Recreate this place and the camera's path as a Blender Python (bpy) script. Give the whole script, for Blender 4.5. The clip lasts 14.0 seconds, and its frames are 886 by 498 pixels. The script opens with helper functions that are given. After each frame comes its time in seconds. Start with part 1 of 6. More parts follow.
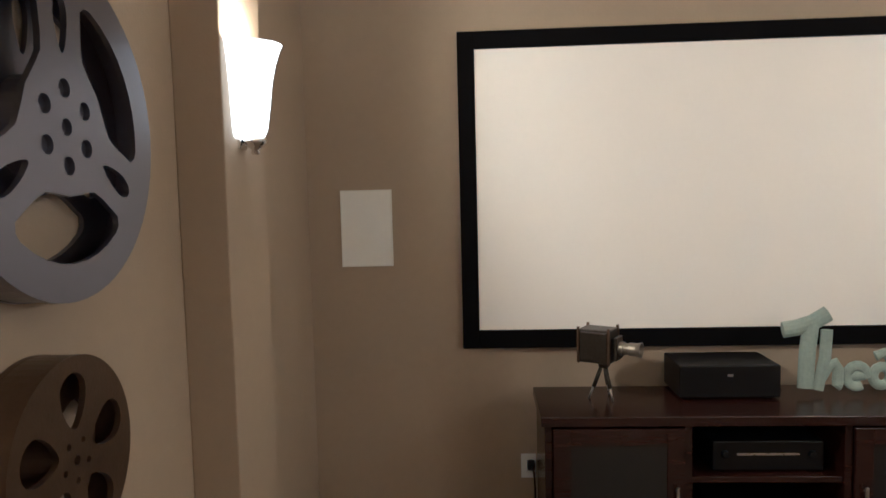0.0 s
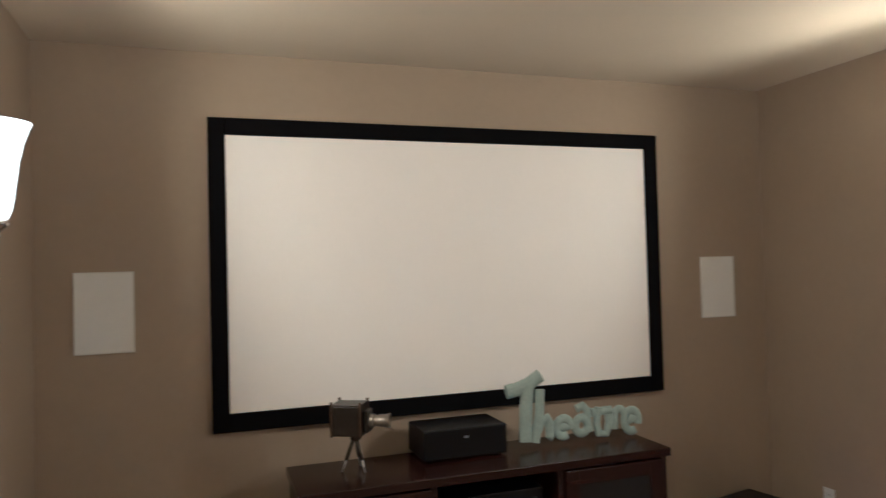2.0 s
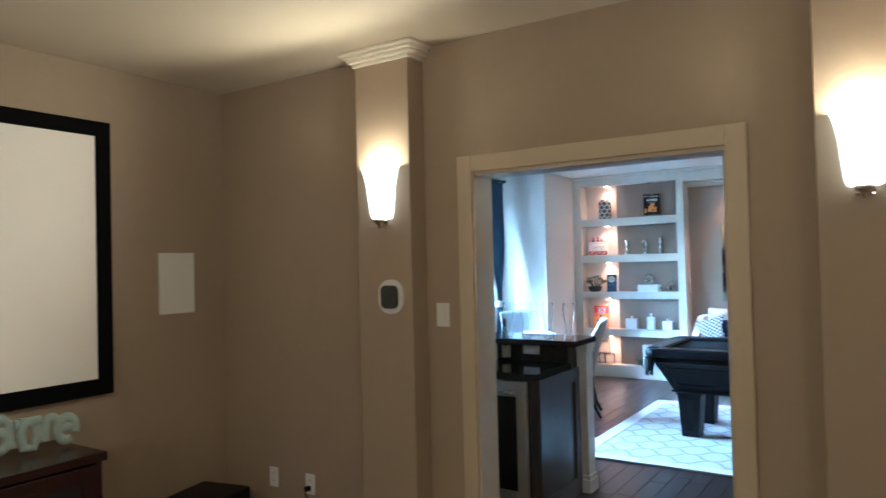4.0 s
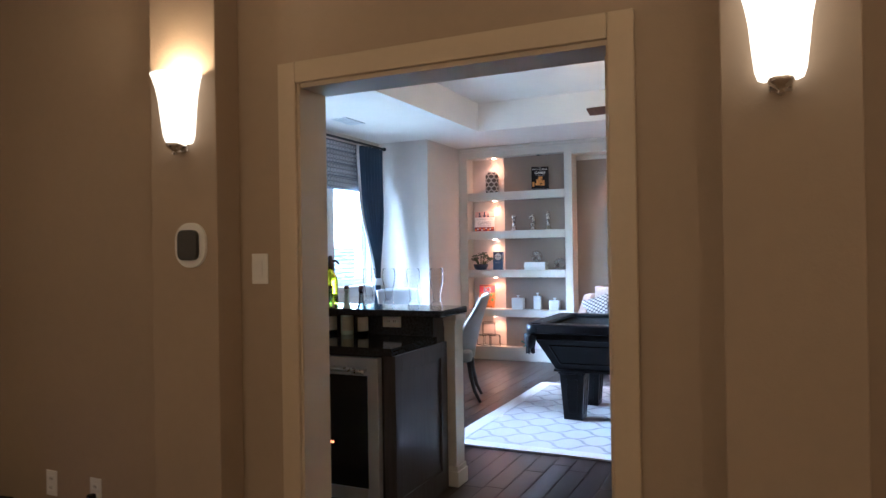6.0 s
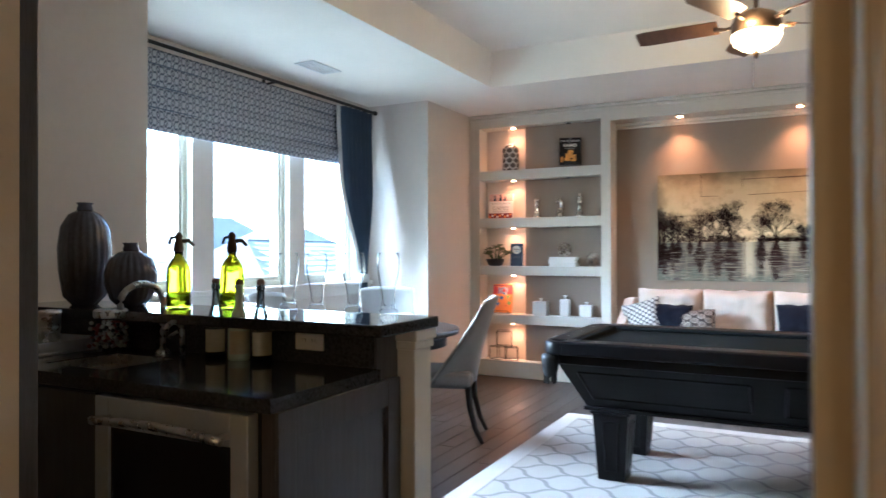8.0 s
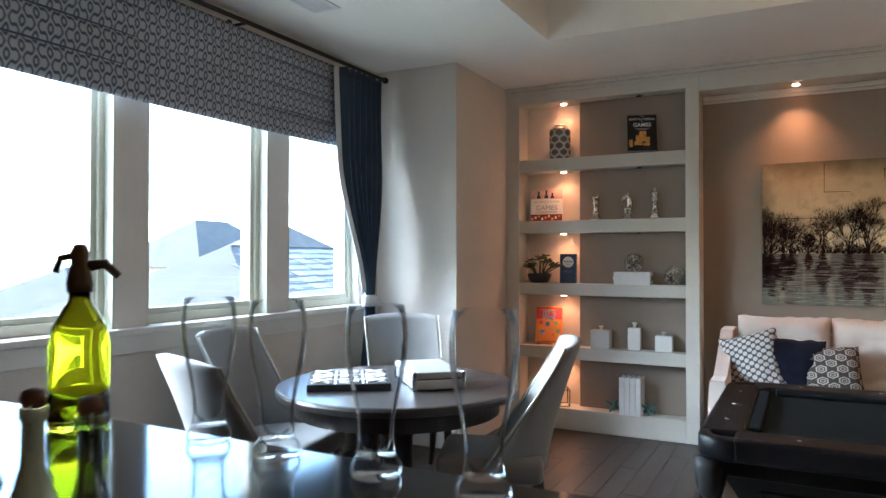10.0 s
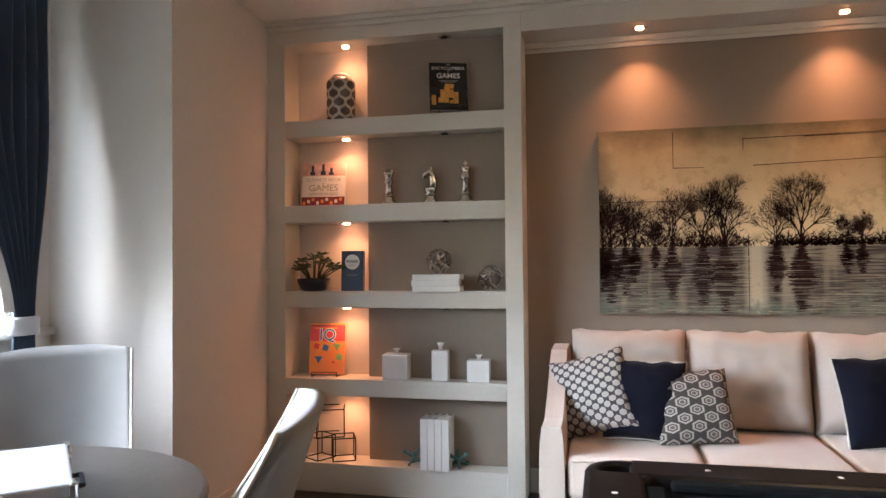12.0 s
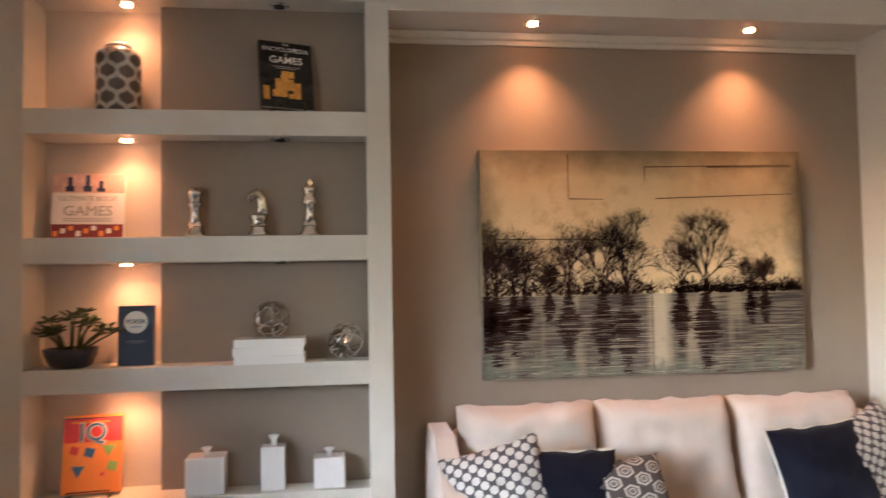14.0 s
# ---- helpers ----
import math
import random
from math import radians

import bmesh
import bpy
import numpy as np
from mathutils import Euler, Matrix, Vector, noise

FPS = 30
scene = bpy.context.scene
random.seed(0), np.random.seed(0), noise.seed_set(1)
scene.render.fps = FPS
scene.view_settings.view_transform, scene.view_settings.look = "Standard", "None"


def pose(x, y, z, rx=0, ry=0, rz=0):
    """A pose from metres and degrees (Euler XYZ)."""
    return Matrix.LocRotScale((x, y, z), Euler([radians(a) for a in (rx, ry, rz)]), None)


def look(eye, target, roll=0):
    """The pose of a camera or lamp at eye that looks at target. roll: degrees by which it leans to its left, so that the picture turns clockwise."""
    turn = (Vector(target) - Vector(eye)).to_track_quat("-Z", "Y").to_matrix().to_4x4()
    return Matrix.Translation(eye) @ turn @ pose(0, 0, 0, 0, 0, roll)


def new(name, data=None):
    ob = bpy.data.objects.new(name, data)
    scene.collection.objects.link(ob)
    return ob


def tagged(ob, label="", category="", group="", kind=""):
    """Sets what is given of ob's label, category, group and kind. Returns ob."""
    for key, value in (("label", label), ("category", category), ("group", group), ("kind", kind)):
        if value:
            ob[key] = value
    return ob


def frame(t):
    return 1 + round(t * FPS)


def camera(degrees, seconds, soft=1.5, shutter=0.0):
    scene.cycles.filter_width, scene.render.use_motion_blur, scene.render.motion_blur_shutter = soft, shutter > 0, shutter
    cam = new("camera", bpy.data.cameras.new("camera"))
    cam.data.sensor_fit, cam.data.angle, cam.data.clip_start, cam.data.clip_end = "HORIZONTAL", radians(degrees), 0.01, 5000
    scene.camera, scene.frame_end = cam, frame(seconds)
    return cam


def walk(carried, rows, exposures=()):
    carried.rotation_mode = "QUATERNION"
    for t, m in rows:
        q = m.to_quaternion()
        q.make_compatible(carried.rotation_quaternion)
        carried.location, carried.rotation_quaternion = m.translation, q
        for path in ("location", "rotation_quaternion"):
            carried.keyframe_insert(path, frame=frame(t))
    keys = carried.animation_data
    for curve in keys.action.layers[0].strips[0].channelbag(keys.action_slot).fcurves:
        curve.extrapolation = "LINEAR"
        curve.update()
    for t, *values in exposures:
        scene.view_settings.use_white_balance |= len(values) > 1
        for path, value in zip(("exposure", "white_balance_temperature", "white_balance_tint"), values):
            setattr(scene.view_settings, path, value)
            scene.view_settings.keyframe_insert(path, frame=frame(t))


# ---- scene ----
cam = camera(65.0, 14.0, 1.4, 0.3)

# exposure and white balance
EXPOSURES = [
    (0.0, 5.65, 3600, -1), (1.0, 5.6, 3600, -1), (2.5, 5.4, 3600, -3), (3.5, 5.25, 3650, -8), (4.2, 5.2, 3700, -8), (5.4, 4.95, 4100, 0), (6.3, 4.8, 4400, 6),
    (7.2, 4.75, 4500, 3), (8.2, 4.7, 4900, 0), (10.3, 3.8, 5350, 2), (11.2, 3.9, 5650, 9), (12.0, 4.0, 5750, 8), (14.0, 4.25, 5950, 10),
]


PATH = [
    (0, (0.527, -0.024, 1.674), (0.412, 1.967, 1.521), -1.4),
    (0.5, (0.401, -0.082, 1.704), (0.403, 1.918, 1.665), -1.2),
    (1, (0.373, -0.128, 1.737), (0.466, 1.869, 1.759), -1.2),
    (1.5, (0.371, -0.153, 1.746), (0.703, 1.819, 1.782), -1.4),
    (2, (0.4, -0.171, 1.703), (1.051, 1.719, 1.748), -1.5),
    (2.5, (0.446, -0.2, 1.671), (1.414, 1.549, 1.715), -1.6),
    (3, (0.576, -0.28, 1.65), (1.81, 1.293, 1.694), -1.5),
    (3.5, (0.649, -0.346, 1.645), (2.136, 0.99, 1.687), -1.4),
    (4, (0.705, -0.37, 1.608), (2.378, 0.725, 1.649), -1.4),
    (4.2, (0.743, -0.386, 1.581), (2.46, 0.639, 1.624), -1.3),
    (6.3, (1.692, -0.181, 1.381), (3.523, 0.625, 1.385), -0.8),
    (6.5, (1.845, -0.136, 1.37), (3.691, 0.634, 1.371), -0.7),
    (7, (2.266, -0.043, 1.336), (4.122, 0.702, 1.336), -0.6),
    (7.5, (2.736, 0.087, 1.293), (4.565, 0.896, 1.296), -0.4),
    (8, (3.157, 0.238, 1.301), (4.929, 1.166, 1.312), -0.1),
    (8.2, (3.305, 0.33, 1.298), (5.033, 1.337, 1.312), 0.1),
    (10.5, (4.916, 1.386, 1.409), (6.737, 2.213, 1.444), -0.0),
    (11, (5.31, 1.425, 1.441), (7.198, 2.09, 1.483), -0.3),
    (11.5, (5.72, 1.465, 1.386), (7.655, 1.967, 1.424), -0.5),
    (12, (6.125, 1.517, 1.319), (8.075, 1.961, 1.36), -0.5),
    (12.5, (6.466, 1.662, 1.257), (8.413, 2.113, 1.313), -0.1),
    (13, (6.766, 1.88, 1.308), (8.726, 2.274, 1.363), -0.0),
    (13.5, (6.99, 2.026, 1.403), (8.984, 2.159, 1.467), -0.3),
    (14, (7.102, 2.082, 1.486), (9.084, 1.831, 1.568), -1.0),
]
walk(cam, [(t, look(eye, target, roll)) for t, eye, target, roll in PATH], EXPOSURES)

# ---- world, sun ----
world = bpy.data.worlds.new("World")
scene.world = world
world.use_nodes = True
wn = world.node_tree
sky = wn.nodes.new("ShaderNodeTexSky")
sky.sky_type = "NISHITA"
sky.sun_disc = False
sky.sun_elevation, sky.sun_rotation = radians(32), radians(340)
wn.links.new(sky.outputs[0], wn.nodes["Background"].inputs[0])
wn.nodes["Background"].inputs[1].default_value = 0.15
sun_data = bpy.data.lights.new("sun", "SUN")
sun_data.energy, sun_data.angle, sun_data.color = 1.5, radians(60), (0.97, 0.99, 1.0)
sun = new("sun", sun_data)
sun.matrix_world = look((-6, 16, 10.7), (0, 0, 0))

WARM = (1.0, 0.58, 0.25)
AMBER = (1.0, 0.39, 0.17)


# ---- node helpers ----
class Graph:
    def __init__(self, name):
        self.m = bpy.data.materials.new(name)
        self.m.use_nodes = True
        self.t = self.m.node_tree
        self.b = self.t.nodes["Principled BSDF"]

    def node(self, kind, **inputs):
        n = self.t.nodes.new(kind)
        for k, v in inputs.items():
            self.put(v, n.inputs[k.replace("_", " ")])
        return n

    def put(self, v, socket):
        if isinstance(v, bpy.types.NodeSocket):
            self.t.links.new(v, socket)
        elif isinstance(v, tuple) and len(v) == 3 and socket.type == "RGBA":
            socket.default_value = (*v, 1)
        else:
            socket.default_value = v

    def math(self, op, a, b=0.0, c=0.0):
        n = self.t.nodes.new("ShaderNodeMath")
        n.operation = op
        for s, v in zip(n.inputs, (a, b, c)):
            self.put(v, s)
        return n.outputs[0]

    def coords(self, kind="Object"):
        n = self.t.nodes.new("ShaderNodeTexCoord")
        return n.outputs[kind]

    def split(self, v):
        n = self.t.nodes.new("ShaderNodeSeparateXYZ")
        self.t.links.new(v, n.inputs[0])
        return n.outputs

    def noise(self, vec, scale, detail=4.0, rough=0.55):
        n = self.node("ShaderNodeTexNoise", Scale=scale, Detail=detail, Roughness=rough)
        self.t.links.new(vec, n.inputs["Vector"])
        return n.outputs["Fac"]

    def mix(self, fac, a, b):
        n = self.t.nodes.new("ShaderNodeMix")
        n.data_type = "RGBA"
        self.put(fac, n.inputs[0])
        self.put(a, n.inputs[6])
        self.put(b, n.inputs[7])
        return n.outputs[2]

    def ramp(self, fac, lo, hi):
        n = self.t.nodes.new("ShaderNodeMapRange")
        n.inputs[1].default_value, n.inputs[2].default_value = lo, hi
        self.put(fac, n.inputs[0])
        return n.outputs[0]

    def stretch(self, vec, sx, sy, sz):
        n = self.t.nodes.new("ShaderNodeMapping")
        n.inputs["Scale"].default_value = (sx, sy, sz)
        self.t.links.new(vec, n.inputs[0])
        return n.outputs[0]

    def bump(self, height, strength, dist=0.004):
        n = self.node("ShaderNodeBump", Strength=strength, Distance=dist)
        self.put(height, n.inputs["Height"])
        self.put(n.outputs[0], self.b.inputs["Normal"])

    def set(self, **inputs):
        for k, v in inputs.items():
            self.put(v, self.b.inputs[k.replace("_", " ")])
        return self.m


def shade(c, k):
    return tuple(max(0.0, min(1.0, x * k)) for x in c)


def surface(name, col, rough=0.5, metal=0.0, var=0.12, scale=3.0, fine=40.0, bump=0.15, bscale=120.0, **more):
    """A plain surface with broad and fine variation in colour and roughness, and fine relief."""
    g = Graph(name)
    p = g.coords()
    broad, small = g.noise(p, scale, 3), g.noise(p, fine, 4)
    f = g.math("ADD", g.math("MULTIPLY", broad, 0.6), g.math("MULTIPLY", small, 0.4))
    g.set(Base_Color=g.mix(g.ramp(f, 0.3, 0.7), shade(col, 1 - var), shade(col, 1 + var)), Metallic=metal)
    g.set(Roughness=g.math("ADD", rough - 0.05, g.math("MULTIPLY", small, 0.1)))
    if bump:
        g.bump(g.noise(p, bscale, 3), bump, 0.003)
    return g.set(**more)


def glow(name, col, strength, base=(0.8, 0.8, 0.78)):
    g = Graph(name)
    return g.set(Base_Color=base, Roughness=0.4, Emission_Color=col, Emission_Strength=strength)


def glass(name, col=(1, 1, 1), rough=0.0, ior=1.45):
    g = Graph(name)
    return g.set(Base_Color=col, Roughness=rough, IOR=ior, Transmission_Weight=1.0)


def thin_glass(name, col, gloss=0.9, blend=0.22):
    """Clear thin-walled glass: see-through, with gloss that grows towards its edges."""
    g = Graph(name)
    clear, shine, both = g.node("ShaderNodeBsdfTransparent", Color=col), g.node("ShaderNodeBsdfGlossy", Roughness=0.03), g.t.nodes.new("ShaderNodeMixShader")
    edge = g.node("ShaderNodeLayerWeight", Blend=blend).outputs["Fresnel"]
    g.put(g.math("MULTIPLY", edge, gloss), both.inputs[0])
    g.t.links.new(clear.outputs[0], both.inputs[1])
    g.t.links.new(shine.outputs[0], both.inputs[2])
    g.t.links.new(both.outputs[0], g.t.nodes["Material Output"].inputs[0])
    return g.m


def fabric(name, col, weave=900.0, var=0.1, bump=0.35, sheen=0.3, rough=0.9, spec=0.3):
    g = Graph(name)
    p = g.coords()
    x, y, z = g.split(p)
    f = g.noise(p, 6, 3)
    th = g.noise(p, weave, 2)
    g.set(Base_Color=g.mix(g.math("ADD", g.math("MULTIPLY", f, 0.5), g.math("MULTIPLY", th, 0.5)), shade(col, 1 - var * 2), shade(col, 1 + var * 2)))
    g.bump(g.math("ADD", th, g.math("MULTIPLY", f, 1.5)), bump, 0.002)
    return g.set(Roughness=rough, Sheen_Weight=sheen, Specular_IOR_Level=spec)


def waves(g, u, v, au, av):
    """cos(u) and cos(v) with the given periods."""
    return (g.math("COSINE", g.math("MULTIPLY", u, 2 * math.pi / au)), g.math("COSINE", g.math("MULTIPLY", v, 2 * math.pi / av)))


def trellis(name, a, b, axes, au, av, width, curl=0.35, rings=0.0, weave=500.0, rough=0.9):
    """An ogee lattice of colour b on ground a over two object axes."""
    g = Graph(name)
    p = g.coords()
    xyz = g.split(p)
    u, v = xyz[axes[0]], xyz[axes[1]]
    cu, cv = waves(g, u, v, au, av)
    c3, _ = waves(g, u, v, au / 3, av / 3)
    f = g.math("ADD", g.math("ADD", cu, cv), g.math("MULTIPLY", c3, curl))
    f = g.math("ABSOLUTE", f)
    if rings:
        f = g.math("PINGPONG", f, rings)
    line = g.math("SUBTRACT", 1.0, g.ramp(f, width * 0.7, width * 1.3))
    th = g.noise(p, weave, 2)
    dirt = g.noise(p, 4, 3)
    base = g.mix(line, a, b)
    g.set(Base_Color=g.mix(g.math("MULTIPLY", g.math("ADD", th, dirt), 0.22), base, shade(a, 0.35)), Roughness=rough)
    g.bump(th, 0.4, 0.003)
    return g.m


def ogee(name, a, b, au, av, width, curl, polar=False, weave=500.0, rough=0.9):
    """Curved diamonds outlined in colour b on ground a; polar wraps them round z."""
    g = Graph(name)
    p = g.coords()
    x, y, z = g.split(p)
    u, v = (g.math("ARCTAN2", y, x), z) if polar else (x, y)
    u, v = g.math("DIVIDE", u, au), g.math("DIVIDE", v, av)
    s, d = g.math("ADD", u, v), g.math("SUBTRACT", u, v)

    def away(m, n):
        w = g.math("MULTIPLY", g.math("SINE", g.math("MULTIPLY", n, 2 * math.pi)), curl)
        return g.math("PINGPONG", g.math("ADD", g.math("ADD", m, w), 40.0), 0.5)
    th, dirt = g.noise(p, weave, 2), g.noise(p, 3, 4)
    f = g.math("ADD", g.math("MINIMUM", away(s, d), away(d, s)), g.math("MULTIPLY", g.math("SUBTRACT", th, 0.5), width * 0.8))
    line = g.math("SUBTRACT", 1.0, g.ramp(f, width * 0.6, width * 1.3))
    base = g.mix(line, a, b)
    g.set(Base_Color=g.mix(g.math("MULTIPLY", g.math("ADD", th, dirt), 0.2), base, shade(a, 0.45)), Roughness=rough)
    g.bump(g.math("SUBTRACT", th, line), 0.35, 0.003)
    return g.m


def hexagons(name, ground, bands, au, av, weave=500.0, rough=0.9):
    """Nested hexagons on the object's x and z: bands are (inner, outer, colour) in shares of a cell."""
    g = Graph(name)
    p = g.coords()
    x, y, z = g.split(p)
    th = g.noise(p, weave, 2)

    def near(off):
        u = g.math("ABSOLUTE", g.math("SUBTRACT", g.math("FRACT", g.math("ADD", g.math("DIVIDE", x, au), 20.0 + off)), 0.5))
        v = g.math("ABSOLUTE", g.math("SUBTRACT", g.math("FRACT", g.math("ADD", g.math("DIVIDE", z, av), 20.0 + off)), 0.5))
        return g.math("MAXIMUM", u, g.math("ADD", g.math("MULTIPLY", u, 0.5), g.math("MULTIPLY", v, 0.75)))
    d = g.math("ADD", g.math("MINIMUM", near(0.0), near(0.5)), g.math("MULTIPLY", g.math("SUBTRACT", th, 0.5), 0.05))
    col = ground
    for lo, hi, c in bands:
        inside = g.math("MULTIPLY", g.ramp(d, lo - 0.012, lo + 0.012), g.math("SUBTRACT", 1.0, g.ramp(d, hi - 0.012, hi + 0.012)))
        col = g.mix(inside, col, c)
    g.set(Base_Color=g.mix(g.math("MULTIPLY", th, 0.3), col, shade(ground, 0.5)), Roughness=rough)
    g.bump(g.math("ADD", th, g.math("MULTIPLY", d, 1.5)), 0.4, 0.003)
    return g.m


# ---- materials ----
M_WALL = surface("theatre_wall_paint", (0.35, 0.28, 0.20), 0.75, var=0.05, scale=1.5, fine=25, bump=0.25, bscale=90)
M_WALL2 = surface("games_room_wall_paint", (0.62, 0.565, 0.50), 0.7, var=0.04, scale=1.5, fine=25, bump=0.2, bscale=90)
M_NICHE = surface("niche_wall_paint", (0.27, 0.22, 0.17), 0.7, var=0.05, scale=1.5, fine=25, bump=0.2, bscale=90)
M_TRIMT = surface("theatre_trim_paint", (0.50, 0.42, 0.30), 0.5, var=0.04, bump=0.1)
M_TRIM = surface("white_trim_paint", (0.66, 0.63, 0.57), 0.4, var=0.03, bump=0.08)
M_SHELF = surface("built_in_paint", (0.60, 0.57, 0.50), 0.4, var=0.03, bump=0.08)
M_CEIL = surface("ceiling_paint", (0.86, 0.82, 0.74), 0.85, var=0.03, bump=0.3, bscale=70)
M_CEILT = surface("theatre_ceiling_paint", (0.55, 0.48, 0.37), 0.85, var=0.03, bump=0.3, bscale=70)
M_CARPET = fabric("carpet", (0.22, 0.17, 0.12), 300)
M_CROWN = surface("crown_paint", (0.78, 0.72, 0.62), 0.45, var=0.03, bump=0.05)
M_BLACKVELVET = fabric("black_velvet", (0.004, 0.004, 0.005), 700, sheen=0.0, spec=0.08)
M_SCREEN = surface("screen_cloth", (0.90, 0.86, 0.84), 0.6, var=0.015, bump=0.02)
M_WHITEPLASTIC = surface("white_plastic", (0.72, 0.72, 0.70), 0.35, var=0.02, bump=0.02)
M_GRILLE = surface("speaker_grille", (0.80, 0.79, 0.77), 0.5, var=0.03, bump=0.5, bscale=700)
M_BLACK = surface("black_plastic", (0.005, 0.005, 0.006), 0.4, var=0.2, bump=0.05, Specular_IOR_Level=0.2)
M_BLACKM = surface("black_matt", (0.008, 0.008, 0.009), 0.6, var=0.2, bump=0.1)
M_STEEL = surface("brushed_steel", (0.55, 0.54, 0.52), 0.28, 1.0, var=0.08, bump=0.05)
M_CHROME = surface("chrome", (0.8, 0.79, 0.77), 0.1, 1.0, var=0.03, bump=0.0)
M_SILVER = surface("polished_silver", (0.62, 0.59, 0.55), 0.10, 1.0, var=0.06, bump=0.03)
M_GUNMETAL = surface("gunmetal", (0.17, 0.17, 0.215), 0.30, 0.9, var=0.03, scale=2, bump=0.02, bscale=300)
M_BRONZE = surface("dark_bronze", (0.10, 0.065, 0.04), 0.4, 0.6, var=0.25, bump=0.15)
M_PEWTER = surface("antique_pewter", (0.05, 0.042, 0.034), 0.38, 0.6, var=0.3, fine=60, bump=0.2)
M_TARNISH = surface("tarnished_silver", (0.26, 0.23, 0.19), 0.42, 0.7, var=0.25, fine=60, bump=0.1)
M_TEALWOOD = surface("painted_sign_wood", (0.31, 0.37, 0.345), 0.7, var=0.18, scale=12, fine=60, bump=0.3)
M_GRANITE = surface("black_granite", (0.035, 0.037, 0.042), 0.09, var=0.7, scale=90, fine=300, bump=0.0)
M_LEGWOOD = surface("black_stained_wood", (0.014, 0.012, 0.011), 0.35, var=0.3, bump=0.1)
M_CHAIR = fabric("grey_linen", (0.25, 0.245, 0.24), 700)
M_SOFA = fabric("cream_linen", (0.46, 0.40, 0.345), 600, var=0.06)
M_NAVYV = fabric("navy_velvet", (0.005, 0.006, 0.013), 500, sheen=0.04, spec=0.1)
M_CURTAIN = fabric("navy_curtain", (0.04, 0.065, 0.11), 600, var=0.1)
M_LINING = fabric("pale_tieback", (0.55, 0.56, 0.58), 600)
M_PIPING = surface("pale_piping", (0.5, 0.47, 0.4), 0.7, bump=0.2)
M_CLOTH = fabric("black_table_cloth", (0.006, 0.008, 0.009), 1200, sheen=0.0, spec=0.1)
M_CERAMIC = surface("white_ceramic", (0.78, 0.77, 0.74), 0.22, var=0.02, bump=0.02)
M_PAPER = surface("white_pages", (0.72, 0.70, 0.65), 0.75, var=0.04, bump=0.15, bscale=300)
M_VASE = surface("dark_glazed_ceramic", (0.10, 0.10, 0.125), 0.22, 0.25, var=0.3, bump=0.1)
M_VERDI = surface("verdigris_iron", (0.10, 0.24, 0.23), 0.6, 0.4, var=0.35, scale=15, bump=0.4)
M_WIRE = surface("dark_iron_wire", (0.03, 0.025, 0.02), 0.5, 0.6, bump=0.1)
M_LEAF = surface("succulent_leaf", (0.055, 0.085, 0.035), 0.5, var=0.35, scale=14, bump=0.15)
M_POT = surface("dark_blue_pot", (0.02, 0.025, 0.045), 0.3, var=0.2, bump=0.05)
M_CASE = surface("brushed_aluminium_case", (0.68, 0.69, 0.72), 0.35, 0.7, var=0.06, bump=0.05)
M_PANE = glass("window_glass", ior=1.1)
M_CLEAR = thin_glass("clear_glass", (0.985, 0.99, 0.995), 0.6, 0.155)
M_DIMGLASS = surface("smoked_glass", (0.012, 0.012, 0.013), 0.06, var=0.1, bump=0.0)
M_YELLOW = glass("yellow_glass", (0.83, 0.86, 0.03))
M_BOTTLE = thin_glass("pale_blue_glass", (0.84, 0.91, 0.95), 0.9, 0.45)
M_MILKY = surface("cloudy_drink", (0.62, 0.72, 0.58), 0.12, var=0.04, bump=0.0)
M_LABEL = surface("cream_label", (0.55, 0.50, 0.36), 0.6, var=0.12, scale=30, bump=0.05)
M_CORK = surface("cork_stopper", (0.16, 0.08, 0.05), 0.7, bump=0.3)
M_WINFRAME = surface("cream_window_frame", (0.50, 0.49, 0.40), 0.4, var=0.04, bump=0.05)
M_FRIDGE = surface("fridge_steel", (0.55, 0.55, 0.56), 0.34, 0.5, var=0.06, bump=0.05)
M_BULB = glow("lamp_disc", AMBER, 3.5)
M_SHADEGLASS = glow("alabaster_glass", (1.0, 0.66, 0.36), 0.11, (0.85, 0.8, 0.7))
M_FANGLASS = glow("fan_bowl_glass", (1.0, 0.58, 0.24), 0.8)
M_BLUELED = glow("blue_led", (0.05, 0.15, 1.0), 1.0)
M_REDLED = glow("orange_digits", (1.0, 0.22, 0.05), 0.25)
M_RED = surface("red_print", (0.62, 0.06, 0.07), 0.35, var=0.05, bump=0)
M_ORANGE = surface("orange_print", (0.80, 0.28, 0.05), 0.35, var=0.06, bump=0)
M_NAVYPRINT = surface("navy_print", (0.02, 0.035, 0.08), 0.4, var=0.1, bump=0)
M_BLUEPRINT = surface("blue_print", (0.05, 0.18, 0.42), 0.4, var=0.1, bump=0)
M_GREENPRINT = surface("green_print", (0.22, 0.45, 0.12), 0.4, var=0.1, bump=0)
M_BLACKPRINT = surface("black_print", (0.015, 0.014, 0.016), 0.25, var=0.2, bump=0)
M_GOLDPRINT = surface("amber_print", (0.62, 0.28, 0.04), 0.4, var=0.45, scale=40, fine=120, bump=0)
M_WHITEPRINT = surface("white_print", (0.78, 0.76, 0.72), 0.4, var=0.03, bump=0)
M_GREYPRINT = surface("grey_print", (0.35, 0.33, 0.31), 0.5, var=0.05, bump=0)
M_MAROON = surface("maroon_print", (0.20, 0.03, 0.035), 0.4, var=0.2, bump=0)
M_JAR = ogee("ogee_glazed_pattern", (0.15, 0.125, 0.105), (0.66, 0.6, 0.52), 2 * math.pi / 7, 0.105, 0.13, 0.08, True, 60, 0.25)
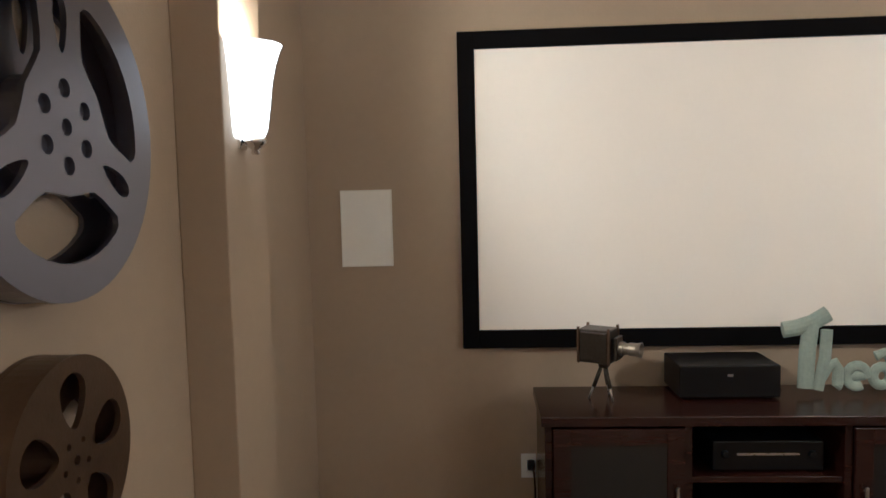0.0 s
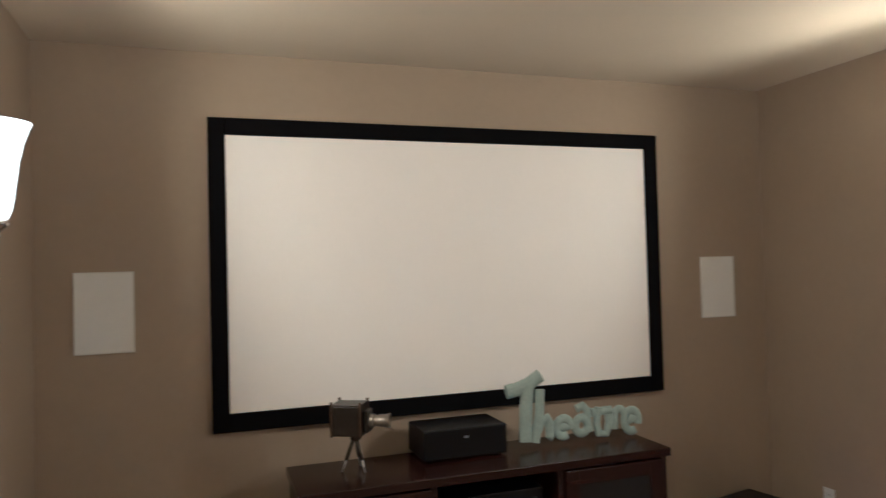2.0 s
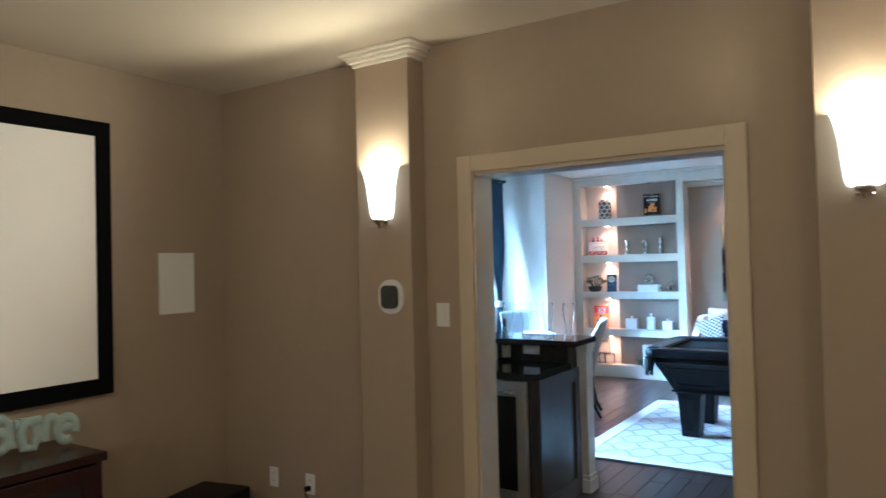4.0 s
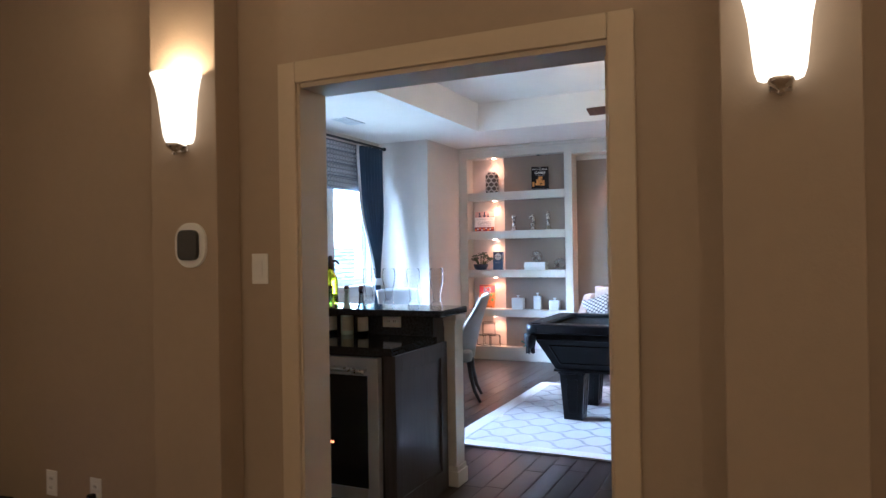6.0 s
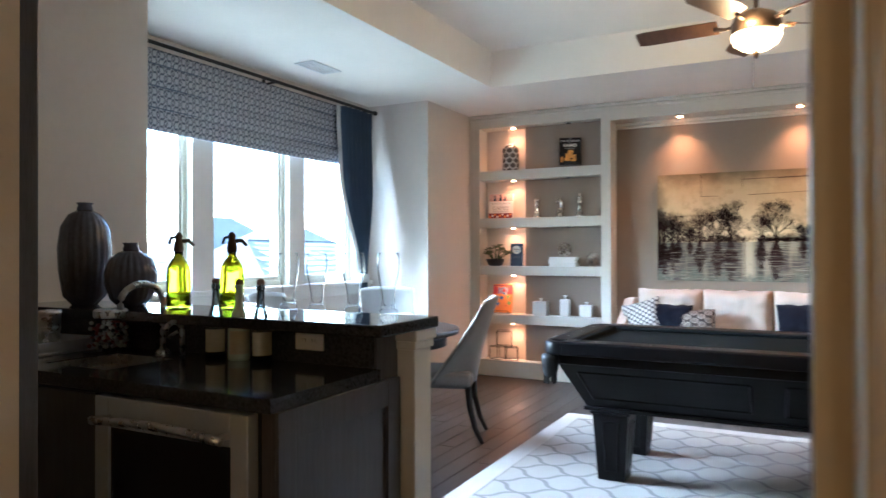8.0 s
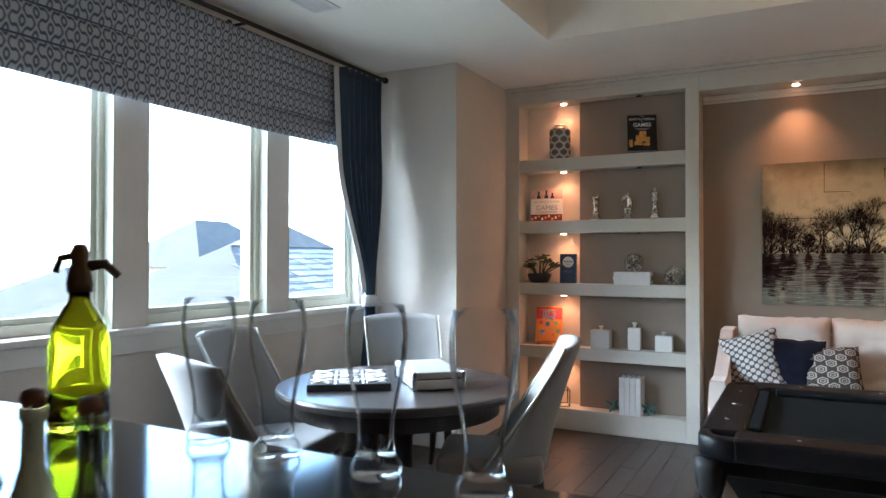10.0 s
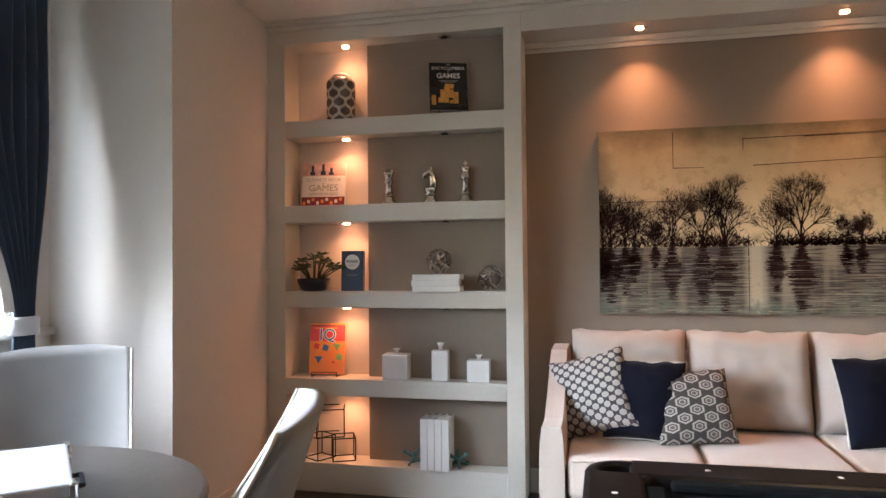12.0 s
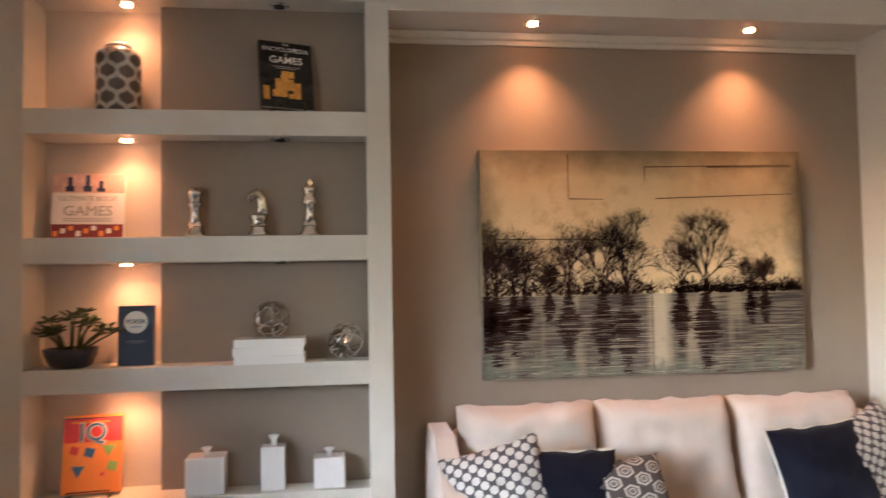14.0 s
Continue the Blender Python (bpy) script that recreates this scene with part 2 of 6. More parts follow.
M_RUG = ogee("trellis_rug", (0.50, 0.48, 0.46), (0.27, 0.26, 0.26), 0.27, 0.36, 0.06, 0.075)
M_SHADE = trellis("patterned_shade_cloth", (0.43, 0.44, 0.47), (0.045, 0.06, 0.095), (0, 2), 0.12, 0.10, 0.42, 0.5, 0.9)
M_PILLOW1 = hexagons("interlaced_print", (0.42, 0.395, 0.365), ((0.262, 0.8, (0.018, 0.018, 0.028)),), 0.058, 0.046)
M_PILLOW2 = hexagons("hexagon_jacquard", (0.36, 0.33, 0.295), ((-0.1, 0.085, (0.09, 0.08, 0.075)), (0.13, 0.185, (0.02, 0.018, 0.018)), (0.262, 0.8, (0.02, 0.018, 0.018))), 0.118, 0.074)


def wood_material(name, dark, light, rough, axis, random_tint=0.0, coat=0.0, relief=0.12, gloss=0.5):
    g = Graph(name)
    p = g.coords()
    s = [9.0, 9.0, 9.0]
    s[axis] = 0.7
    grain = g.noise(g.stretch(p, *s), 5.0, 6, 0.65)
    fine = g.noise(g.stretch(p, *[v * 7 for v in s]), 6.0, 3)
    f = g.ramp(g.math("ADD", g.math("MULTIPLY", grain, 0.7), g.math("MULTIPLY", fine, 0.3)), 0.3, 0.7)
    if random_tint:
        r = g.t.nodes.new("ShaderNodeObjectInfo").outputs["Random"]
        f = g.math("ADD", f, g.math("MULTIPLY", g.math("SUBTRACT", r, 0.5), random_tint))
    g.set(Base_Color=g.mix(f, dark, light), Roughness=g.math("ADD", rough, g.math("MULTIPLY", fine, 0.12)), Coat_Weight=coat, Coat_Roughness=0.12, Specular_IOR_Level=gloss)
    g.bump(fine, relief, 0.002)
    return g.m


M_FLOOR = wood_material("dark_floor_planks", (0.021, 0.015, 0.013), (0.044, 0.033, 0.028), 0.28, 0, 0.5)
M_CONSOLE = wood_material("mahogany_veneer", (0.011, 0.004, 0.003), (0.027, 0.009, 0.006), 0.16, 0, 0.0, 0.0, 0.05, 0.4)
M_BARWOOD = wood_material("espresso_cabinet", (0.040, 0.036, 0.038), (0.085, 0.077, 0.080), 0.28, 2)
M_POOL = wood_material("black_pool_table_lacquer", (0.004, 0.004, 0.005), (0.008, 0.007, 0.008), 0.3, 1, 0.0, 0.0, 0.02, 0.22)
M_TABLE = wood_material("dark_walnut_top", (0.024, 0.020, 0.019), (0.042, 0.036, 0.033), 0.24, 0, 0.0, 0.0, 0.0)
M_FANBLADE = wood_material("fan_blade_wood", (0.05, 0.025, 0.012), (0.12, 0.06, 0.03), 0.35, 0)


# ---- mesh helpers ----
def part(name, bm, material, parent=None, label="", smooth=False):
    """Links a bmesh as one mesh object, under a thing or a part."""
    me = bpy.data.meshes.new(name)
    bmesh.ops.recalc_face_normals(bm, faces=bm.faces)
    bm.to_mesh(me)
    bm.free()
    if smooth:
        for p in me.polygons:
            p.use_smooth = True
    me.materials.append(material)
    ob = new(name, me)
    if parent:
        ob.parent = parent
    if label:
        tagged(ob, label)
    return ob


def thing(name, x, y, z, label, category, rz=0.0, group="", kind=""):
    ob = new(name)
    ob.empty_display_size = 0.05
    ob.matrix_basis = pose(x, y, z, 0, 0, rz)
    return tagged(ob, label, category, group, kind)


def box(x0, x1, y0, y1, z0, z1, bevel=0.0, bm=None, segments=2):
    bm = bm or bmesh.new()
    m = Matrix.Translation(((x0 + x1) / 2, (y0 + y1) / 2, (z0 + z1) / 2)) @ Matrix.Diagonal((x1 - x0, y1 - y0, z1 - z0, 1))
    made = bmesh.ops.create_cube(bm, size=1, matrix=m)["verts"]
    if bevel:
        edges = {e for v in made for e in v.link_edges}
        bmesh.ops.bevel(bm, geom=list(edges), offset=bevel, segments=segments, profile=0.5, affect="EDGES")
    return bm


def boxes(*rows, bevel=0.0):
    bm = bmesh.new()
    for r in rows:
        box(*r, bevel=bevel, bm=bm)
    return bm


def lathe(profile, n=32, bm=None, m=None, ribs=0, rib_depth=0.0):
    """Turns a list of (radius, height) about z."""
    bm = bm or bmesh.new()
    rings = []
    for r, h in profile:
        ring = []
        for k in range(n):
            a = 2 * math.pi * k / n
            q = r * (1 + (rib_depth * abs(math.cos(ribs * a / 2)) if ribs else 0))
            v = Vector((q * math.cos(a), q * math.sin(a), h))
            ring.append(bm.verts.new(m @ v if m else v))
        rings.append(ring)
    for lo, hi in zip(rings, rings[1:]):
        for k in range(n):
            bm.faces.new((lo[k], lo[(k + 1) % n], hi[(k + 1) % n], hi[k]))
    for ring in (rings[0], rings[-1]):
        bm.faces.new(ring)
    return bm


def tube(points, r, n=8, bm=None, flat=1.0, up=(0, 0, 1)):
    """A round or flattened bar along points."""
    bm = bm or bmesh.new()
    pts = [Vector(p) for p in points]
    rings = []
    for i, p in enumerate(pts):
        d = (pts[min(i + 1, len(pts) - 1)] - pts[max(i - 1, 0)]).normalized()
        side = d.cross(Vector(up))
        side = side.normalized() if side.length > 1e-4 else d.cross(Vector((1, 0.01, 0))).normalized()
        top = side.cross(d).normalized()
        rr = r[i] if isinstance(r, (list, tuple)) else r
        rings.append([bm.verts.new(p + side * (rr * math.cos(2 * math.pi * k / n)) + top * (rr * flat * math.sin(2 * math.pi * k / n))) for k in range(n)])
    for lo, hi in zip(rings, rings[1:]):
        for k in range(n):
            bm.faces.new((lo[k], lo[(k + 1) % n], hi[(k + 1) % n], hi[k]))
    bm.faces.new(rings[0])
    bm.faces.new(rings[-1])
    return bm


def shell(f, nu, nv, bm=None):
    """A closed thick sheet: f(u, v, side) gives its two faces, side 0 and 1."""
    bm = bm or bmesh.new()
    g = [[[bm.verts.new(f(i / nu, j / nv, s)) for j in range(nv + 1)] for i in range(nu + 1)] for s in (0, 1)]
    for s in (0, 1):
        for i in range(nu):
            for j in range(nv):
                bm.faces.new((g[s][i][j], g[s][i + 1][j], g[s][i + 1][j + 1], g[s][i][j + 1]))
    rim = [(i, 0) for i in range(nu)] + [(nu, j) for j in range(nv)] + [(i, nv) for i in range(nu, 0, -1)] + [(0, j) for j in range(nv, 0, -1)]
    for a, b in zip(rim, rim[1:] + rim[:1]):
        bm.faces.new((g[0][a[0]][a[1]], g[0][b[0]][b[1]], g[1][b[0]][b[1]], g[1][a[0]][a[1]]))
    return bm


def cushion(w, h, t, seed=0, pinch=0.06, wrinkle=0.012, boxy=4.0, bm=None, n=22):
    """A stuffed cushion in the xz plane, centred at the base middle, y its thickness."""
    def f(u, v, s):
        a, b = 2 * u - 1, 2 * v - 1
        e = (1 - abs(a) ** boxy) ** 0.5 * (1 - abs(b) ** boxy) ** 0.5
        x = a * (w / 2) * (1 - pinch * (1 - b * b))
        z = h / 2 + b * (h / 2) * (1 - pinch * (1 - a * a))
        q = Vector((a * 2.3 + seed, b * 2.3, seed * 1.7 + s))
        y = (1 if s else -1) * (t / 2 * e + 0.004) + wrinkle * noise.noise(q * 1.6) * e + 0.4 * wrinkle * noise.noise(q * 4)
        z += wrinkle * 0.8 * noise.noise(Vector((a * 3 + seed, 7, s))) * (b > 0.5)
        return Vector((x, y, z))
    return shell(f, n, n, bm)


def text_mesh(name, body, size, material, parent, m, depth=0.001, bold=0.0, align="CENTER"):
    """Raised lettering as a mesh part."""
    cu = bpy.data.curves.new(name, "FONT")
    cu.body, cu.size, cu.extrude, cu.offset, cu.align_x, cu.align_y = body, size, depth, bold, align, "CENTER"
    cu.resolution_u = 3
    tmp = bpy.data.objects.new(name, cu)
    scene.collection.objects.link(tmp)
    me = bpy.data.meshes.new_from_object(tmp.evaluated_get(bpy.context.evaluated_depsgraph_get()))
    bpy.data.objects.remove(tmp)
    me.materials.clear()
    me.materials.append(material)
    ob = new(name, me)
    ob.parent = parent
    ob.matrix_basis = m
    return ob


def spot(name, x, y, z, energy, color, degrees, blend=0.6, radius=0.02, aim=None):
    d = bpy.data.lights.new(name, "SPOT")
    d.energy, d.color, d.spot_size, d.spot_blend, d.shadow_soft_size = energy, color, radians(degrees), blend, radius
    o = new(name, d)
    o.matrix_world = look((x, y, z), aim or (x + 1e-4, y, z - 1))
    return o


def point(name, x, y, z, energy, color, radius):
    d = bpy.data.lights.new(name, "POINT")
    d.energy, d.color, d.shadow_soft_size = energy, color, radius
    o = new(name, d)
    o.location = (x, y, z)
    return o


def setting(name, bm, material, label, category, smooth=False):
    return tagged(part(name, bm, material, smooth=smooth), label, category, kind="structure")

# ---- the large structure ----
TH, RH, TRAY = 2.73, 2.76, 3.08
setting("floor_theatre", box(-0.45, 3.755, -3.4, 3.4, -0.12, 0.0), M_CARPET, "brown cut-pile carpet of the home theatre", "floor")
setting("ceiling_theatre", box(-0.45, 3.67, -3.4, 3.4, TH, TH + 0.15), M_CEILT, "tan painted theatre ceiling", "ceiling")
setting("wall_screen", box(-0.45, 3.67, 3.25, 3.4, 0, TH), M_WALL, "tan painted wall behind the projection screen", "wall")
setting("wall_theatre_west", box(-0.45, -0.30, -3.4, 3.25, 0, TH), M_WALL, "tan painted side wall with film reels", "wall")
setting("wall_theatre_back", box(-0.30, 3.67, -3.4, -3.25, 0, TH), M_WALL, "plain tan rear wall of the theatre", "wall")
D0, D1, DH = 0.20, 1.385, 2.055
setting("wall_door", boxes((3.67, 3.84, -3.4, D0, 0, 3.2), (3.67, 3.84, D1, 3.6, 0, 3.2), (3.67, 3.84, D0, D1, DH, 3.2)), M_WALL,
        "tan painted wall between theatre and games room", "wall")


def casing(name, x, out, material, label, deep=0.018, lap=0.0):
    """Door trim on one face of the wall: two uprights and a head."""
    x0, x1 = (x - deep, x) if out < 0 else (x, x + deep)
    w = 0.082
    ob = setting(name, box(x0, x1, D1 + lap, D1 + w, 0, DH + w, 0.004), material, label, "door trim")
    part("upright", box(x0, x1, D0 - w, D0 + (0.036 if lap else 0.0), 0, DH + w, 0.004), material, ob)
    part("head", box(x0 - 0.002, x1, D0 + 0.001, D1 - 0.001, DH, DH + w, 0.004), material, ob)
    return ob


casing("trim_door_theatre", 3.67, -1, M_TRIMT, "tan painted flat door casing on the theatre side")
casing("trim_door_games", 3.84, 1, M_BARWOOD, "dark door casing on the games room side", 0.065, 0.04)
setting("trim_jamb", boxes((3.665, 3.839, D1 - 0.012, D1 - 0.0005, 0, DH), (3.665, 3.78, D0 + 0.0005, D0 + 0.006, 0, DH - 0.0185), (3.78, 3.839, D0 + 0.0005, D0 + 0.034, 0, DH - 0.0185), (3.665, 3.839, D0 + 0.0005, D1 - 0.018, DH - 0.018, DH - 0.0005)),
        M_TRIMT, "tan painted lining of the open doorway", "door trim")
setting("baseboard_theatre", boxes((-0.285, 3.655, 3.235, 3.25, 0, 0.13), (-0.30, -0.285, -3.25, 3.25, 0, 0.13), (3.655, 3.67, 1.47, 3.235, 0, 0.13), (3.655, 3.67, -3.25, 0.117, 0, 0.13), bevel=0.004),
        M_TRIMT, "tan painted baseboard", "baseboard")


def pilaster(name, x_wall, x_face, y0, y1):
    """A shallow column with a stepped crown under the ceiling."""
    lo, hi = min(x_wall, x_face), max(x_wall, x_face)
    ob = setting(name, box(lo, hi, y0, y1, 0, TH - 0.075, 0.004), M_WALL, "tan pilaster with a moulded crown at the ceiling", "pilaster")
    steps = ((0.012, 0.075, 0.055), (0.030, 0.055, 0.036), (0.048, 0.036, 0.018), (0.066, 0.018, 0.0))
    s = 1 if x_face > x_wall else -1
    for out, a, b in steps:
        xa, xb = sorted((x_wall, x_face + s * out))
        part("crown_step", box(xa, xb, y0 - out, y1 + out, TH - a, TH - b - 0.0005, 0.005), M_CROWN, ob, "cream moulded crown")
    return ob


pilaster("pilaster_1", 3.67, 3.54, 1.675, 2.02)
pilaster("pilaster_2", 3.67, 3.54, -0.47, -0.13)
pilaster("pilaster_3", -0.30, -0.165, 1.835, 2.18)
pilaster("pilaster_4", -0.30, -0.165, -0.47, -0.13)

# games room
WY, BY, AX0, AX1, BX = 4.12, 3.45, 5.79, 8.98, 9.92
setting("ceiling_games", boxes((3.84, 5.91, -2.75, 4.30, RH, RH + 0.12), (8.80, 10.45, -2.75, 4.30, RH, RH + 0.12), (5.91, 8.80, 2.71, 4.30, RH, RH + 0.12), (5.91, 8.80, -2.75, -1.74, RH, RH + 0.12),
                               (5.81, 5.91, -1.74, 2.71, RH + 0.12, TRAY), (8.80, 8.90, -1.74, 2.71, RH + 0.12, TRAY), (5.81, 8.90, 2.71, 2.81, RH + 0.12, TRAY), (5.81, 8.90, -1.84, -1.74, RH + 0.12, TRAY),
                               (5.81, 8.90, -1.84, 2.81, TRAY, TRAY + 0.12)), M_CEIL, "off-white ceiling with a deep tray recess", "ceiling")
setting("wall_alcove_west", box(3.84, AX0, BY, WY + 0.22, 0, RH), M_WALL2, "greige wall beside the window alcove", "wall")
setting("wall_alcove_east", boxes((AX1, 10.45, BY + 0.0, WY + 0.22, 0, RH), (10.31, 10.45, 2.0, BY, 0, RH)), M_WALL2, "greige projecting wall between window alcove and shelves", "wall")
setting("wall_games_south", box(3.84, 10.45, -2.75, -2.6, 0, RH), M_WALL2, "plain greige wall of the games room", "wall")
setting("wall_games_east", box(10.16, 10.45, -2.6, 2.0, 0, RH), M_NICHE, "taupe back wall of the sofa niche", "wall")
setting("wall_niche_return", box(BX, 10.16, -2.6, -0.34, 0, RH), M_SHELF, "pale painted wall closing the sofa niche", "wall")
setting("baseboard_games", boxes((10.145, 10.16, -0.34, 1.93, 0, 0.14), (AX1 - 0.014, AX1, BY, WY, 0, 0.14), (AX1, 9.90, BY - 0.014, BY, 0, 0.14), (AX0, AX1 - 0.014, WY - 0.014, WY, 0, 0.14), bevel=0.004),
        M_TRIM, "pale painted baseboard", "baseboard")

# window wall with three openings
OPEN = ((5.86, 6.73), (6.91, 7.78), (7.96, 8.74))
W0, W1 = 1.03, 2.45
cols = [AX0] + [v for o in OPEN for v in o] + [AX1]
rows = [(cols[k], cols[k + 1], WY, WY + 0.22, W0, W1) for k in range(0, 8, 2)]
setting("wall_window", boxes(*rows, (AX0, AX1, WY, WY + 0.22, 0, W0), (AX0, AX1, WY, WY + 0.22, W1, RH)), M_WALL2, "greige window wall of the alcove", "wall")
for k, (a, b) in enumerate(OPEN):
    ob = setting(f"window_{k + 1}", boxes((a, a + 0.045, WY + 0.06, WY + 0.14, W0, W1), (b - 0.045, b, WY + 0.06, WY + 0.14, W0, W1), (a + 0.045, b - 0.045, WY + 0.06, WY + 0.14, W0, W0 + 0.05), (a + 0.045, b - 0.045, WY + 0.06, WY + 0.14, W1 - 0.05, W1), bevel=0.004),
                 M_WINFRAME, "cream framed window looking out on roofs", "window")
    i, j = a + 0.045, b - 0.045
    part("sash", boxes((i, i + 0.03, WY + 0.075, WY + 0.115, W0 + 0.05, W1 - 0.05), (j - 0.03, j, WY + 0.075, WY + 0.115, W0 + 0.05, W1 - 0.05), (i + 0.03, j - 0.03, WY + 0.075, WY + 0.115, W0 + 0.05, W0 + 0.08), (i + 0.03, j - 0.03, WY + 0.075, WY + 0.115, W1 - 0.08, W1 - 0.05), bevel=0.003), M_WINFRAME, ob)
    pane = part("pane", box(i + 0.028, j - 0.028, WY + 0.093, WY + 0.097, W0 + 0.078, W1 - 0.078), M_PANE, ob)
    pane.visible_shadow = False
    part("reveal", boxes((a - 0.0, a + 0.012, WY - 0.001, WY + 0.06, W0, W1), (b - 0.012, b, WY - 0.001, WY + 0.06, W0, W1)), M_WINFRAME, ob)
sill = setting("sill_window", box(AX0 + 0.01, AX1 - 0.01, WY - 0.05, WY + 0.06, W0 - 0.035, W0 - 0.0005, 0.006), M_TRIM, "pale painted window sill running below three windows", "window sill")
part("apron", box(AX0 + 0.01, AX1 - 0.01, WY - 0.018, WY - 0.0005, W0 - 0.125, W0 - 0.036, 0.005), M_TRIM, sill)

# built-in shelves
SH = ((2.065, 2.165), (1.564, 1.664), (1.066, 1.160), (0.558, 0.655), (0.0, 0.168))
Y0, Y1, ST0, ST1 = 2.03, 3.336, 1.934, BY
BACK_L, BACK_R, SEAM = 10.12, 10.045, 2.863
unit = thing("shelf_unit", BX, 2.7, 0, "pale painted built-in bookcase with five thick lit shelves", "bookcase")


def local(ob, bm):
    """Moves a bmesh laid out in the room into a thing's own place."""
    bmesh.ops.transform(bm, matrix=ob.matrix_basis.inverted(), verts=bm.verts)
    return bm


part("stile", local(unit, box(BX, 10.30, Y1, ST1, 0, 2.62, 0.003)), M_SHELF, unit)
part("stile", local(unit, box(BX, 10.16, ST0, Y0, 0, 2.62, 0.003)), M_SHELF, unit)
part("header", local(unit, box(BX, 10.30, ST0, ST1, 2.62, RH - 0.001, 0.003)), M_SHELF, unit)
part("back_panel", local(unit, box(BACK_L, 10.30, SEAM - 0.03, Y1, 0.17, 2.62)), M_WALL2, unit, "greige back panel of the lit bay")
# shade of the unlit bay is put into this panel's darker paint
part("back_panel", local(unit, box(BACK_R, BACK_R + 0.06, Y0, SEAM, 0.17, 2.62)), M_NICHE, unit, "taupe back panel set slightly forward, darkened as the unlit bay")
for a, b in SH:
    part("shelf", local(unit, box(BX + 0.002, BACK_L, Y0 + 0.0005, Y1 - 0.0005, a, b, 0.003)), M_SHELF, unit)
setting("header_niche", box(BX + 0.001, 10.16, -0.34, ST0 - 0.0005, 2.59, RH - 0.001, 0.003), M_SHELF, "pale painted soffit above the sofa niche", "soffit")
crown = setting("trim_crown", box(BX - 0.035, BX - 0.0005, -0.34, ST1, RH - 0.032, RH - 0.001, 0.008), M_SHELF, "painted crown moulding along the built-ins", "trim")
part("crown_lower", box(BX - 0.018, BX - 0.0005, -0.34, ST1, RH - 0.062, RH - 0.033, 0.006), M_SHELF, crown)
niche_crown = setting("trim_niche_crown", box(10.135, 10.1595, -0.339, 1.933, 2.555, 2.5895, 0.008), M_SHELF, "pale crown moulding inside the sofa niche", "trim")
part("crown_lower", box(10.147, 10.1595, -0.339, 1.933, 2.53, 2.5545, 0.005), M_SHELF, niche_crown)


# ---- lamps ----
def downlight(x, y, z, energy, lit=True, cone=150, r=0.027):
    ob = thing("downlight", x, y, z, "small round recessed downlight" + (", lit amber" if lit else ", unlit"), "downlight", group="recessed downlights")
    part("ring", lathe([(r + 0.012, -0.004), (r + 0.012, 0), (r, 0), (r, -0.004)], 24), M_STEEL, ob, smooth=False)
    part("lens", lathe([(r * 0.8, -0.0095), (r * 0.8, -0.001)], 24), M_BULB if lit else M_BLACKM, ob)
    if lit:
        spot("downlight_beam", x, y, z - 0.012, energy, AMBER, cone, 1.0, 0.025)
    return ob


UNDER = [2.62] + [a for a, b in SH[:4]]
for k, z in enumerate(UNDER):
    downlight(10.02, 2.99, z - 0.0005, 0.62, True, 140)
    downlight(9.99, 2.38, z - 0.0005, 0, False)
for y in (1.30, 0.29):
    downlight(10.02, y, 2.5895, 3.2, True, 104)


def half_bell(profile, depth, n=24):
    """Half a turned bell, flat side on the wall at x = 0, drawn out to the given depth over width."""
    bm = bmesh.new()
    rings = [[bm.verts.new((r * depth * math.cos(a), r * math.sin(a), h)) for a in [math.pi * (k / n - 0.5) for k in range(n + 1)]] for r, h in profile]
    for lo, hi in zip(rings, rings[1:]):
        for k in range(n):
            bm.faces.new((lo[k], lo[k + 1], hi[k + 1], hi[k]))
    bm.faces.new(rings[0])
    return bm


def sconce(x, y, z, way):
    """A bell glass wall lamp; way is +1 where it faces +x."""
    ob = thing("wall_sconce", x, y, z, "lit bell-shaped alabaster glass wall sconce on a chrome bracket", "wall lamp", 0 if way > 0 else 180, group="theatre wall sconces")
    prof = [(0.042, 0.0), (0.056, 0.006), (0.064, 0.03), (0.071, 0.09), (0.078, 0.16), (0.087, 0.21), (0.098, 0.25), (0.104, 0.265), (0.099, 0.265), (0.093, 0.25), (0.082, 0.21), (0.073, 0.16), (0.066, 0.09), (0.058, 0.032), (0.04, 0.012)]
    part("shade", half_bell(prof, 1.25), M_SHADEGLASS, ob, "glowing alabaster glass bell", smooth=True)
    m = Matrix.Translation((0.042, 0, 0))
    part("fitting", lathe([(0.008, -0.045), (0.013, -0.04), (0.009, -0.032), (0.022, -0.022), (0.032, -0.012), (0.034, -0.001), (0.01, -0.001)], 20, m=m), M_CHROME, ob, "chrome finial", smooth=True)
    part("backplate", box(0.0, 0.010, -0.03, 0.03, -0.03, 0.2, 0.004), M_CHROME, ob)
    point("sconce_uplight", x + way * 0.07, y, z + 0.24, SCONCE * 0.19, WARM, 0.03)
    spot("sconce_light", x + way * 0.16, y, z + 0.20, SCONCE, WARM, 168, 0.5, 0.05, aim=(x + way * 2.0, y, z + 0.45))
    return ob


SCONCE = 1.25
sconce(3.54, 1.845, 1.84, -1)
sconce(3.54, -0.28, 1.84, -1)
sconce(-0.165, 1.965, 1.85, 1)
# unseen sconces: one mirrored, two invented at the rear, added to light the screen
sconce(-0.165, -0.28, 1.85, 1)
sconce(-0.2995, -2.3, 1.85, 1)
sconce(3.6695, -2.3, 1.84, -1)

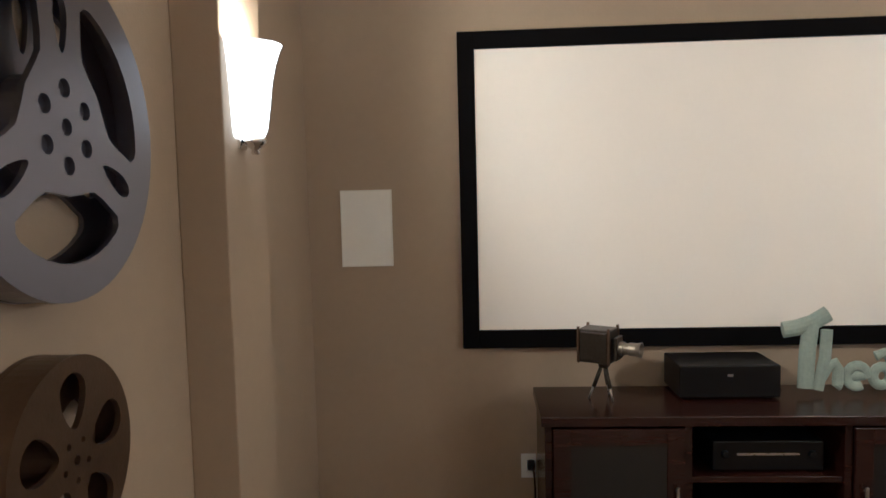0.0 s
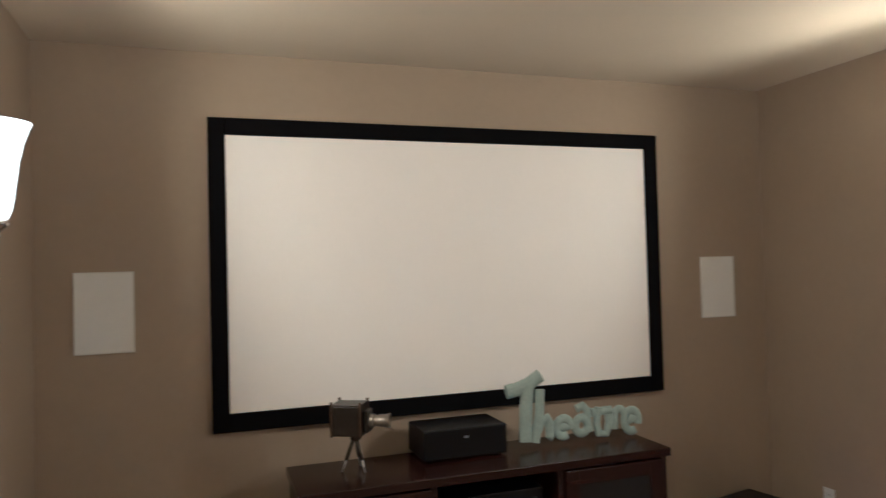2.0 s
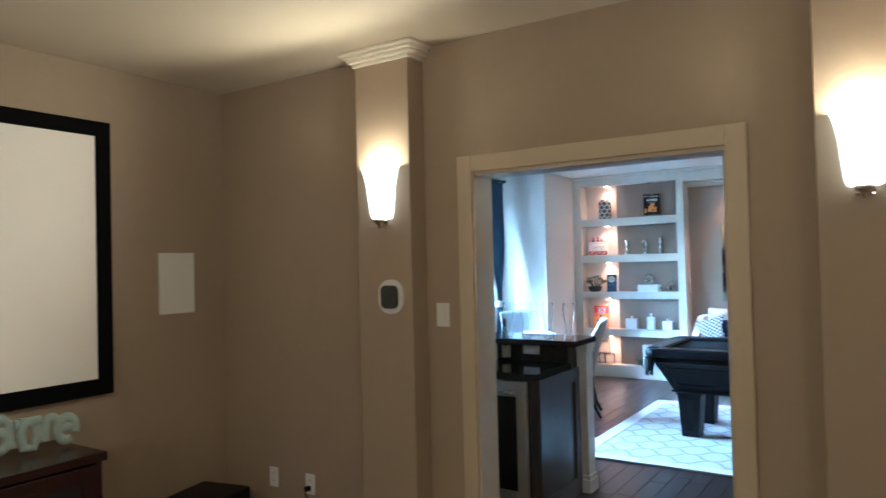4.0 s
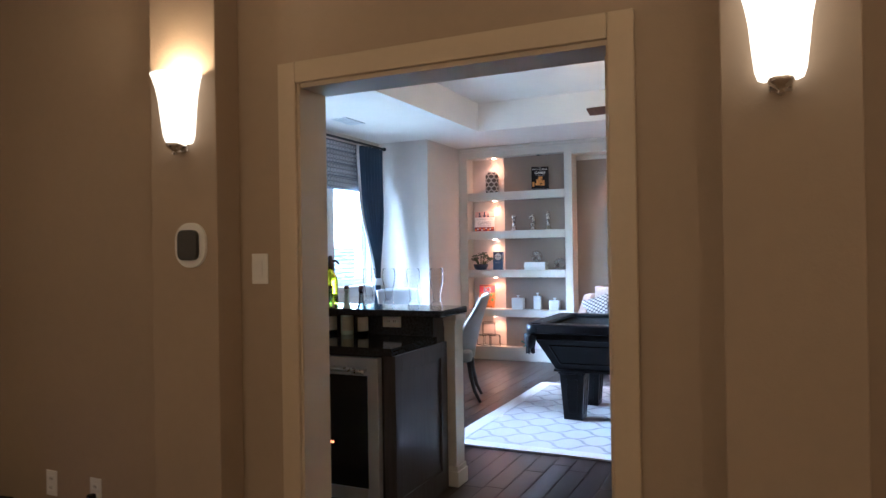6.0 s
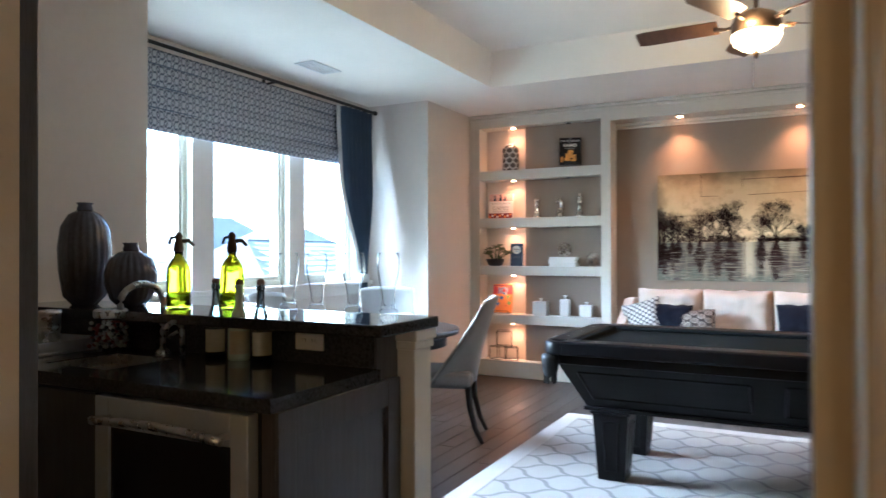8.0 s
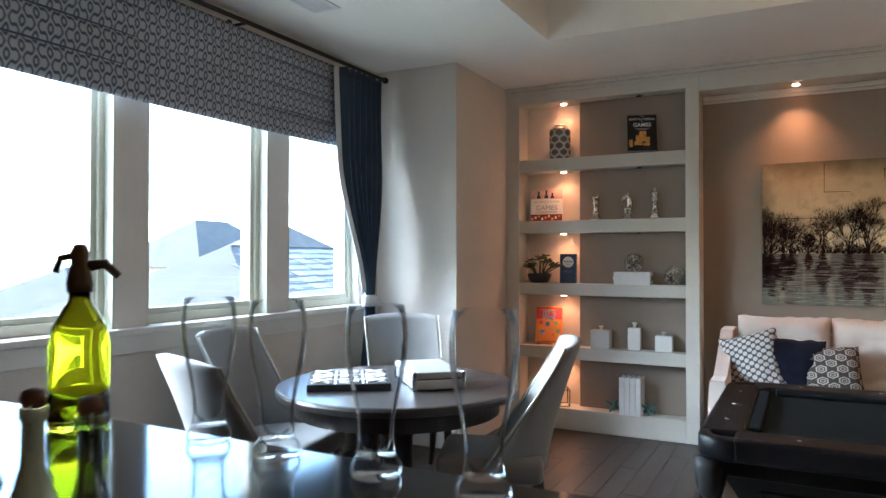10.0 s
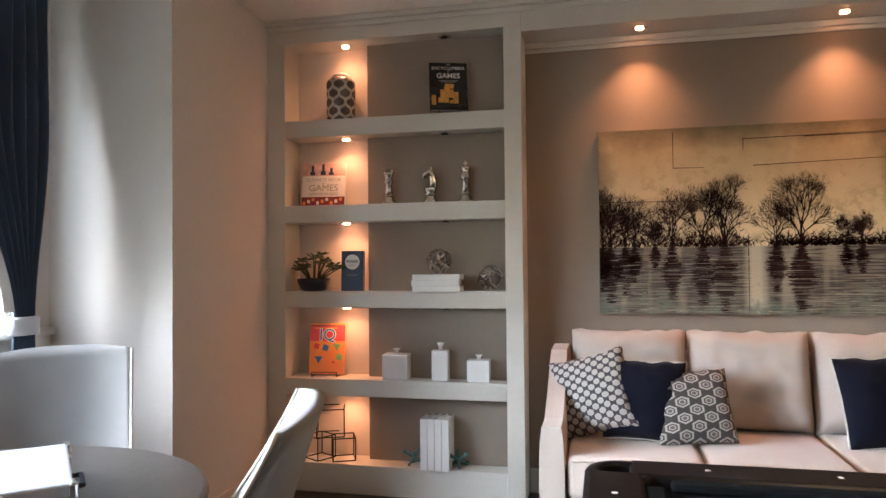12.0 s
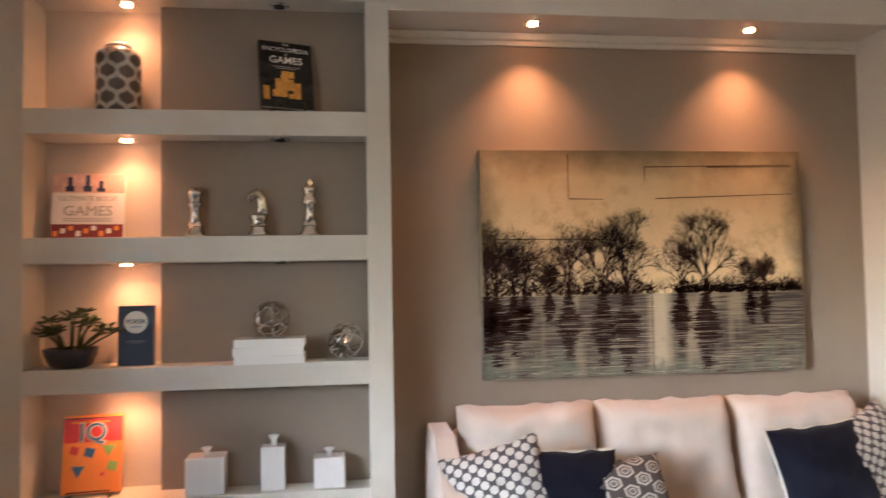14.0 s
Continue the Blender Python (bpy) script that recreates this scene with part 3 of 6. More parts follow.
# ---- theatre things ----
sc = thing("projection_screen", 1.657, 3.25, 0.95, "large white projection screen in a black velvet frame", "screen")
SX0, SX1, SZ0, SZ1 = -1.232, 1.232, 0.0, 1.468
for r in ((SX0, SX0 + 0.078, SZ0, SZ1), (SX1 - 0.082, SX1, SZ0, SZ1), (SX0 + 0.078, SX1 - 0.082, SZ1 - 0.08, SZ1), (SX0 + 0.078, SX1 - 0.082, SZ0, SZ0 + 0.086)):
    part("frame_bar", box(r[0], r[1], -0.035, -0.001, r[2], r[3], 0.004), M_BLACKVELVET, sc, "black velvet frame bar")
part("screen_cloth", box(SX0 + 0.07, SX1 - 0.07, -0.022, -0.004, 0.08, SZ1 - 0.075), M_SCREEN, sc)


def wall_speaker(x0, x1):
    ob = thing("wall_speaker", (x0 + x1) / 2, 3.25, 1.347, "flush white rectangular in-wall speaker grille", "speaker", group="in-wall speakers")
    w = (x1 - x0) / 2
    part("frame", boxes((-w, -w + 0.006, -0.01, 0, 0, 0.362), (w - 0.006, w, -0.01, 0, 0, 0.362), (-w + 0.006, w - 0.006, -0.01, 0, 0, 0.006), (-w + 0.006, w - 0.006, -0.01, 0, 0.356, 0.362)), M_WHITEPLASTIC, ob)
    part("grille", box(-w + 0.006, w - 0.006, -0.008, -0.001, 0.006, 0.356), M_GRILLE, ob)


wall_speaker(-0.143, 0.101)
wall_speaker(3.194, 3.433)


def plate(x, y, z, rz, kind, label, w=0.072, h=0.118):
    ob = thing(kind, x, y, z, label, kind.replace("_", " "), rz)
    part("plate", box(-w / 2, w / 2, -0.007, 0, -h / 2, h / 2, 0.003), M_WHITEPLASTIC, ob)
    if kind == "light_switch":
        part("rocker", box(-0.017, 0.017, -0.011, -0.0065, -0.034, 0.034, 0.002), M_WHITEPLASTIC, ob)
    else:
        for dz in ((-0.021, 0.021) if h > w else (0.0,)):
            for dx in ((0.0,) if h > w else (-0.021, 0.021)):
                s = part("socket", box(dx - 0.015, dx + 0.015, -0.009, -0.0065, dz - 0.014, dz + 0.014, 0.003), M_WHITEPLASTIC, ob)
                part("slot", boxes((dx - 0.007, dx - 0.005, -0.0095, -0.0088, dz - 0.005, dz + 0.006), (dx + 0.005, dx + 0.007, -0.0095, -0.0088, dz - 0.005, dz + 0.006)), M_BLACK, s)
    return ob


plate(3.67, 1.576, 1.346, -90, "light_switch", "white rocker light switch on the tan wall", 0.078, 0.12)
plate(3.67, 2.827, 0.345, -90, "wall_outlet", "white duplex outlet low on the tan wall")
plate(3.67, 2.529, 0.345, -90, "wall_outlet", "white duplex outlet with a black plug in it")
plate(0.725, 3.25, 0.37, 0, "wall_outlet", "white outlet with a black plug beside the console")
plug = thing("power_plug", 0.735, 3.235, 0.385, "black power plug pushed into the wall outlet", "plug")
part("body", box(-0.018, 0.018, -0.045, 0.004, -0.02, 0.02, 0.008), M_BLACK, plug)
part("cable", tube([(0, -0.04, 0), (0.01, -0.06, -0.02), (0.015, -0.06, -0.1), (0.02, -0.04, -0.36)], 0.005), M_BLACK, plug, smooth=True)
plug2 = thing("power_plug", 3.655, 2.529, 0.325, "small black plug and cable in the outlet", "plug", -90)
part("body", box(-0.014, 0.014, -0.03, 0.004, -0.014, 0.014, 0.006), M_BLACK, plug2)
part("cable", tube([(0, -0.028, 0), (0.02, -0.05, -0.01), (0.06, -0.05, -0.1), (0.1, -0.03, -0.31)], 0.004), M_BLACK, plug2, smooth=True)

th = thing("thermostat", 3.54, 1.805, 1.443, "white rounded wall thermostat with a dark screen", "thermostat", -90)


def rounded_slab(w, h, y0, y1, r, n=6):
    bm = bmesh.new()
    pts = []
    for cx, cz, a0 in ((w / 2 - r, h / 2 - r, 0), (-w / 2 + r, h / 2 - r, 90), (-w / 2 + r, -h / 2 + r, 180), (w / 2 - r, -h / 2 + r, 270)):
        for k in range(n + 1):
            a = radians(a0 + 90 * k / n)
            pts.append((cx + r * math.cos(a), cz + r * math.sin(a)))
    lo = [bm.verts.new((x, y0, z)) for x, z in pts]
    hi = [bm.verts.new((x, y1, z)) for x, z in pts]
    bm.faces.new(lo), bm.faces.new(hi)
    for k in range(len(pts)):
        q = (k + 1) % len(pts)
        bm.faces.new((lo[k], lo[q], hi[q], hi[k]))
    return bm


part("wall_plate", rounded_slab(0.155, 0.175, -0.012, 0, 0.070), M_WHITEPLASTIC, th)
part("screen", rounded_slab(0.098, 0.118, -0.03, -0.0125, 0.028), M_DIMGLASS, th, "dark glossy screen")


# film reels on the west wall
def slot_polygon(r0, r1, a0, a1, n=10):
    """A rounded wedge between two radii and two angles."""
    pts = [(r1 * math.cos(a0 + (a1 - a0) * k / n), r1 * math.sin(a0 + (a1 - a0) * k / n)) for k in range(n + 1)]
    pts += [(r0 * math.cos(a1 - (a1 - a0) * k / n), r0 * math.sin(a1 - (a1 - a0) * k / n)) for k in range(n + 1)]
    return pts


def flared_slot(radius, a, n=8):
    """A round-cornered opening that widens from the hub towards the rim, about angle a."""
    half, pts = 0.76, []
    for k in range(n + 1):
        b = -half + 0.12 + (2 * half - 0.24) * k / n
        pts.append((0.78, b))
    pts += [(0.765, half - 0.05), (0.72, half), (0.66, half - 0.02), (0.53, half - 0.08), (0.44, half - 0.18), (0.405, half - 0.36)]
    pts += [(0.395, 0.0), (0.405, -half + 0.36), (0.44, -half + 0.18), (0.53, -half + 0.08), (0.66, -half + 0.02), (0.72, -half), (0.765, -half + 0.05)]
    return [(r * radius * math.cos(a + b), r * radius * math.sin(a + b)) for r, b in pts]


def pierced_disc(radius, holes, x0, x1):
    """A flat disc in the yz plane, from x0 to x1, with shaped holes through it."""
    cu = bpy.data.curves.new("disc", "CURVE")
    cu.dimensions, cu.fill_mode, cu.extrude = "2D", "BOTH", (x1 - x0) / 2
    for pts in [[(radius * math.cos(2 * math.pi * k / 72), radius * math.sin(2 * math.pi * k / 72)) for k in range(72)]] + holes:
        s = cu.splines.new("POLY")
        s.points.add(len(pts) - 1)
        for p, (a, b) in zip(s.points, pts):
            p.co = (a, b, 0, 1)
        s.use_cyclic_u = True
    tmp = bpy.data.objects.new("disc", cu)
    scene.collection.objects.link(tmp)
    me = bpy.data.meshes.new_from_object(tmp.evaluated_get(bpy.context.evaluated_depsgraph_get()))
    bpy.data.objects.remove(tmp)
    bm = bmesh.new()
    bm.from_mesh(me)
    turn = Matrix(((0, 0, 1, (x0 + x1) / 2), (1, 0, 0, 0), (0, 1, 0, 0), (0, 0, 0, 1)))
    bmesh.ops.transform(bm, matrix=turn, verts=bm.verts)
    return bm


def circle(cx, cy, r, n=20):
    return [(cx + r * math.cos(2 * math.pi * k / n), cy + r * math.sin(2 * math.pi * k / n)) for k in range(n)]


def egg(cx, cy, length, width, a, n=20):
    """A drop-shaped hole pointing along angle a."""
    out = []
    for k in range(n):
        t = 2 * math.pi * k / n
        u, w = length / 2 * math.cos(t), width / 2 * math.sin(t) * (1 + 0.35 * math.cos(t))
        out.append((cx + u * math.cos(a) - w * math.sin(a), cy + u * math.sin(a) + w * math.cos(a)))
    return out


def film_reel(y, z, radius, material, style, label, depth):
    ob = thing("film_reel", -0.30, y, z, label, "wall decor")
    holes = []
    if style == 0:
        for k in range(3):
            a = radians(150 + 120 * k)
            holes.append(flared_slot(radius, a))
            b = radians(90 + 120 * k)
            holes.append(egg(0.585 * radius * math.cos(b), 0.585 * radius * math.sin(b), 0.34 * radius, 0.125 * radius, b))
        holes += [circle(0, 0, 0.05 * radius)] + [circle(0.22 * radius * math.cos(radians(60 * k + 30)), 0.22 * radius * math.sin(radians(60 * k + 30)), 0.055 * radius) for k in range(6)]
    else:
        for k in range(5):
            a = radians(90 + 72 * k)
            holes.append(egg(0.57 * radius * math.cos(a), 0.57 * radius * math.sin(a), 0.55 * radius, 0.40 * radius, a))
        holes += [circle(0.2 * radius * math.cos(radians(72 * k + 54)), 0.2 * radius * math.sin(radians(72 * k + 54)), 0.035 * radius) for k in range(5)] + [circle(0, 0, 0.05 * radius)]
    part("front_plate", pierced_disc(radius, holes, depth - 0.012, depth), material, ob)
    part("back_plate", pierced_disc(radius, holes, 0.002, 0.012), material, ob)
    hub = lathe([(0.30 * radius, 0.012), (0.30 * radius, depth - 0.012)], 32, m=Matrix(((0, 0, 1, 0), (1, 0, 0, 0), (0, 1, 0, 0), (0, 0, 0, 1))))
    part("hub", hub, material, ob, smooth=False)
    rim = bmesh.new()
    loops = [[rim.verts.new((x, r * radius * math.cos(2 * math.pi * k / 64), r * radius * math.sin(2 * math.pi * k / 64))) for k in range(64)] for x, r in ((0.012, 0.995), (depth - 0.012, 0.995), (depth - 0.012, 0.975), (0.012, 0.975))]
    for q in range(4):
        for k in range(64):
            rim.faces.new((loops[q][k], loops[q][(k + 1) % 64], loops[(q + 1) % 4][(k + 1) % 64], loops[(q + 1) % 4][k]))
    part("rim", rim, material, ob)
    return ob


film_reel(1.199, 1.813, 0.316, M_GUNMETAL, 0, "large gunmetal film reel with three spokes on the wall", 0.085)
film_reel(1.165, 1.212, 0.19, M_BRONZE, 1, "smaller dark bronze film reel on the wall", 0.085)

# media console and what stands on it
con = thing("media_console", 1.64, 2.94, 0, "dark mahogany media console with open bay and glass doors", "media console")
L, Rr, F, K, H = -0.88, 0.89, -0.21, 0.22, 0.78
part("top", box(L - 0.015, Rr + 0.015, F - 0.02, K, H - 0.04, H, 0.004), M_CONSOLE, con)
part("side_panel", box(L, L + 0.03, F, K, 0.06, H - 0.0405, 0.003), M_CONSOLE, con)
part("side_panel", box(Rr - 0.03, Rr, F, K, 0.06, H - 0.0405, 0.003), M_CONSOLE, con)
part("back_panel", box(L + 0.03, Rr - 0.03, K - 0.02, K, 0.06, H - 0.0405), M_BLACKM, con)
part("plinth", box(L + 0.01, Rr - 0.01, F + 0.02, K, 0.0, 0.0595, 0.003), M_CONSOLE, con)
part("bottom_board", box(L + 0.03, Rr - 0.03, F, K - 0.02, 0.06, 0.09), M_CONSOLE, con)
for x in (-0.31, 0.31):
    part("divider", box(x - 0.015, x + 0.015, F, K - 0.02, 0.09, H - 0.0405, 0.002), M_CONSOLE, con)
part("shelf", box(-0.295, 0.295, F + 0.01, K - 0.02, 0.50, 0.525, 0.002), M_CONSOLE, con)
part("shelf", box(-0.295, 0.295, F + 0.01, K - 0.02, 0.28, 0.305, 0.002), M_CONSOLE, con)
for a, b in ((L + 0.032, -0.327), (0.327, Rr - 0.032)):
    d = part("door", boxes((a, a + 0.07, F - 0.018, F - 0.001, 0.1, H - 0.05), (b - 0.07, b, F - 0.018, F - 0.001, 0.1, H - 0.05), (a + 0.07, b - 0.07, F - 0.018, F - 0.001, 0.1, 0.17), (a + 0.07, b - 0.07, F - 0.018, F - 0.001, H - 0.12, H - 0.05), bevel=0.003), M_CONSOLE, con)
    part("glass", box(a + 0.065, b - 0.065, F - 0.011, F - 0.006, 0.165, H - 0.115), M_DIMGLASS, d, "dark smoked glass")
    hx = b - 0.035 if a < 0 else a + 0.035
    part("handle", boxes((hx - 0.006, hx + 0.006, F - 0.045, F - 0.033, 0.36, 0.50), (hx - 0.005, hx + 0.005, F - 0.034, F - 0.018, 0.37, 0.38), (hx - 0.005, hx + 0.005, F - 0.034, F - 0.018, 0.48, 0.49), bevel=0.002), M_STEEL, d, "brushed steel bar handle")


def av_box(x, y, z, w, d, h, label, name="receiver", knobs=True):
    ob = thing(name, x, y, z, label, name.replace("_", " "))
    part("body", box(-w / 2, w / 2, -d / 2, d / 2, 0.008, h, 0.006), M_BLACK, ob)
    for sx in (-1, 1):
        for sy in (-1, 1):
            part("foot", lathe([(0.016, 0.0), (0.018, 0.008)], 12, m=Matrix.Translation((sx * (w / 2 - 0.04), sy * (d / 2 - 0.04), 0))), M_BLACKM, ob)
    if knobs:
        part("display", box(-w * 0.28, w * 0.28, -d / 2 - 0.002, -d / 2 + 0.001, h * 0.55, h * 0.62), M_STEEL, ob, "thin silver trim line")
        for sx in (-1, 1):
            part("knob", lathe([(0.015, 0), (0.015, 0.018), (0.012, 0.02)], 18, m=Matrix.Translation((sx * w * 0.39, -d / 2, h * 0.6)) @ pose(0, 0, 0, 90)), M_BLACK, ob, smooth=False)
    else:
        part("badge", box(-0.012, 0.012, -d / 2 - 0.002, -d / 2 + 0.001, h * 0.68, h * 0.75), M_STEEL, ob, "small silver badge")
    return ob


av_box(1.66, 2.93, 0.5255, 0.44, 0.30, 0.13, "black audio receiver in the open console bay")
av_box(1.66, 2.93, 0.3055, 0.42, 0.28, 0.07, "slim black disc player on the lower console shelf", "disc_player")
av_box(1.56, 3.06, 0.7805, 0.42, 0.26, 0.148, "low black centre speaker box on the console", "centre_speaker", False)

cm = thing("model_camera", 1.04, 2.98, 0.7805, "antique pewter model film camera on a small tripod", "camera model", -30)
for a in (90, 215, 325):
    c, s = math.cos(radians(a)), math.sin(radians(a))
    leg = part("tripod_leg", tube([(0.01 * c, 0.01 * s, 0.14), (0.045 * c, 0.045 * s, 0.05)], 0.009, 8), M_PEWTER, cm, smooth=True)
    part("leg_tip", tube([(0.045 * c, 0.045 * s, 0.055), (0.066 * c, 0.066 * s, 0.0)], [0.006, 0.004], 8), M_STEEL, leg, smooth=True)
part("tripod_head", lathe([(0.02, 0.135), (0.024, 0.14), (0.024, 0.155), (0.015, 0.16)], 16), M_PEWTER, cm)
part("camera_body", box(-0.095, 0.045, -0.055, 0.055, 0.16, 0.305, 0.004), M_PEWTER, cm)
for y in (-0.062, 0.0551):
    part("side_plate", box(-0.085, 0.035, y, y + 0.0069, 0.17, 0.295, 0.003), M_PEWTER, cm)
for x in (-0.098, 0.038):
    for y in (-0.0622, 0.0522):
        part("corner_post", box(x, x + 0.01, y, y + 0.01, 0.158, 0.315), M_BRONZE, cm)
part("front_standard", box(0.058, 0.072, -0.04, 0.04, 0.175, 0.275, 0.004), M_PEWTER, cm)
bel = bmesh.new()
for k in range(5):
    box(0.0455 + k * 0.0025, 0.047 + k * 0.0025, -0.036 + 0.002 * (k % 2), 0.036 - 0.002 * (k % 2), 0.18, 0.27, bm=bel)
part("bellows", bel, M_BLACKM, cm)
turn_x = Matrix(((0, 0, 1, 0), (0, 1, 0, 0), (-1, 0, 0, 0), (0, 0, 0, 1)))
part("lens", lathe([(0.030, 0.072), (0.030, 0.09), (0.024, 0.092), (0.024, 0.115), (0.028, 0.117), (0.028, 0.145), (0.034, 0.165), (0.029, 0.165), (0.022, 0.14)], 24, m=Matrix.Translation((0, 0, 0.225)) @ turn_x), M_TARNISH, cm, "tarnished silver lens barrel", smooth=False)
part("lens_glass", lathe([(0.021, 0.138), (0.021, 0.141)], 20, m=Matrix.Translation((0, 0, 0.225)) @ turn_x), M_DIMGLASS, cm)

# cut-out lettered sign, each letter drawn with a broad brush
sg = thing("lettered_sign", 1.83, 2.99, 0.7805, "pale teal painted wooden cut-out sign reading Theatre", "sign", -2)


def arc(cx, cz, rx, rz, a0, a1, n=12):
    return [(cx + rx * math.cos(radians(a0 + (a1 - a0) * k / n)), cz + rz * math.sin(radians(a0 + (a1 - a0) * k / n))) for k in range(n + 1)]


LETTERS = [
    ("letter_t", [[(0.065, 0.015), (0.072, 0.2), (0.085, 0.31)], [(-0.03, 0.285), (0.03, 0.295), (0.09, 0.315), (0.155, 0.355)]], 0.030),
    ("letter_h", [[(0.115, 0.015), (0.145, 0.17), (0.15, 0.285)], [(0.125, 0.07), (0.155, 0.125), (0.185, 0.14), (0.2, 0.11), (0.2, 0.05), (0.215, 0.045)]], 0.022),
    ("letter_e", [arc(0.275, 0.085, 0.04, 0.045, -10, 300, 14)[::-1] + [], [(0.24, 0.08), (0.31, 0.09)]], 0.019),
    ("letter_a", [arc(0.375, 0.085, 0.035, 0.04, 0, 350, 14), [(0.35, 0.17), (0.385, 0.185), (0.41, 0.16), (0.415, 0.08), (0.425, 0.05)]], 0.019),
    ("letter_t", [[(0.475, 0.17), (0.462, 0.09), (0.475, 0.035), (0.515, 0.03), (0.535, 0.08), (0.53, 0.13)], [(0.435, 0.145), (0.55, 0.15)]], 0.019),
    ("letter_r", [[(0.565, 0.05), (0.57, 0.14)], arc(0.595, 0.115, 0.03, 0.035, 170, 10, 8)], 0.018),
    ("letter_e", [arc(0.665, 0.085, 0.042, 0.055, -20, 300, 14)[::-1], [(0.63, 0.08), (0.705, 0.105)]], 0.019),
]
for nm, strokes, r in LETTERS:
    bm = bmesh.new()
    for k, st in enumerate(strokes):
        low = min(z for x, z in st)
        tube([(x, 0.002 * k, max(z, r * 1.12)) for x, z in st], r * 1.18, 12, bm, 0.55, (0, 1, 0))
    part(nm, bm, M_TEALWOOD, sg, smooth=False)

sub = thing("subwoofer", 3.27, 2.98, 0, "black cube subwoofer with a blue status light", "subwoofer", 12)
part("cabinet", box(-0.21, 0.21, -0.17, 0.17, 0.02, 0.33, 0.012), M_BLACK, sub)
part("front_grille", box(-0.19, 0.19, -0.182, -0.1705, 0.04, 0.29, 0.006), M_BLACKM, sub)
part("status_light", box(-0.17, -0.13, -0.176, -0.1701, 0.301, 0.309), M_BLUELED, sub, "small glowing blue light")
for sx in (-1, 1):
    for sy in (-1, 1):
        part("foot", lathe([(0.018, 0), (0.02, 0.0199)], 12, m=Matrix.Translation((sx * 0.17, sy * 0.13, 0))), M_BLACKM, sub)

# ---- games room: bar ----
CX0, CX1, CY0, CY1 = 4.59, 5.13, 1.51, BY
bar = thing("bar_counter", 4.86, 2.5, 0, "espresso wood wet bar with black granite counter", "bar")
part("cabinet_body", local(bar, boxes((4.64, 5.14, 2.25, CY1, 0.0, 0.868), (4.64, 5.14, 1.53, 1.585, 0.0, 0.868), (5.08, 5.14, 1.585, 2.25, 0.0, 0.868))), M_BARWOOD, bar)
part("end_panel", local(bar, box(4.615, 5.25, 1.515, 1.53, 0.0, 0.868, 0.002)), M_BARWOOD, bar)
for r in ((4.615, 4.69, 1.503, 1.5148, 0.0, 0.868), (5.17, 5.25, 1.503, 1.5148, 0.0, 0.868), (4.69, 5.17, 1.503, 1.5148, 0.78, 0.868), (4.69, 5.17, 1.503, 1.5148, 0.0, 0.12)):
    part("end_rail", local(bar, box(*r, bevel=0.002)), M_BARWOOD, bar)
part("riser_wall", local(bar, box(5.14, 5.30, 1.53, CY1, 0.0, 1.029)), M_BARWOOD, bar)
part("worktop", local(bar, boxes((CX0, 4.70, CY0, CY1, 0.87, 0.91), (5.00, CX1, CY0, CY1, 0.87, 0.91), (4.70, 5.00, CY0, 2.32, 0.87, 0.91), (4.70, 5.00, 2.66, CY1, 0.87, 0.91))), M_GRANITE, bar, "polished black granite worktop")
part("splash", local(bar, box(CX1, 5.1395, CY0 + 0.03, CY1, 0.9105, 1.029)), M_GRANITE, bar)
part("raised_top", local(bar, box(5.02, 5.41, 1.435, CY1, 1.03, 1.07, 0.006)), M_GRANITE, bar, "raised black granite bar top")
for y in (2.27, 2.86):
    d = part("door", local(bar, box(4.622, 4.6395, y, y + 0.56, 0.1, 0.85, 0.003)), M_BARWOOD, bar)
    part("handle", local(bar, tube([(4.60, y + 0.5, 0.62), (4.60, y + 0.5, 0.76)], 0.006)), M_STEEL, d, "steel bar handle", smooth=True)
part("basin", local(bar, boxes((4.70, 5.00, 2.32, 2.66, 0.72, 0.735), (4.70, 4.71, 2.32, 2.66, 0.735, 0.905), (4.99, 5.00, 2.32, 2.66, 0.735, 0.905), (4.71, 4.99, 2.32, 2.33, 0.735, 0.905), (4.71, 4.99, 2.65, 2.66, 0.735, 0.905))), M_STEEL, bar, "stainless steel sink basin")
post = thing("bar_post", 5.335, 1.515, 0, "off-white square post carrying the bar top", "post")
part("shaft", box(-0.06, 0.06, -0.055, 0.055, 0.12, 0.96, 0.004), M_TRIM, post)
part("base", boxes((-0.075, 0.075, -0.07, 0.055, 0, 0.09), (-0.068, 0.068, -0.063, 0.055, 0.09, 0.12), bevel=0.004), M_TRIM, post)
part("capital", boxes((-0.068, 0.068, -0.063, 0.055, 0.96, 0.99), (-0.075, 0.075, -0.07, 0.055, 0.99, 1.029), bevel=0.004), M_TRIM, post)

fr = thing("wine_fridge", 4.64, 1.915, 0, "under-counter wine fridge with steel framed dark glass door", "fridge")
part("cabinet", box(0.0, 0.43, -0.325, 0.325, 0.02, 0.862), M_BLACKM, fr)
part("door_frame", boxes((-0.045, -0.002, -0.32, -0.255, 0.1, 0.855), (-0.045, -0.002, 0.255, 0.32, 0.1, 0.855), (-0.045, -0.002, -0.255, 0.255, 0.76, 0.855), (-0.045, -0.002, -0.255, 0.255, 0.1, 0.17), bevel=0.004), M_FRIDGE, fr, "brushed steel door frame")
part("door_glass", box(-0.036, -0.006, -0.254, 0.254, 0.171, 0.759), M_DIMGLASS, fr, "dark glass door")
part("kick_plate", box(-0.01, -0.001, -0.32, 0.32, 0.0, 0.095), M_BLACKM, fr)
hd = part("handle", tube([(-0.095, -0.27 + 0.054 * k, 0.79 + 0.012 * math.sin(math.pi * k / 10)) for k in range(11)], 0.013, 10), M_STEEL, fr, "curved steel bar handle", smooth=True)
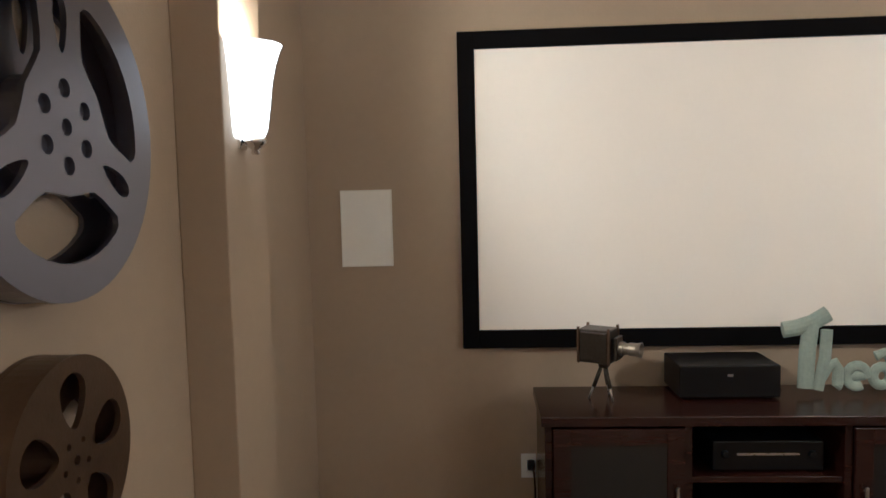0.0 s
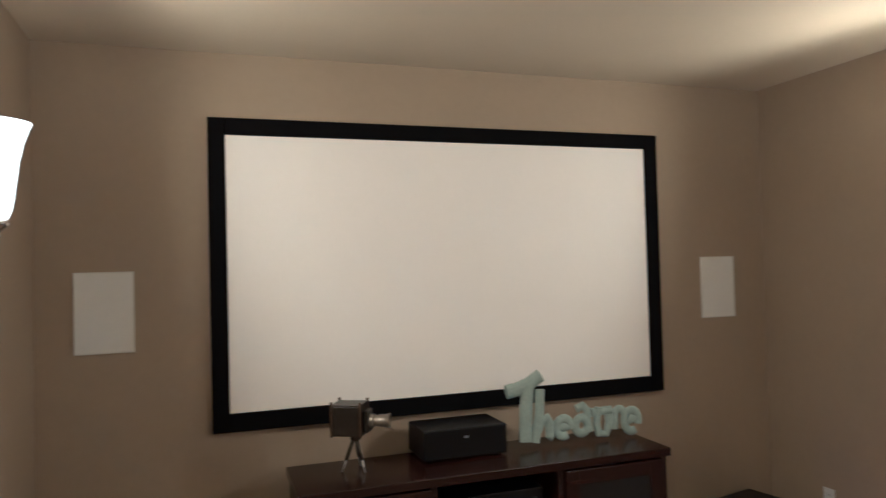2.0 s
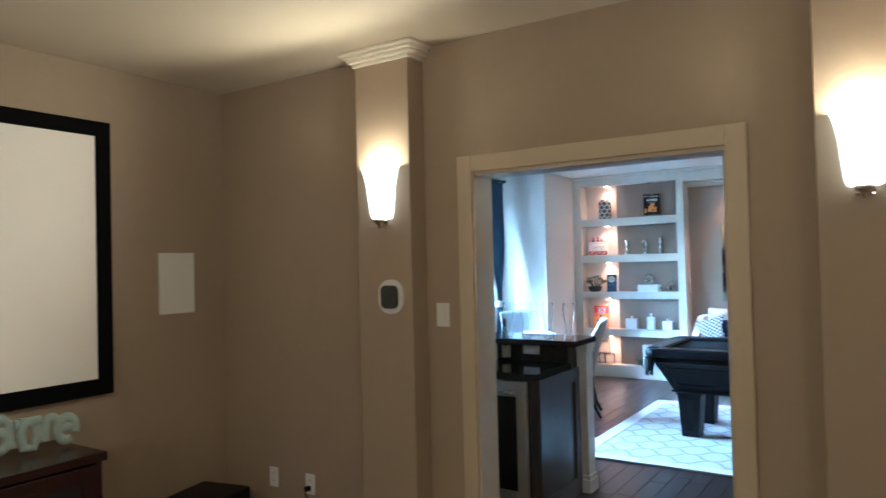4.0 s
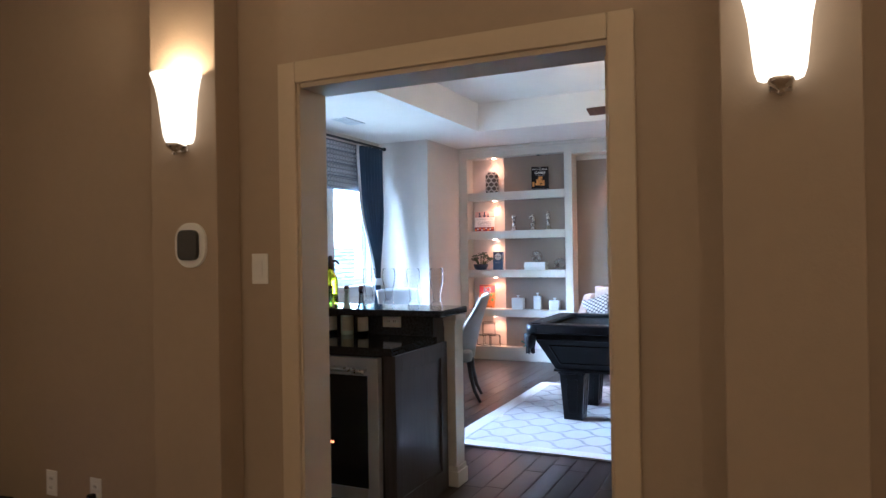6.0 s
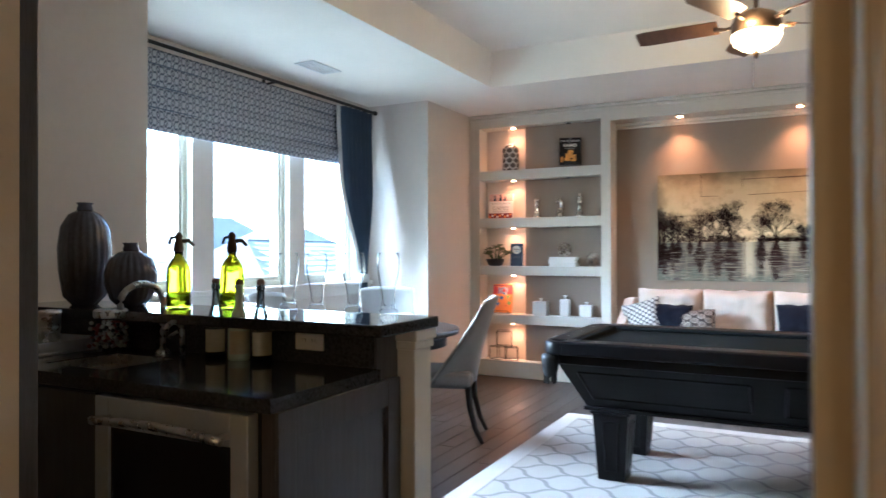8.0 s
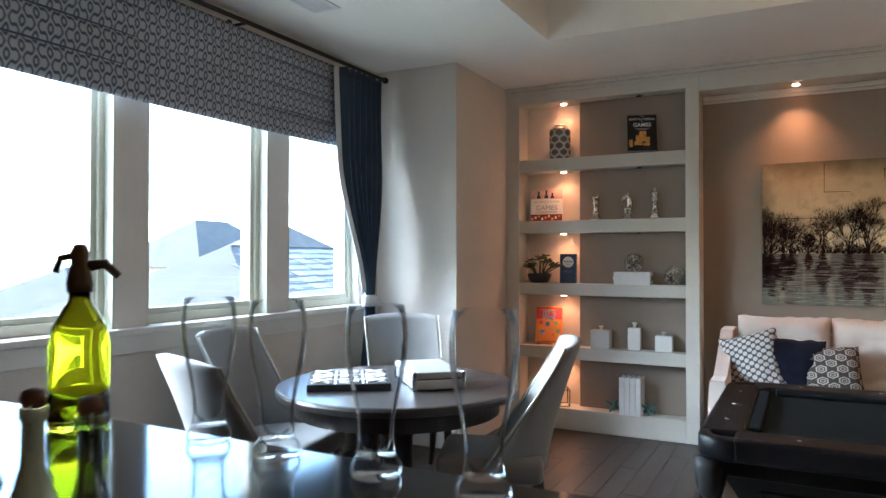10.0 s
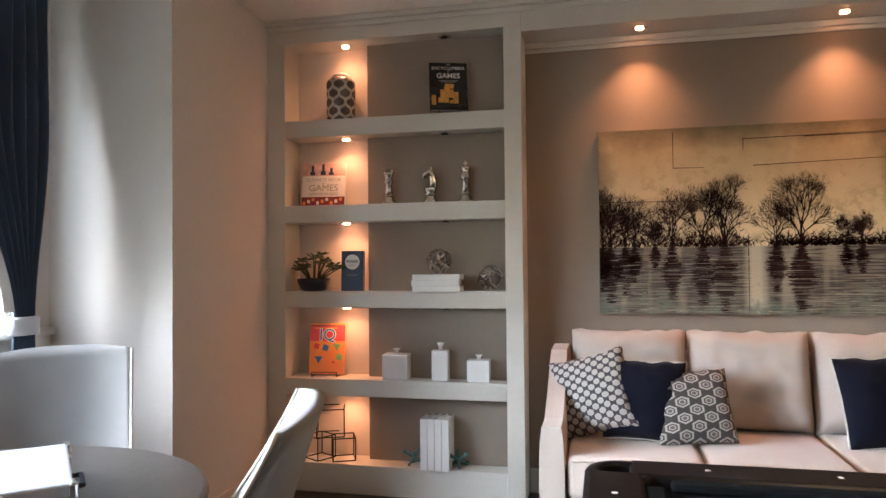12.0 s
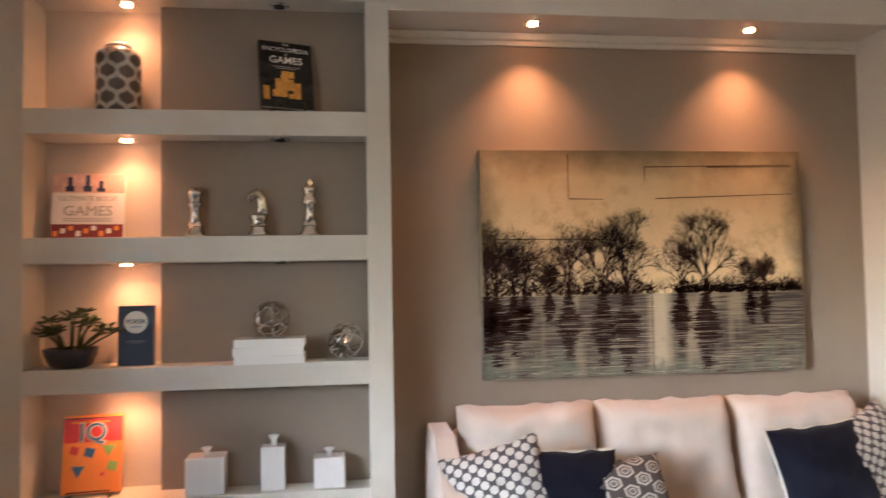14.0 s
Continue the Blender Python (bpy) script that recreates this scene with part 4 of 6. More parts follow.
for y in (-0.255, 0.24):
    part("handle_stud", box(-0.095, -0.044, y, y + 0.015, 0.785, 0.8), M_STEEL, hd)
rack = part("rack", boxes(*[(-0.03 + 0.0, 0.38, -0.24, 0.24, z, z + 0.012) for z in (0.28, 0.42, 0.56)]), M_STEEL, fr)
for digits, y in (("45", 0.028), ("54", -0.028)):
    text_mesh("temperature_digits", digits, 0.022, M_REDLED, fr, pose(-0.0375, y, 0.395, 90, 0, -90), 0.0005)

fa = thing("bar_faucet", 5.05, 2.46, 0.9105, "brushed nickel gooseneck bar faucet", "faucet")
part("base", lathe([(0.028, 0), (0.028, 0.008), (0.018, 0.02)], 20), M_STEEL, fa, smooth=False)
part("spout", tube([(0, 0, 0.01), (0, 0, 0.2)] + [(-0.08 + 0.08 * math.cos(radians(a)), 0.02 * (1 - math.cos(radians(a))), 0.2 + 0.075 * math.sin(radians(a))) for a in range(15, 196, 15)], 0.012, 12), M_STEEL, fa, smooth=True)
part("lever", tube([(0.03, 0, 0.06), (0.01, -0.03, 0.07), (0.0, -0.08, 0.09)], 0.007, 8), M_STEEL, fa, smooth=True)
fb = thing("filter_tap", 5.055, 2.36, 0.9105, "small brushed nickel filter tap", "faucet")
part("spout", tube([(0, 0, 0.0), (0, 0, 0.09)] + [(-0.04 + 0.04 * math.cos(radians(a)), 0, 0.09 + 0.04 * math.sin(radians(a))) for a in range(15, 166, 15)], 0.010, 12), M_STEEL, fb, smooth=True)
plate(5.13, 1.805, 0.992, -90, "wall_outlet", "white double outlet set in the bar splash", 0.124, 0.072)


def pint_glass(x, y):
    ob = thing("beer_glass", x, y, 1.0705, "clear tall curved beer glass, empty", "glass", group="beer glasses on the bar")
    outer = [(0.033, 0.0), (0.036, 0.006), (0.035, 0.016), (0.027, 0.028), (0.0245, 0.05), (0.0255, 0.075), (0.031, 0.105), (0.038, 0.135), (0.043, 0.165), (0.044, 0.19), (0.042, 0.215), (0.039, 0.232)]
    inner = [(r - 0.0015, z) for r, z in outer[::-1] if z > 0.03] + [(0.018, 0.036), (0.001, 0.034)]
    part("foot", lathe([(0.033, 0.0), (0.036, 0.006), (0.035, 0.016), (0.028, 0.0265)], 32), M_CLEAR, ob, "thick glass foot", smooth=True)
    part("bowl", lathe(outer[3:] + inner, 32), M_CLEAR, ob, smooth=True)
    return ob


for x, y in ((5.335, 1.606), (5.353, 1.775), (5.36, 1.955), (5.375, 2.11)):
    pint_glass(x, y)


def siphon(x, y, rz):
    ob = thing("soda_siphon", x, y, 1.0705, "yellow glass soda siphon with dark spout head", "siphon", rz, group="soda siphons")
    part("bottle", lathe([(0.046, 0), (0.05, 0.006), (0.05, 0.05), (0.047, 0.06), (0.049, 0.07), (0.049, 0.14), (0.044, 0.175), (0.028, 0.205), (0.018, 0.22), (0.018, 0.24), (0.014, 0.24), (0.014, 0.215), (0.042, 0.165), (0.045, 0.07), (0.045, 0.01), (0.001, 0.009)], 32), M_YELLOW, ob, "bright yellow glass", smooth=True)
    h = part("head", lathe([(0.02, 0.235), (0.022, 0.25), (0.018, 0.275), (0.014, 0.285), (0.016, 0.305), (0.01, 0.318), (0.002, 0.32)], 20), M_BRONZE, ob, smooth=True)
    part("spout", tube([(0.01, 0, 0.28), (0.04, 0, 0.285), (0.062, 0, 0.262)], [0.011, 0.009, 0.007], 10), M_BRONZE, h, smooth=True)
    part("lever", tube([(-0.005, 0, 0.3), (-0.03, 0, 0.295), (-0.038, 0, 0.27)], 0.006, 8), M_BRONZE, h, smooth=True)


siphon(5.25, 2.60, -35)
siphon(5.34, 2.385, -35)


def swing_bottle(x, y, material, label, k):
    ob = thing("swing_top_bottle", x, y, 0.9105, label, "bottle", -142 + 9 * k, group="swing top bottles")
    part("bottle_glass", lathe([(0.036, 0), (0.039, 0.005), (0.039, 0.11), (0.036, 0.135), (0.022, 0.175), (0.014, 0.205), (0.013, 0.255), (0.016, 0.262), (0.016, 0.275), (0.010, 0.275), (0.009, 0.2), (0.033, 0.13), (0.036, 0.01), (0.001, 0.008)], 28), material, ob, smooth=True)
    part("stopper", lathe([(0.013, 0.2755), (0.015, 0.285), (0.012, 0.295), (0.003, 0.298)], 16), M_CORK, ob, "dark red stopper", smooth=True)
    part("wire_clip", tube([(0.016, 0, 0.28), (0.023, 0, 0.262), (0.02, 0, 0.235), (0.016, 0.0, 0.225)], 0.0015, 6), M_STEEL, ob)
    lab = bmesh.new()
    g = [[lab.verts.new((0.0396 * math.cos(a), 0.0396 * math.sin(a), z)) for a in [radians(-60 + 10 * q) for q in range(13)]] for z in (0.025, 0.108)]
    for q in range(12):
        lab.faces.new((g[0][q], g[0][q + 1], g[1][q + 1], g[1][q]))
    part("paper_label", lab, M_LABEL, ob, "cream paper label")


for k, (x, y, m, s) in enumerate(((5.075, 2.205, M_BOTTLE, "pale blue"), (5.07, 2.085, M_MILKY, "cloudy green-white"), (5.075, 1.985, M_BOTTLE, "pale blue"))):
    swing_bottle(x, y, m, s + " swing top bottle with cream label", k)


def ribbed_vase(x, y, prof, label):
    ob = thing("ribbed_vase", x, y, 1.0705, label, "vase", group="ribbed vases")
    part("body", lathe(prof, 96, ribs=22, rib_depth=0.05), M_VASE, ob, smooth=True)
    top = prof[-1][1]
    part("lip", lathe([(0.030, top - 0.004), (0.034, top + 0.006), (0.028, top + 0.022), (0.036, top + 0.034), (0.030, top + 0.034), (0.02, top + 0.01)], 32), M_VASE, ob, smooth=True)


ribbed_vase(5.19, 3.13, [(0.05, 0), (0.085, 0.04), (0.102, 0.15), (0.106, 0.26), (0.095, 0.35), (0.065, 0.405), (0.032, 0.425)], "tall dark glazed ribbed vase on the bar top")
ribbed_vase(5.22, 2.86, [(0.05, 0), (0.08, 0.03), (0.102, 0.10), (0.103, 0.15), (0.085, 0.205), (0.05, 0.235), (0.03, 0.243)], "squat dark glazed ribbed vase on the bar top")

tr = thing("bar_tray", 4.87, 3.02, 0.9105, "pale rimmed tray with cocktail tools", "tray", 5)
part("tray_base", box(-0.16, 0.16, -0.22, 0.22, 0.0, 0.012, 0.003), M_CASE, tr)
part("rim", boxes((-0.16, -0.15, -0.22, 0.22, 0.012, 0.05), (0.15, 0.16, -0.22, 0.22, 0.012, 0.05), (-0.15, 0.15, -0.22, -0.21, 0.012, 0.05), (-0.15, 0.15, 0.21, 0.22, 0.012, 0.05)), M_CASE, tr)
for x, y, r, h, m, nm, lab in ((4.90, 2.94, 0.045, 0.15, M_STEEL, "cocktail_shaker", "brushed steel cocktail tumbler on the tray"), (4.83, 3.03, 0.028, 0.12, M_STEEL, "cocktail_jigger", "small steel jigger on the tray"),
                               (4.86, 3.13, 0.03, 0.22, M_BOTTLE, "tonic_bottle", "slim clear bottle with a pale cap on the tray"), (4.95, 3.08, 0.04, 0.13, M_STEEL, "ice_cup", "steel ice cup on the tray")):
    ob = thing(nm, x, y, 0.9230, lab, nm.split("_")[1])
    part("body", lathe([(r * 0.8, 0), (r * 0.85, 0.004), (r, h * 0.9), (r * 1.02, h), (r * 0.94, h), (r * 0.9, h * 0.9), (r * 0.7, 0.012)], 24), m, ob, smooth=True)
    part("band", lathe([(r * 0.93, h * 0.45), (r * 0.98, h * 0.46), (r * 0.985, h * 0.56), (r * 0.95, h * 0.57)], 24), M_WHITEPLASTIC if nm == "tonic_bottle" else m, ob)
sj = thing("sweet_jar", 5.0, 2.70, 0.9105, "square glass jar of coloured sweets with a steel lid", "jar", 12)
part("body", boxes((-0.07, 0.07, -0.07, 0.07, 0.0, 0.006), (-0.07, -0.066, -0.07, 0.07, 0.006, 0.135), (0.066, 0.07, -0.07, 0.07, 0.006, 0.135), (-0.066, 0.066, -0.07, -0.066, 0.006, 0.135), (-0.066, 0.066, 0.066, 0.07, 0.006, 0.135)), M_CLEAR, sj)
part("lid", lathe([(0.06, 0.1355), (0.064, 0.14), (0.064, 0.163), (0.058, 0.17), (0.02, 0.172)], 28), M_STEEL, sj, "brushed steel lid", smooth=False)
rs_sweets = random.Random(8)
heaps = [bmesh.new() for _ in range(4)]
for k in range(260):
    r = 0.009
    p = (rs_sweets.uniform(-0.055, 0.055), rs_sweets.uniform(-0.055, 0.055), rs_sweets.uniform(0.016, 0.118))
    bmesh.ops.create_icosphere(heaps[k % 4], subdivisions=1, radius=r, matrix=Matrix.Translation(p))
for bm, m in zip(heaps, (M_MAROON, M_GREYPRINT, M_POT, M_PIPING)):
    tagged(part("sweets", bm, m, sj, smooth=True), kind="stuff")

# ---- games room: dining set ----
tb = thing("round_table", 7.44, 3.0, 0, "round dark walnut games table on a pedestal", "table")
part("tabletop", lathe([(0.55, 0.715), (0.575, 0.722), (0.58, 0.745), (0.575, 0.757), (0.565, 0.76)], 72), M_TABLE, tb, smooth=False)
part("apron", lathe([(0.47, 0.63), (0.49, 0.635), (0.49, 0.7145), (0.47, 0.7148)], 64), M_TABLE, tb)
part("pedestal", lathe([(0.09, 0.08), (0.10, 0.12), (0.075, 0.3), (0.07, 0.5), (0.11, 0.6), (0.16, 0.6295)], 32), M_LEGWOOD, tb, smooth=True)
for k in range(4):
    a = radians(45 + 90 * k)
    part("foot", tube([(0.05 * math.cos(a), 0.05 * math.sin(a), 0.13), (0.2 * math.cos(a), 0.2 * math.sin(a), 0.08), (0.36 * math.cos(a), 0.36 * math.sin(a), 0.03)], [0.05, 0.04, 0.03], 10), M_LEGWOOD, tb, smooth=True)


def chair(x, y, fx, fy, label):
    """An upholstered scoop-back chair facing (fx, fy)."""
    ob = thing("dining_chair", x, y, 0, label, "chair", math.degrees(math.atan2(fy, fx)) - 90, group="chairs round the table")

    def back(u, v, s):
        a = 2 * u - 1
        top = 0.99 - 0.012 * a * a * a * a
        z = 0.40 + v * (top - 0.40)
        half = 0.235 + 0.012 * v - 0.01 * (1 - v)
        wrap = (0.20 * (1 - v) ** 1.6 + 0.045) * abs(a) ** 2.4
        y = -0.185 - 0.18 * v ** 1.3 + wrap
        t = 0.062 * (1 - 0.35 * v) * (1 - 0.45 * abs(a) ** 6)
        return Vector((a * half, y - (t if s == 0 else 0.0), z + (0.010 * (1 - a * a) if v == 1 and s else 0)))
    part("backrest", shell(back, 20, 16), M_CHAIR, ob, smooth=True)
    part("seat", box(-0.225, 0.225, -0.23, 0.25, 0.37, 0.485, 0.035, segments=4), M_CHAIR, ob, smooth=True)
    for sx in (-1, 1):
        part("piping", tube([back(0.0 if sx < 0 else 1.0, v / 14, 1) for v in range(15)], 0.006, 6), M_PIPING, ob, smooth=True)
        part("front_leg", tube([(sx * 0.19, 0.21, 0.372), (sx * 0.195, 0.215, 0.2), (sx * 0.195, 0.225, 0.0)], [0.024, 0.02, 0.014], 8), M_LEGWOOD, ob)
        part("rear_leg", tube([(sx * 0.185, -0.2, 0.40), (sx * 0.19, -0.215, 0.25), (sx * 0.19, -0.25, 0.1), (sx * 0.19, -0.30, 0.0)], [0.026, 0.022, 0.018, 0.014], 8), M_LEGWOOD, ob)
    return ob


chair(7.56, 2.55, -0.34, 0.94, "grey linen scoop-back chair with dark legs facing the table")
chair(8.26, 3.41, -0.77, -0.64, "grey linen scoop-back chair by the projecting wall")
chair(7.31, 3.60, 0.16, -0.98, "grey linen scoop-back chair under the window")
chair(6.74, 3.20, 0.94, -0.33, "grey linen scoop-back chair on the bar side")

bd = thing("game_board", 7.31, 3.195, 0.7605, "black and white wooden noughts and crosses board game", "board game", -55)
part("frame", boxes((-0.19, 0.19, -0.19, 0.19, 0.0, 0.032), bevel=0.003), M_BLACKM, bd)
part("grid_lines", boxes((-0.068, -0.058, -0.18, 0.18, 0.0325, 0.0345), (0.058, 0.068, -0.18, 0.18, 0.0325, 0.0345), (-0.18, 0.18, -0.068, -0.058, 0.0325, 0.034), (-0.18, 0.18, 0.058, 0.068, 0.0325, 0.034)), M_WHITEPRINT, bd)
for r, row in enumerate(("XOX", "OXO", "XOX")):
    for c, ch in enumerate(row):
        text_mesh("game_piece", ch, 0.118, M_WHITEPRINT, bd, pose((c - 1) * 0.124, (1 - r) * 0.124, 0.036), 0.004, 0.0015)
cs = thing("poker_case", 7.505, 2.87, 0.7605, "silver aluminium poker chip case, closed", "case", 43)
part("lower_shell", box(-0.2, 0.2, -0.115, 0.115, 0.004, 0.05, 0.006), M_CASE, cs)
part("lid", box(-0.2, 0.2, -0.115, 0.115, 0.053, 0.085, 0.006), M_CASE, cs)
part("seal", box(-0.197, 0.197, -0.112, 0.112, 0.0495, 0.0535), M_BLACKM, cs)
for x in (-0.12, 0.12):
    part("latch", box(x - 0.016, x + 0.016, -0.122, -0.1145, 0.035, 0.07, 0.002), M_CHROME, cs)
part("handle", tube([(-0.05, -0.117, 0.035), (-0.05, -0.142, 0.036), (0.05, -0.142, 0.036), (0.05, -0.117, 0.035)], 0.006, 8), M_BLACKM, cs)
for sx in (-1, 1):
    for sy in (-1, 1):
        part("corner_cap", box(sx * 0.2 - 0.012, sx * 0.2 + 0.004 * (sx > 0) + 0.008, sy * 0.115 - 0.01, sy * 0.115 + 0.01, 0.0, 0.088, 0.006), M_CHROME, cs)

# ---- games room: rug and pool table ----
rug = thing("area_rug", 7.33, 0.36, 0.0035, "cream area rug with a grey trellis pattern", "rug")
part("woven_field", box(-1.23, 1.23, -1.57, 1.57, 0.0, 0.010, 0.003), M_RUG, rug)
part("border", boxes((-1.24, -1.12, -1.58, 1.58, 0.0, 0.0125), (1.12, 1.24, -1.58, 1.58, 0.0, 0.0125), (-1.12, 1.12, 1.46, 1.58, 0.0, 0.0125), (-1.12, 1.12, -1.58, -1.46, 0.0, 0.0125)), fabric("rug_border", (0.52, 0.50, 0.48), 400), rug)

PX0, PX1, PY0, PY1 = -0.565, 0.565, -1.20, 1.155
pt = thing("pool_table", 7.435, 0.41, 0.0165, "black lacquered pool table with panelled legs and black cloth", "pool table")
W = 0.14
part("slate_bed", box(PX0 + W, PX1 - W, PY0 + W, PY1 - W, 0.70, 0.765), M_CLOTH, pt, "black baize playing bed")
for nm, r in (("side_rail", (PX0, PX0 + W, PY0 + 0.11, PY1 - 0.11)), ("side_rail", (PX1 - W, PX1, PY0 + 0.11, PY1 - 0.11)), ("end_rail", (PX0 + 0.11, PX1 - 0.11, PY1 - W, PY1)), ("end_rail", (PX0 + 0.11, PX1 - 0.11, PY0, PY0 + W))):
    part(nm, box(*r, 0.715, 0.792, 0.014, segments=3), M_POOL, pt)
for nm, r in (("cushion_rail", (PX0 + W, PX0 + W + 0.045, PY0 + 0.2, PY1 - 0.2)), ("cushion_rail", (PX1 - W - 0.045, PX1 - W, PY0 + 0.2, PY1 - 0.2)), ("cushion_rail", (PX0 + 0.2, PX1 - 0.2, PY1 - W - 0.045, PY1 - W)), ("cushion_rail", (PX0 + 0.2, PX1 - 0.2, PY0 + W, PY0 + W + 0.045))):
    part(nm, box(*r, 0.7655, 0.788, 0.008), M_CLOTH, pt, "black cloth cushion")


def frustum(x0, x1, y0, y1, z0, a0, a1, b0, b1, z1, bm=None):
    bm = bm or bmesh.new()
    lo = [bm.verts.new((x, y, z0)) for x, y in ((x0, y0), (x1, y0), (x1, y1), (x0, y1))]
    hi = [bm.verts.new((x, y, z1)) for x, y in ((a0, b0), (a1, b0), (a1, b1), (a0, b1))]
    bm.faces.new(lo), bm.faces.new(hi)
    for k in range(4):
        q = (k + 1) % 4
        bm.faces.new((lo[k], lo[q], hi[q], hi[k]))
    return bm


body = frustum(-0.375, 0.375, -0.98, 0.945, 0.41, -0.49, 0.49, -1.12, 1.08, 0.66)
part("cabinet", body, M_POOL, pt)
part("cabinet_top", box(-0.515, 0.515, -1.145, 1.105, 0.66, 0.7145, 0.006), M_POOL, pt)
part("cabinet_foot", box(-0.39, 0.39, -0.995, 0.96, 0.39, 0.41, 0.004), M_POOL, pt)


def sloped_frame(p, q, r, s, inset, depth):
    """A raised moulding frame on the quad p q r s."""
    bm = bmesh.new()
    p, q, r, s = (Vector(v) for v in (p, q, r, s))
    mid = (p + q + r + s) / 4
    nrm = (q - p).cross(s - p).normalized()

    def at(u, v):
        return (p * (1 - u) + q * u) * (1 - v) + (s * (1 - u) + r * u) * v
    du, dv = inset / (q - p).length, inset / (s - p).length
    ring = [at(du, dv), at(1 - du, dv), at(1 - du, 1 - dv), at(du, 1 - dv)]
    for k in range(4):
        tube([ring[k] + nrm * depth * 0.2, ring[(k + 1) % 4] + nrm * depth * 0.2], depth, 6, bm)
    return bm


for sgn in (-1, 1):
    for y0, y1 in ((-0.97, -0.02), (0.02, 0.93)):
        f = 1.135
        part("panel_moulding", sloped_frame((sgn * 0.375, y0, 0.41), (sgn * 0.375, y1, 0.41), (sgn * 0.49, y1 * f, 0.66), (sgn * 0.49, y0 * f, 0.66), 0.055, 0.009), M_POOL, pt)
    e0, e1 = (0.945, 1.08) if sgn > 0 else (-0.98, -1.12)
    part("panel_moulding", sloped_frame((-0.35, e0, 0.41), (0.35, e0, 0.41), (0.46, e1, 0.66), (-0.46, e1, 0.66), 0.06, 0.009), M_POOL, pt)
for sx in (-1, 1):
    for sy in (-1, 1):
        cx, cy = sx * 0.29, sy * 0.81
        leg = part("leg", frustum(cx - 0.075, cx + 0.075, cy - 0.075, cy + 0.075, 0.0, cx - 0.10, cx + 0.10, cy - 0.10, cy + 0.10, 0.375), M_POOL, pt)
        part("leg_collar", box(cx - 0.112, cx + 0.112, cy - 0.112, cy + 0.112, 0.3755, 0.3895, 0.004), M_POOL, leg)
        for fx in (-1, 1):
            part("leg_panel", sloped_frame((cx + fx * 0.075, cy - 0.065, 0.02), (cx + fx * 0.075, cy + 0.065, 0.02), (cx + fx * 0.099, cy + 0.085, 0.36), (cx + fx * 0.099, cy - 0.085, 0.36), 0.03, 0.005), M_POOL, leg)
            part("leg_panel", sloped_frame((cx - 0.065, cy + fx * 0.075, 0.02), (cx + 0.065, cy + fx * 0.075, 0.02), (cx + 0.085, cy + fx * 0.099, 0.36), (cx - 0.085, cy + fx * 0.099, 0.36), 0.03, 0.005), M_POOL, leg)
        px, py = sx * (PX1 - 0.092), (PY1 - 0.092 if sy > 0 else PY0 + 0.092)
        part("pocket_iron", lathe([(0.085, 0.715), (0.092, 0.73), (0.092, 0.78), (0.085, 0.788), (0.06, 0.790), (0.055, 0.78), (0.055, 0.73), (0.06, 0.716)], 28, m=Matrix.Translation((px, py, 0))), M_BLACK, pt, "rounded black pocket casting", smooth=True)
        net = part("pocket_shield", lathe([(0.018, 0.585), (0.036, 0.60), (0.045, 0.64), (0.05, 0.69), (0.045, 0.714)], 16, m=Matrix.Translation((px + sx * 0.05, py + sy * 0.05, 0))), M_BLACKM, pt, "black leather pocket", smooth=True)
        part("fringe", boxes(*[(px + sx * 0.05 + 0.03 * math.cos(t) - 0.006, px + sx * 0.05 + 0.03 * math.cos(t) + 0.006, py + sy * 0.05 + 0.03 * math.sin(t) - 0.006, py + sy * 0.05 + 0.03 * math.sin(t) + 0.006, 0.55, 0.61) for t in (0, 1.05, 2.1, 3.14, 4.2, 5.25)]), M_BLACKM, net)
for k in range(1, 8):
    if k != 4:
        for sx in (-1, 1):
            part("sight", lathe([(0.007, 0.7915), (0.007, 0.7928)], 8, m=Matrix.Translation((sx * (PX1 - 0.07), PY0 + (PY1 - PY0) * k / 8, 0))), M_CERAMIC, pt, "pearl sight dot")
for k in range(1, 4):
    for sy in (PY0 + 0.07, PY1 - 0.07):
        part("sight", lathe([(0.007, 0.7915), (0.007, 0.7928)], 8, m=Matrix.Translation((PX0 + (PX1 - PX0) * k / 4, sy, 0))), M_CERAMIC, pt, "pearl sight dot")

# ---- games room: sofa ----
so = thing("sofa", 9.66, 0.80, 0, "cream linen three-seat sofa with sloping arms", "sofa", -90)

S = 0.94


def sofa_arm(sx):
    def f(u, v, s):
        y = -0.46 + 0.92 * u
        lo, top = 0.06, 0.60 + 0.26 * max(0.0, min(1.0, (u - 0.18) / 0.5)) ** 1.2
        z = lo + v * (top - lo)
        x = sx * (S + (0.055 if s else -0.055) * (1 - 0.25 * v ** 8))
        return Vector((x, y, z))
    return shell(f, 16, 12)


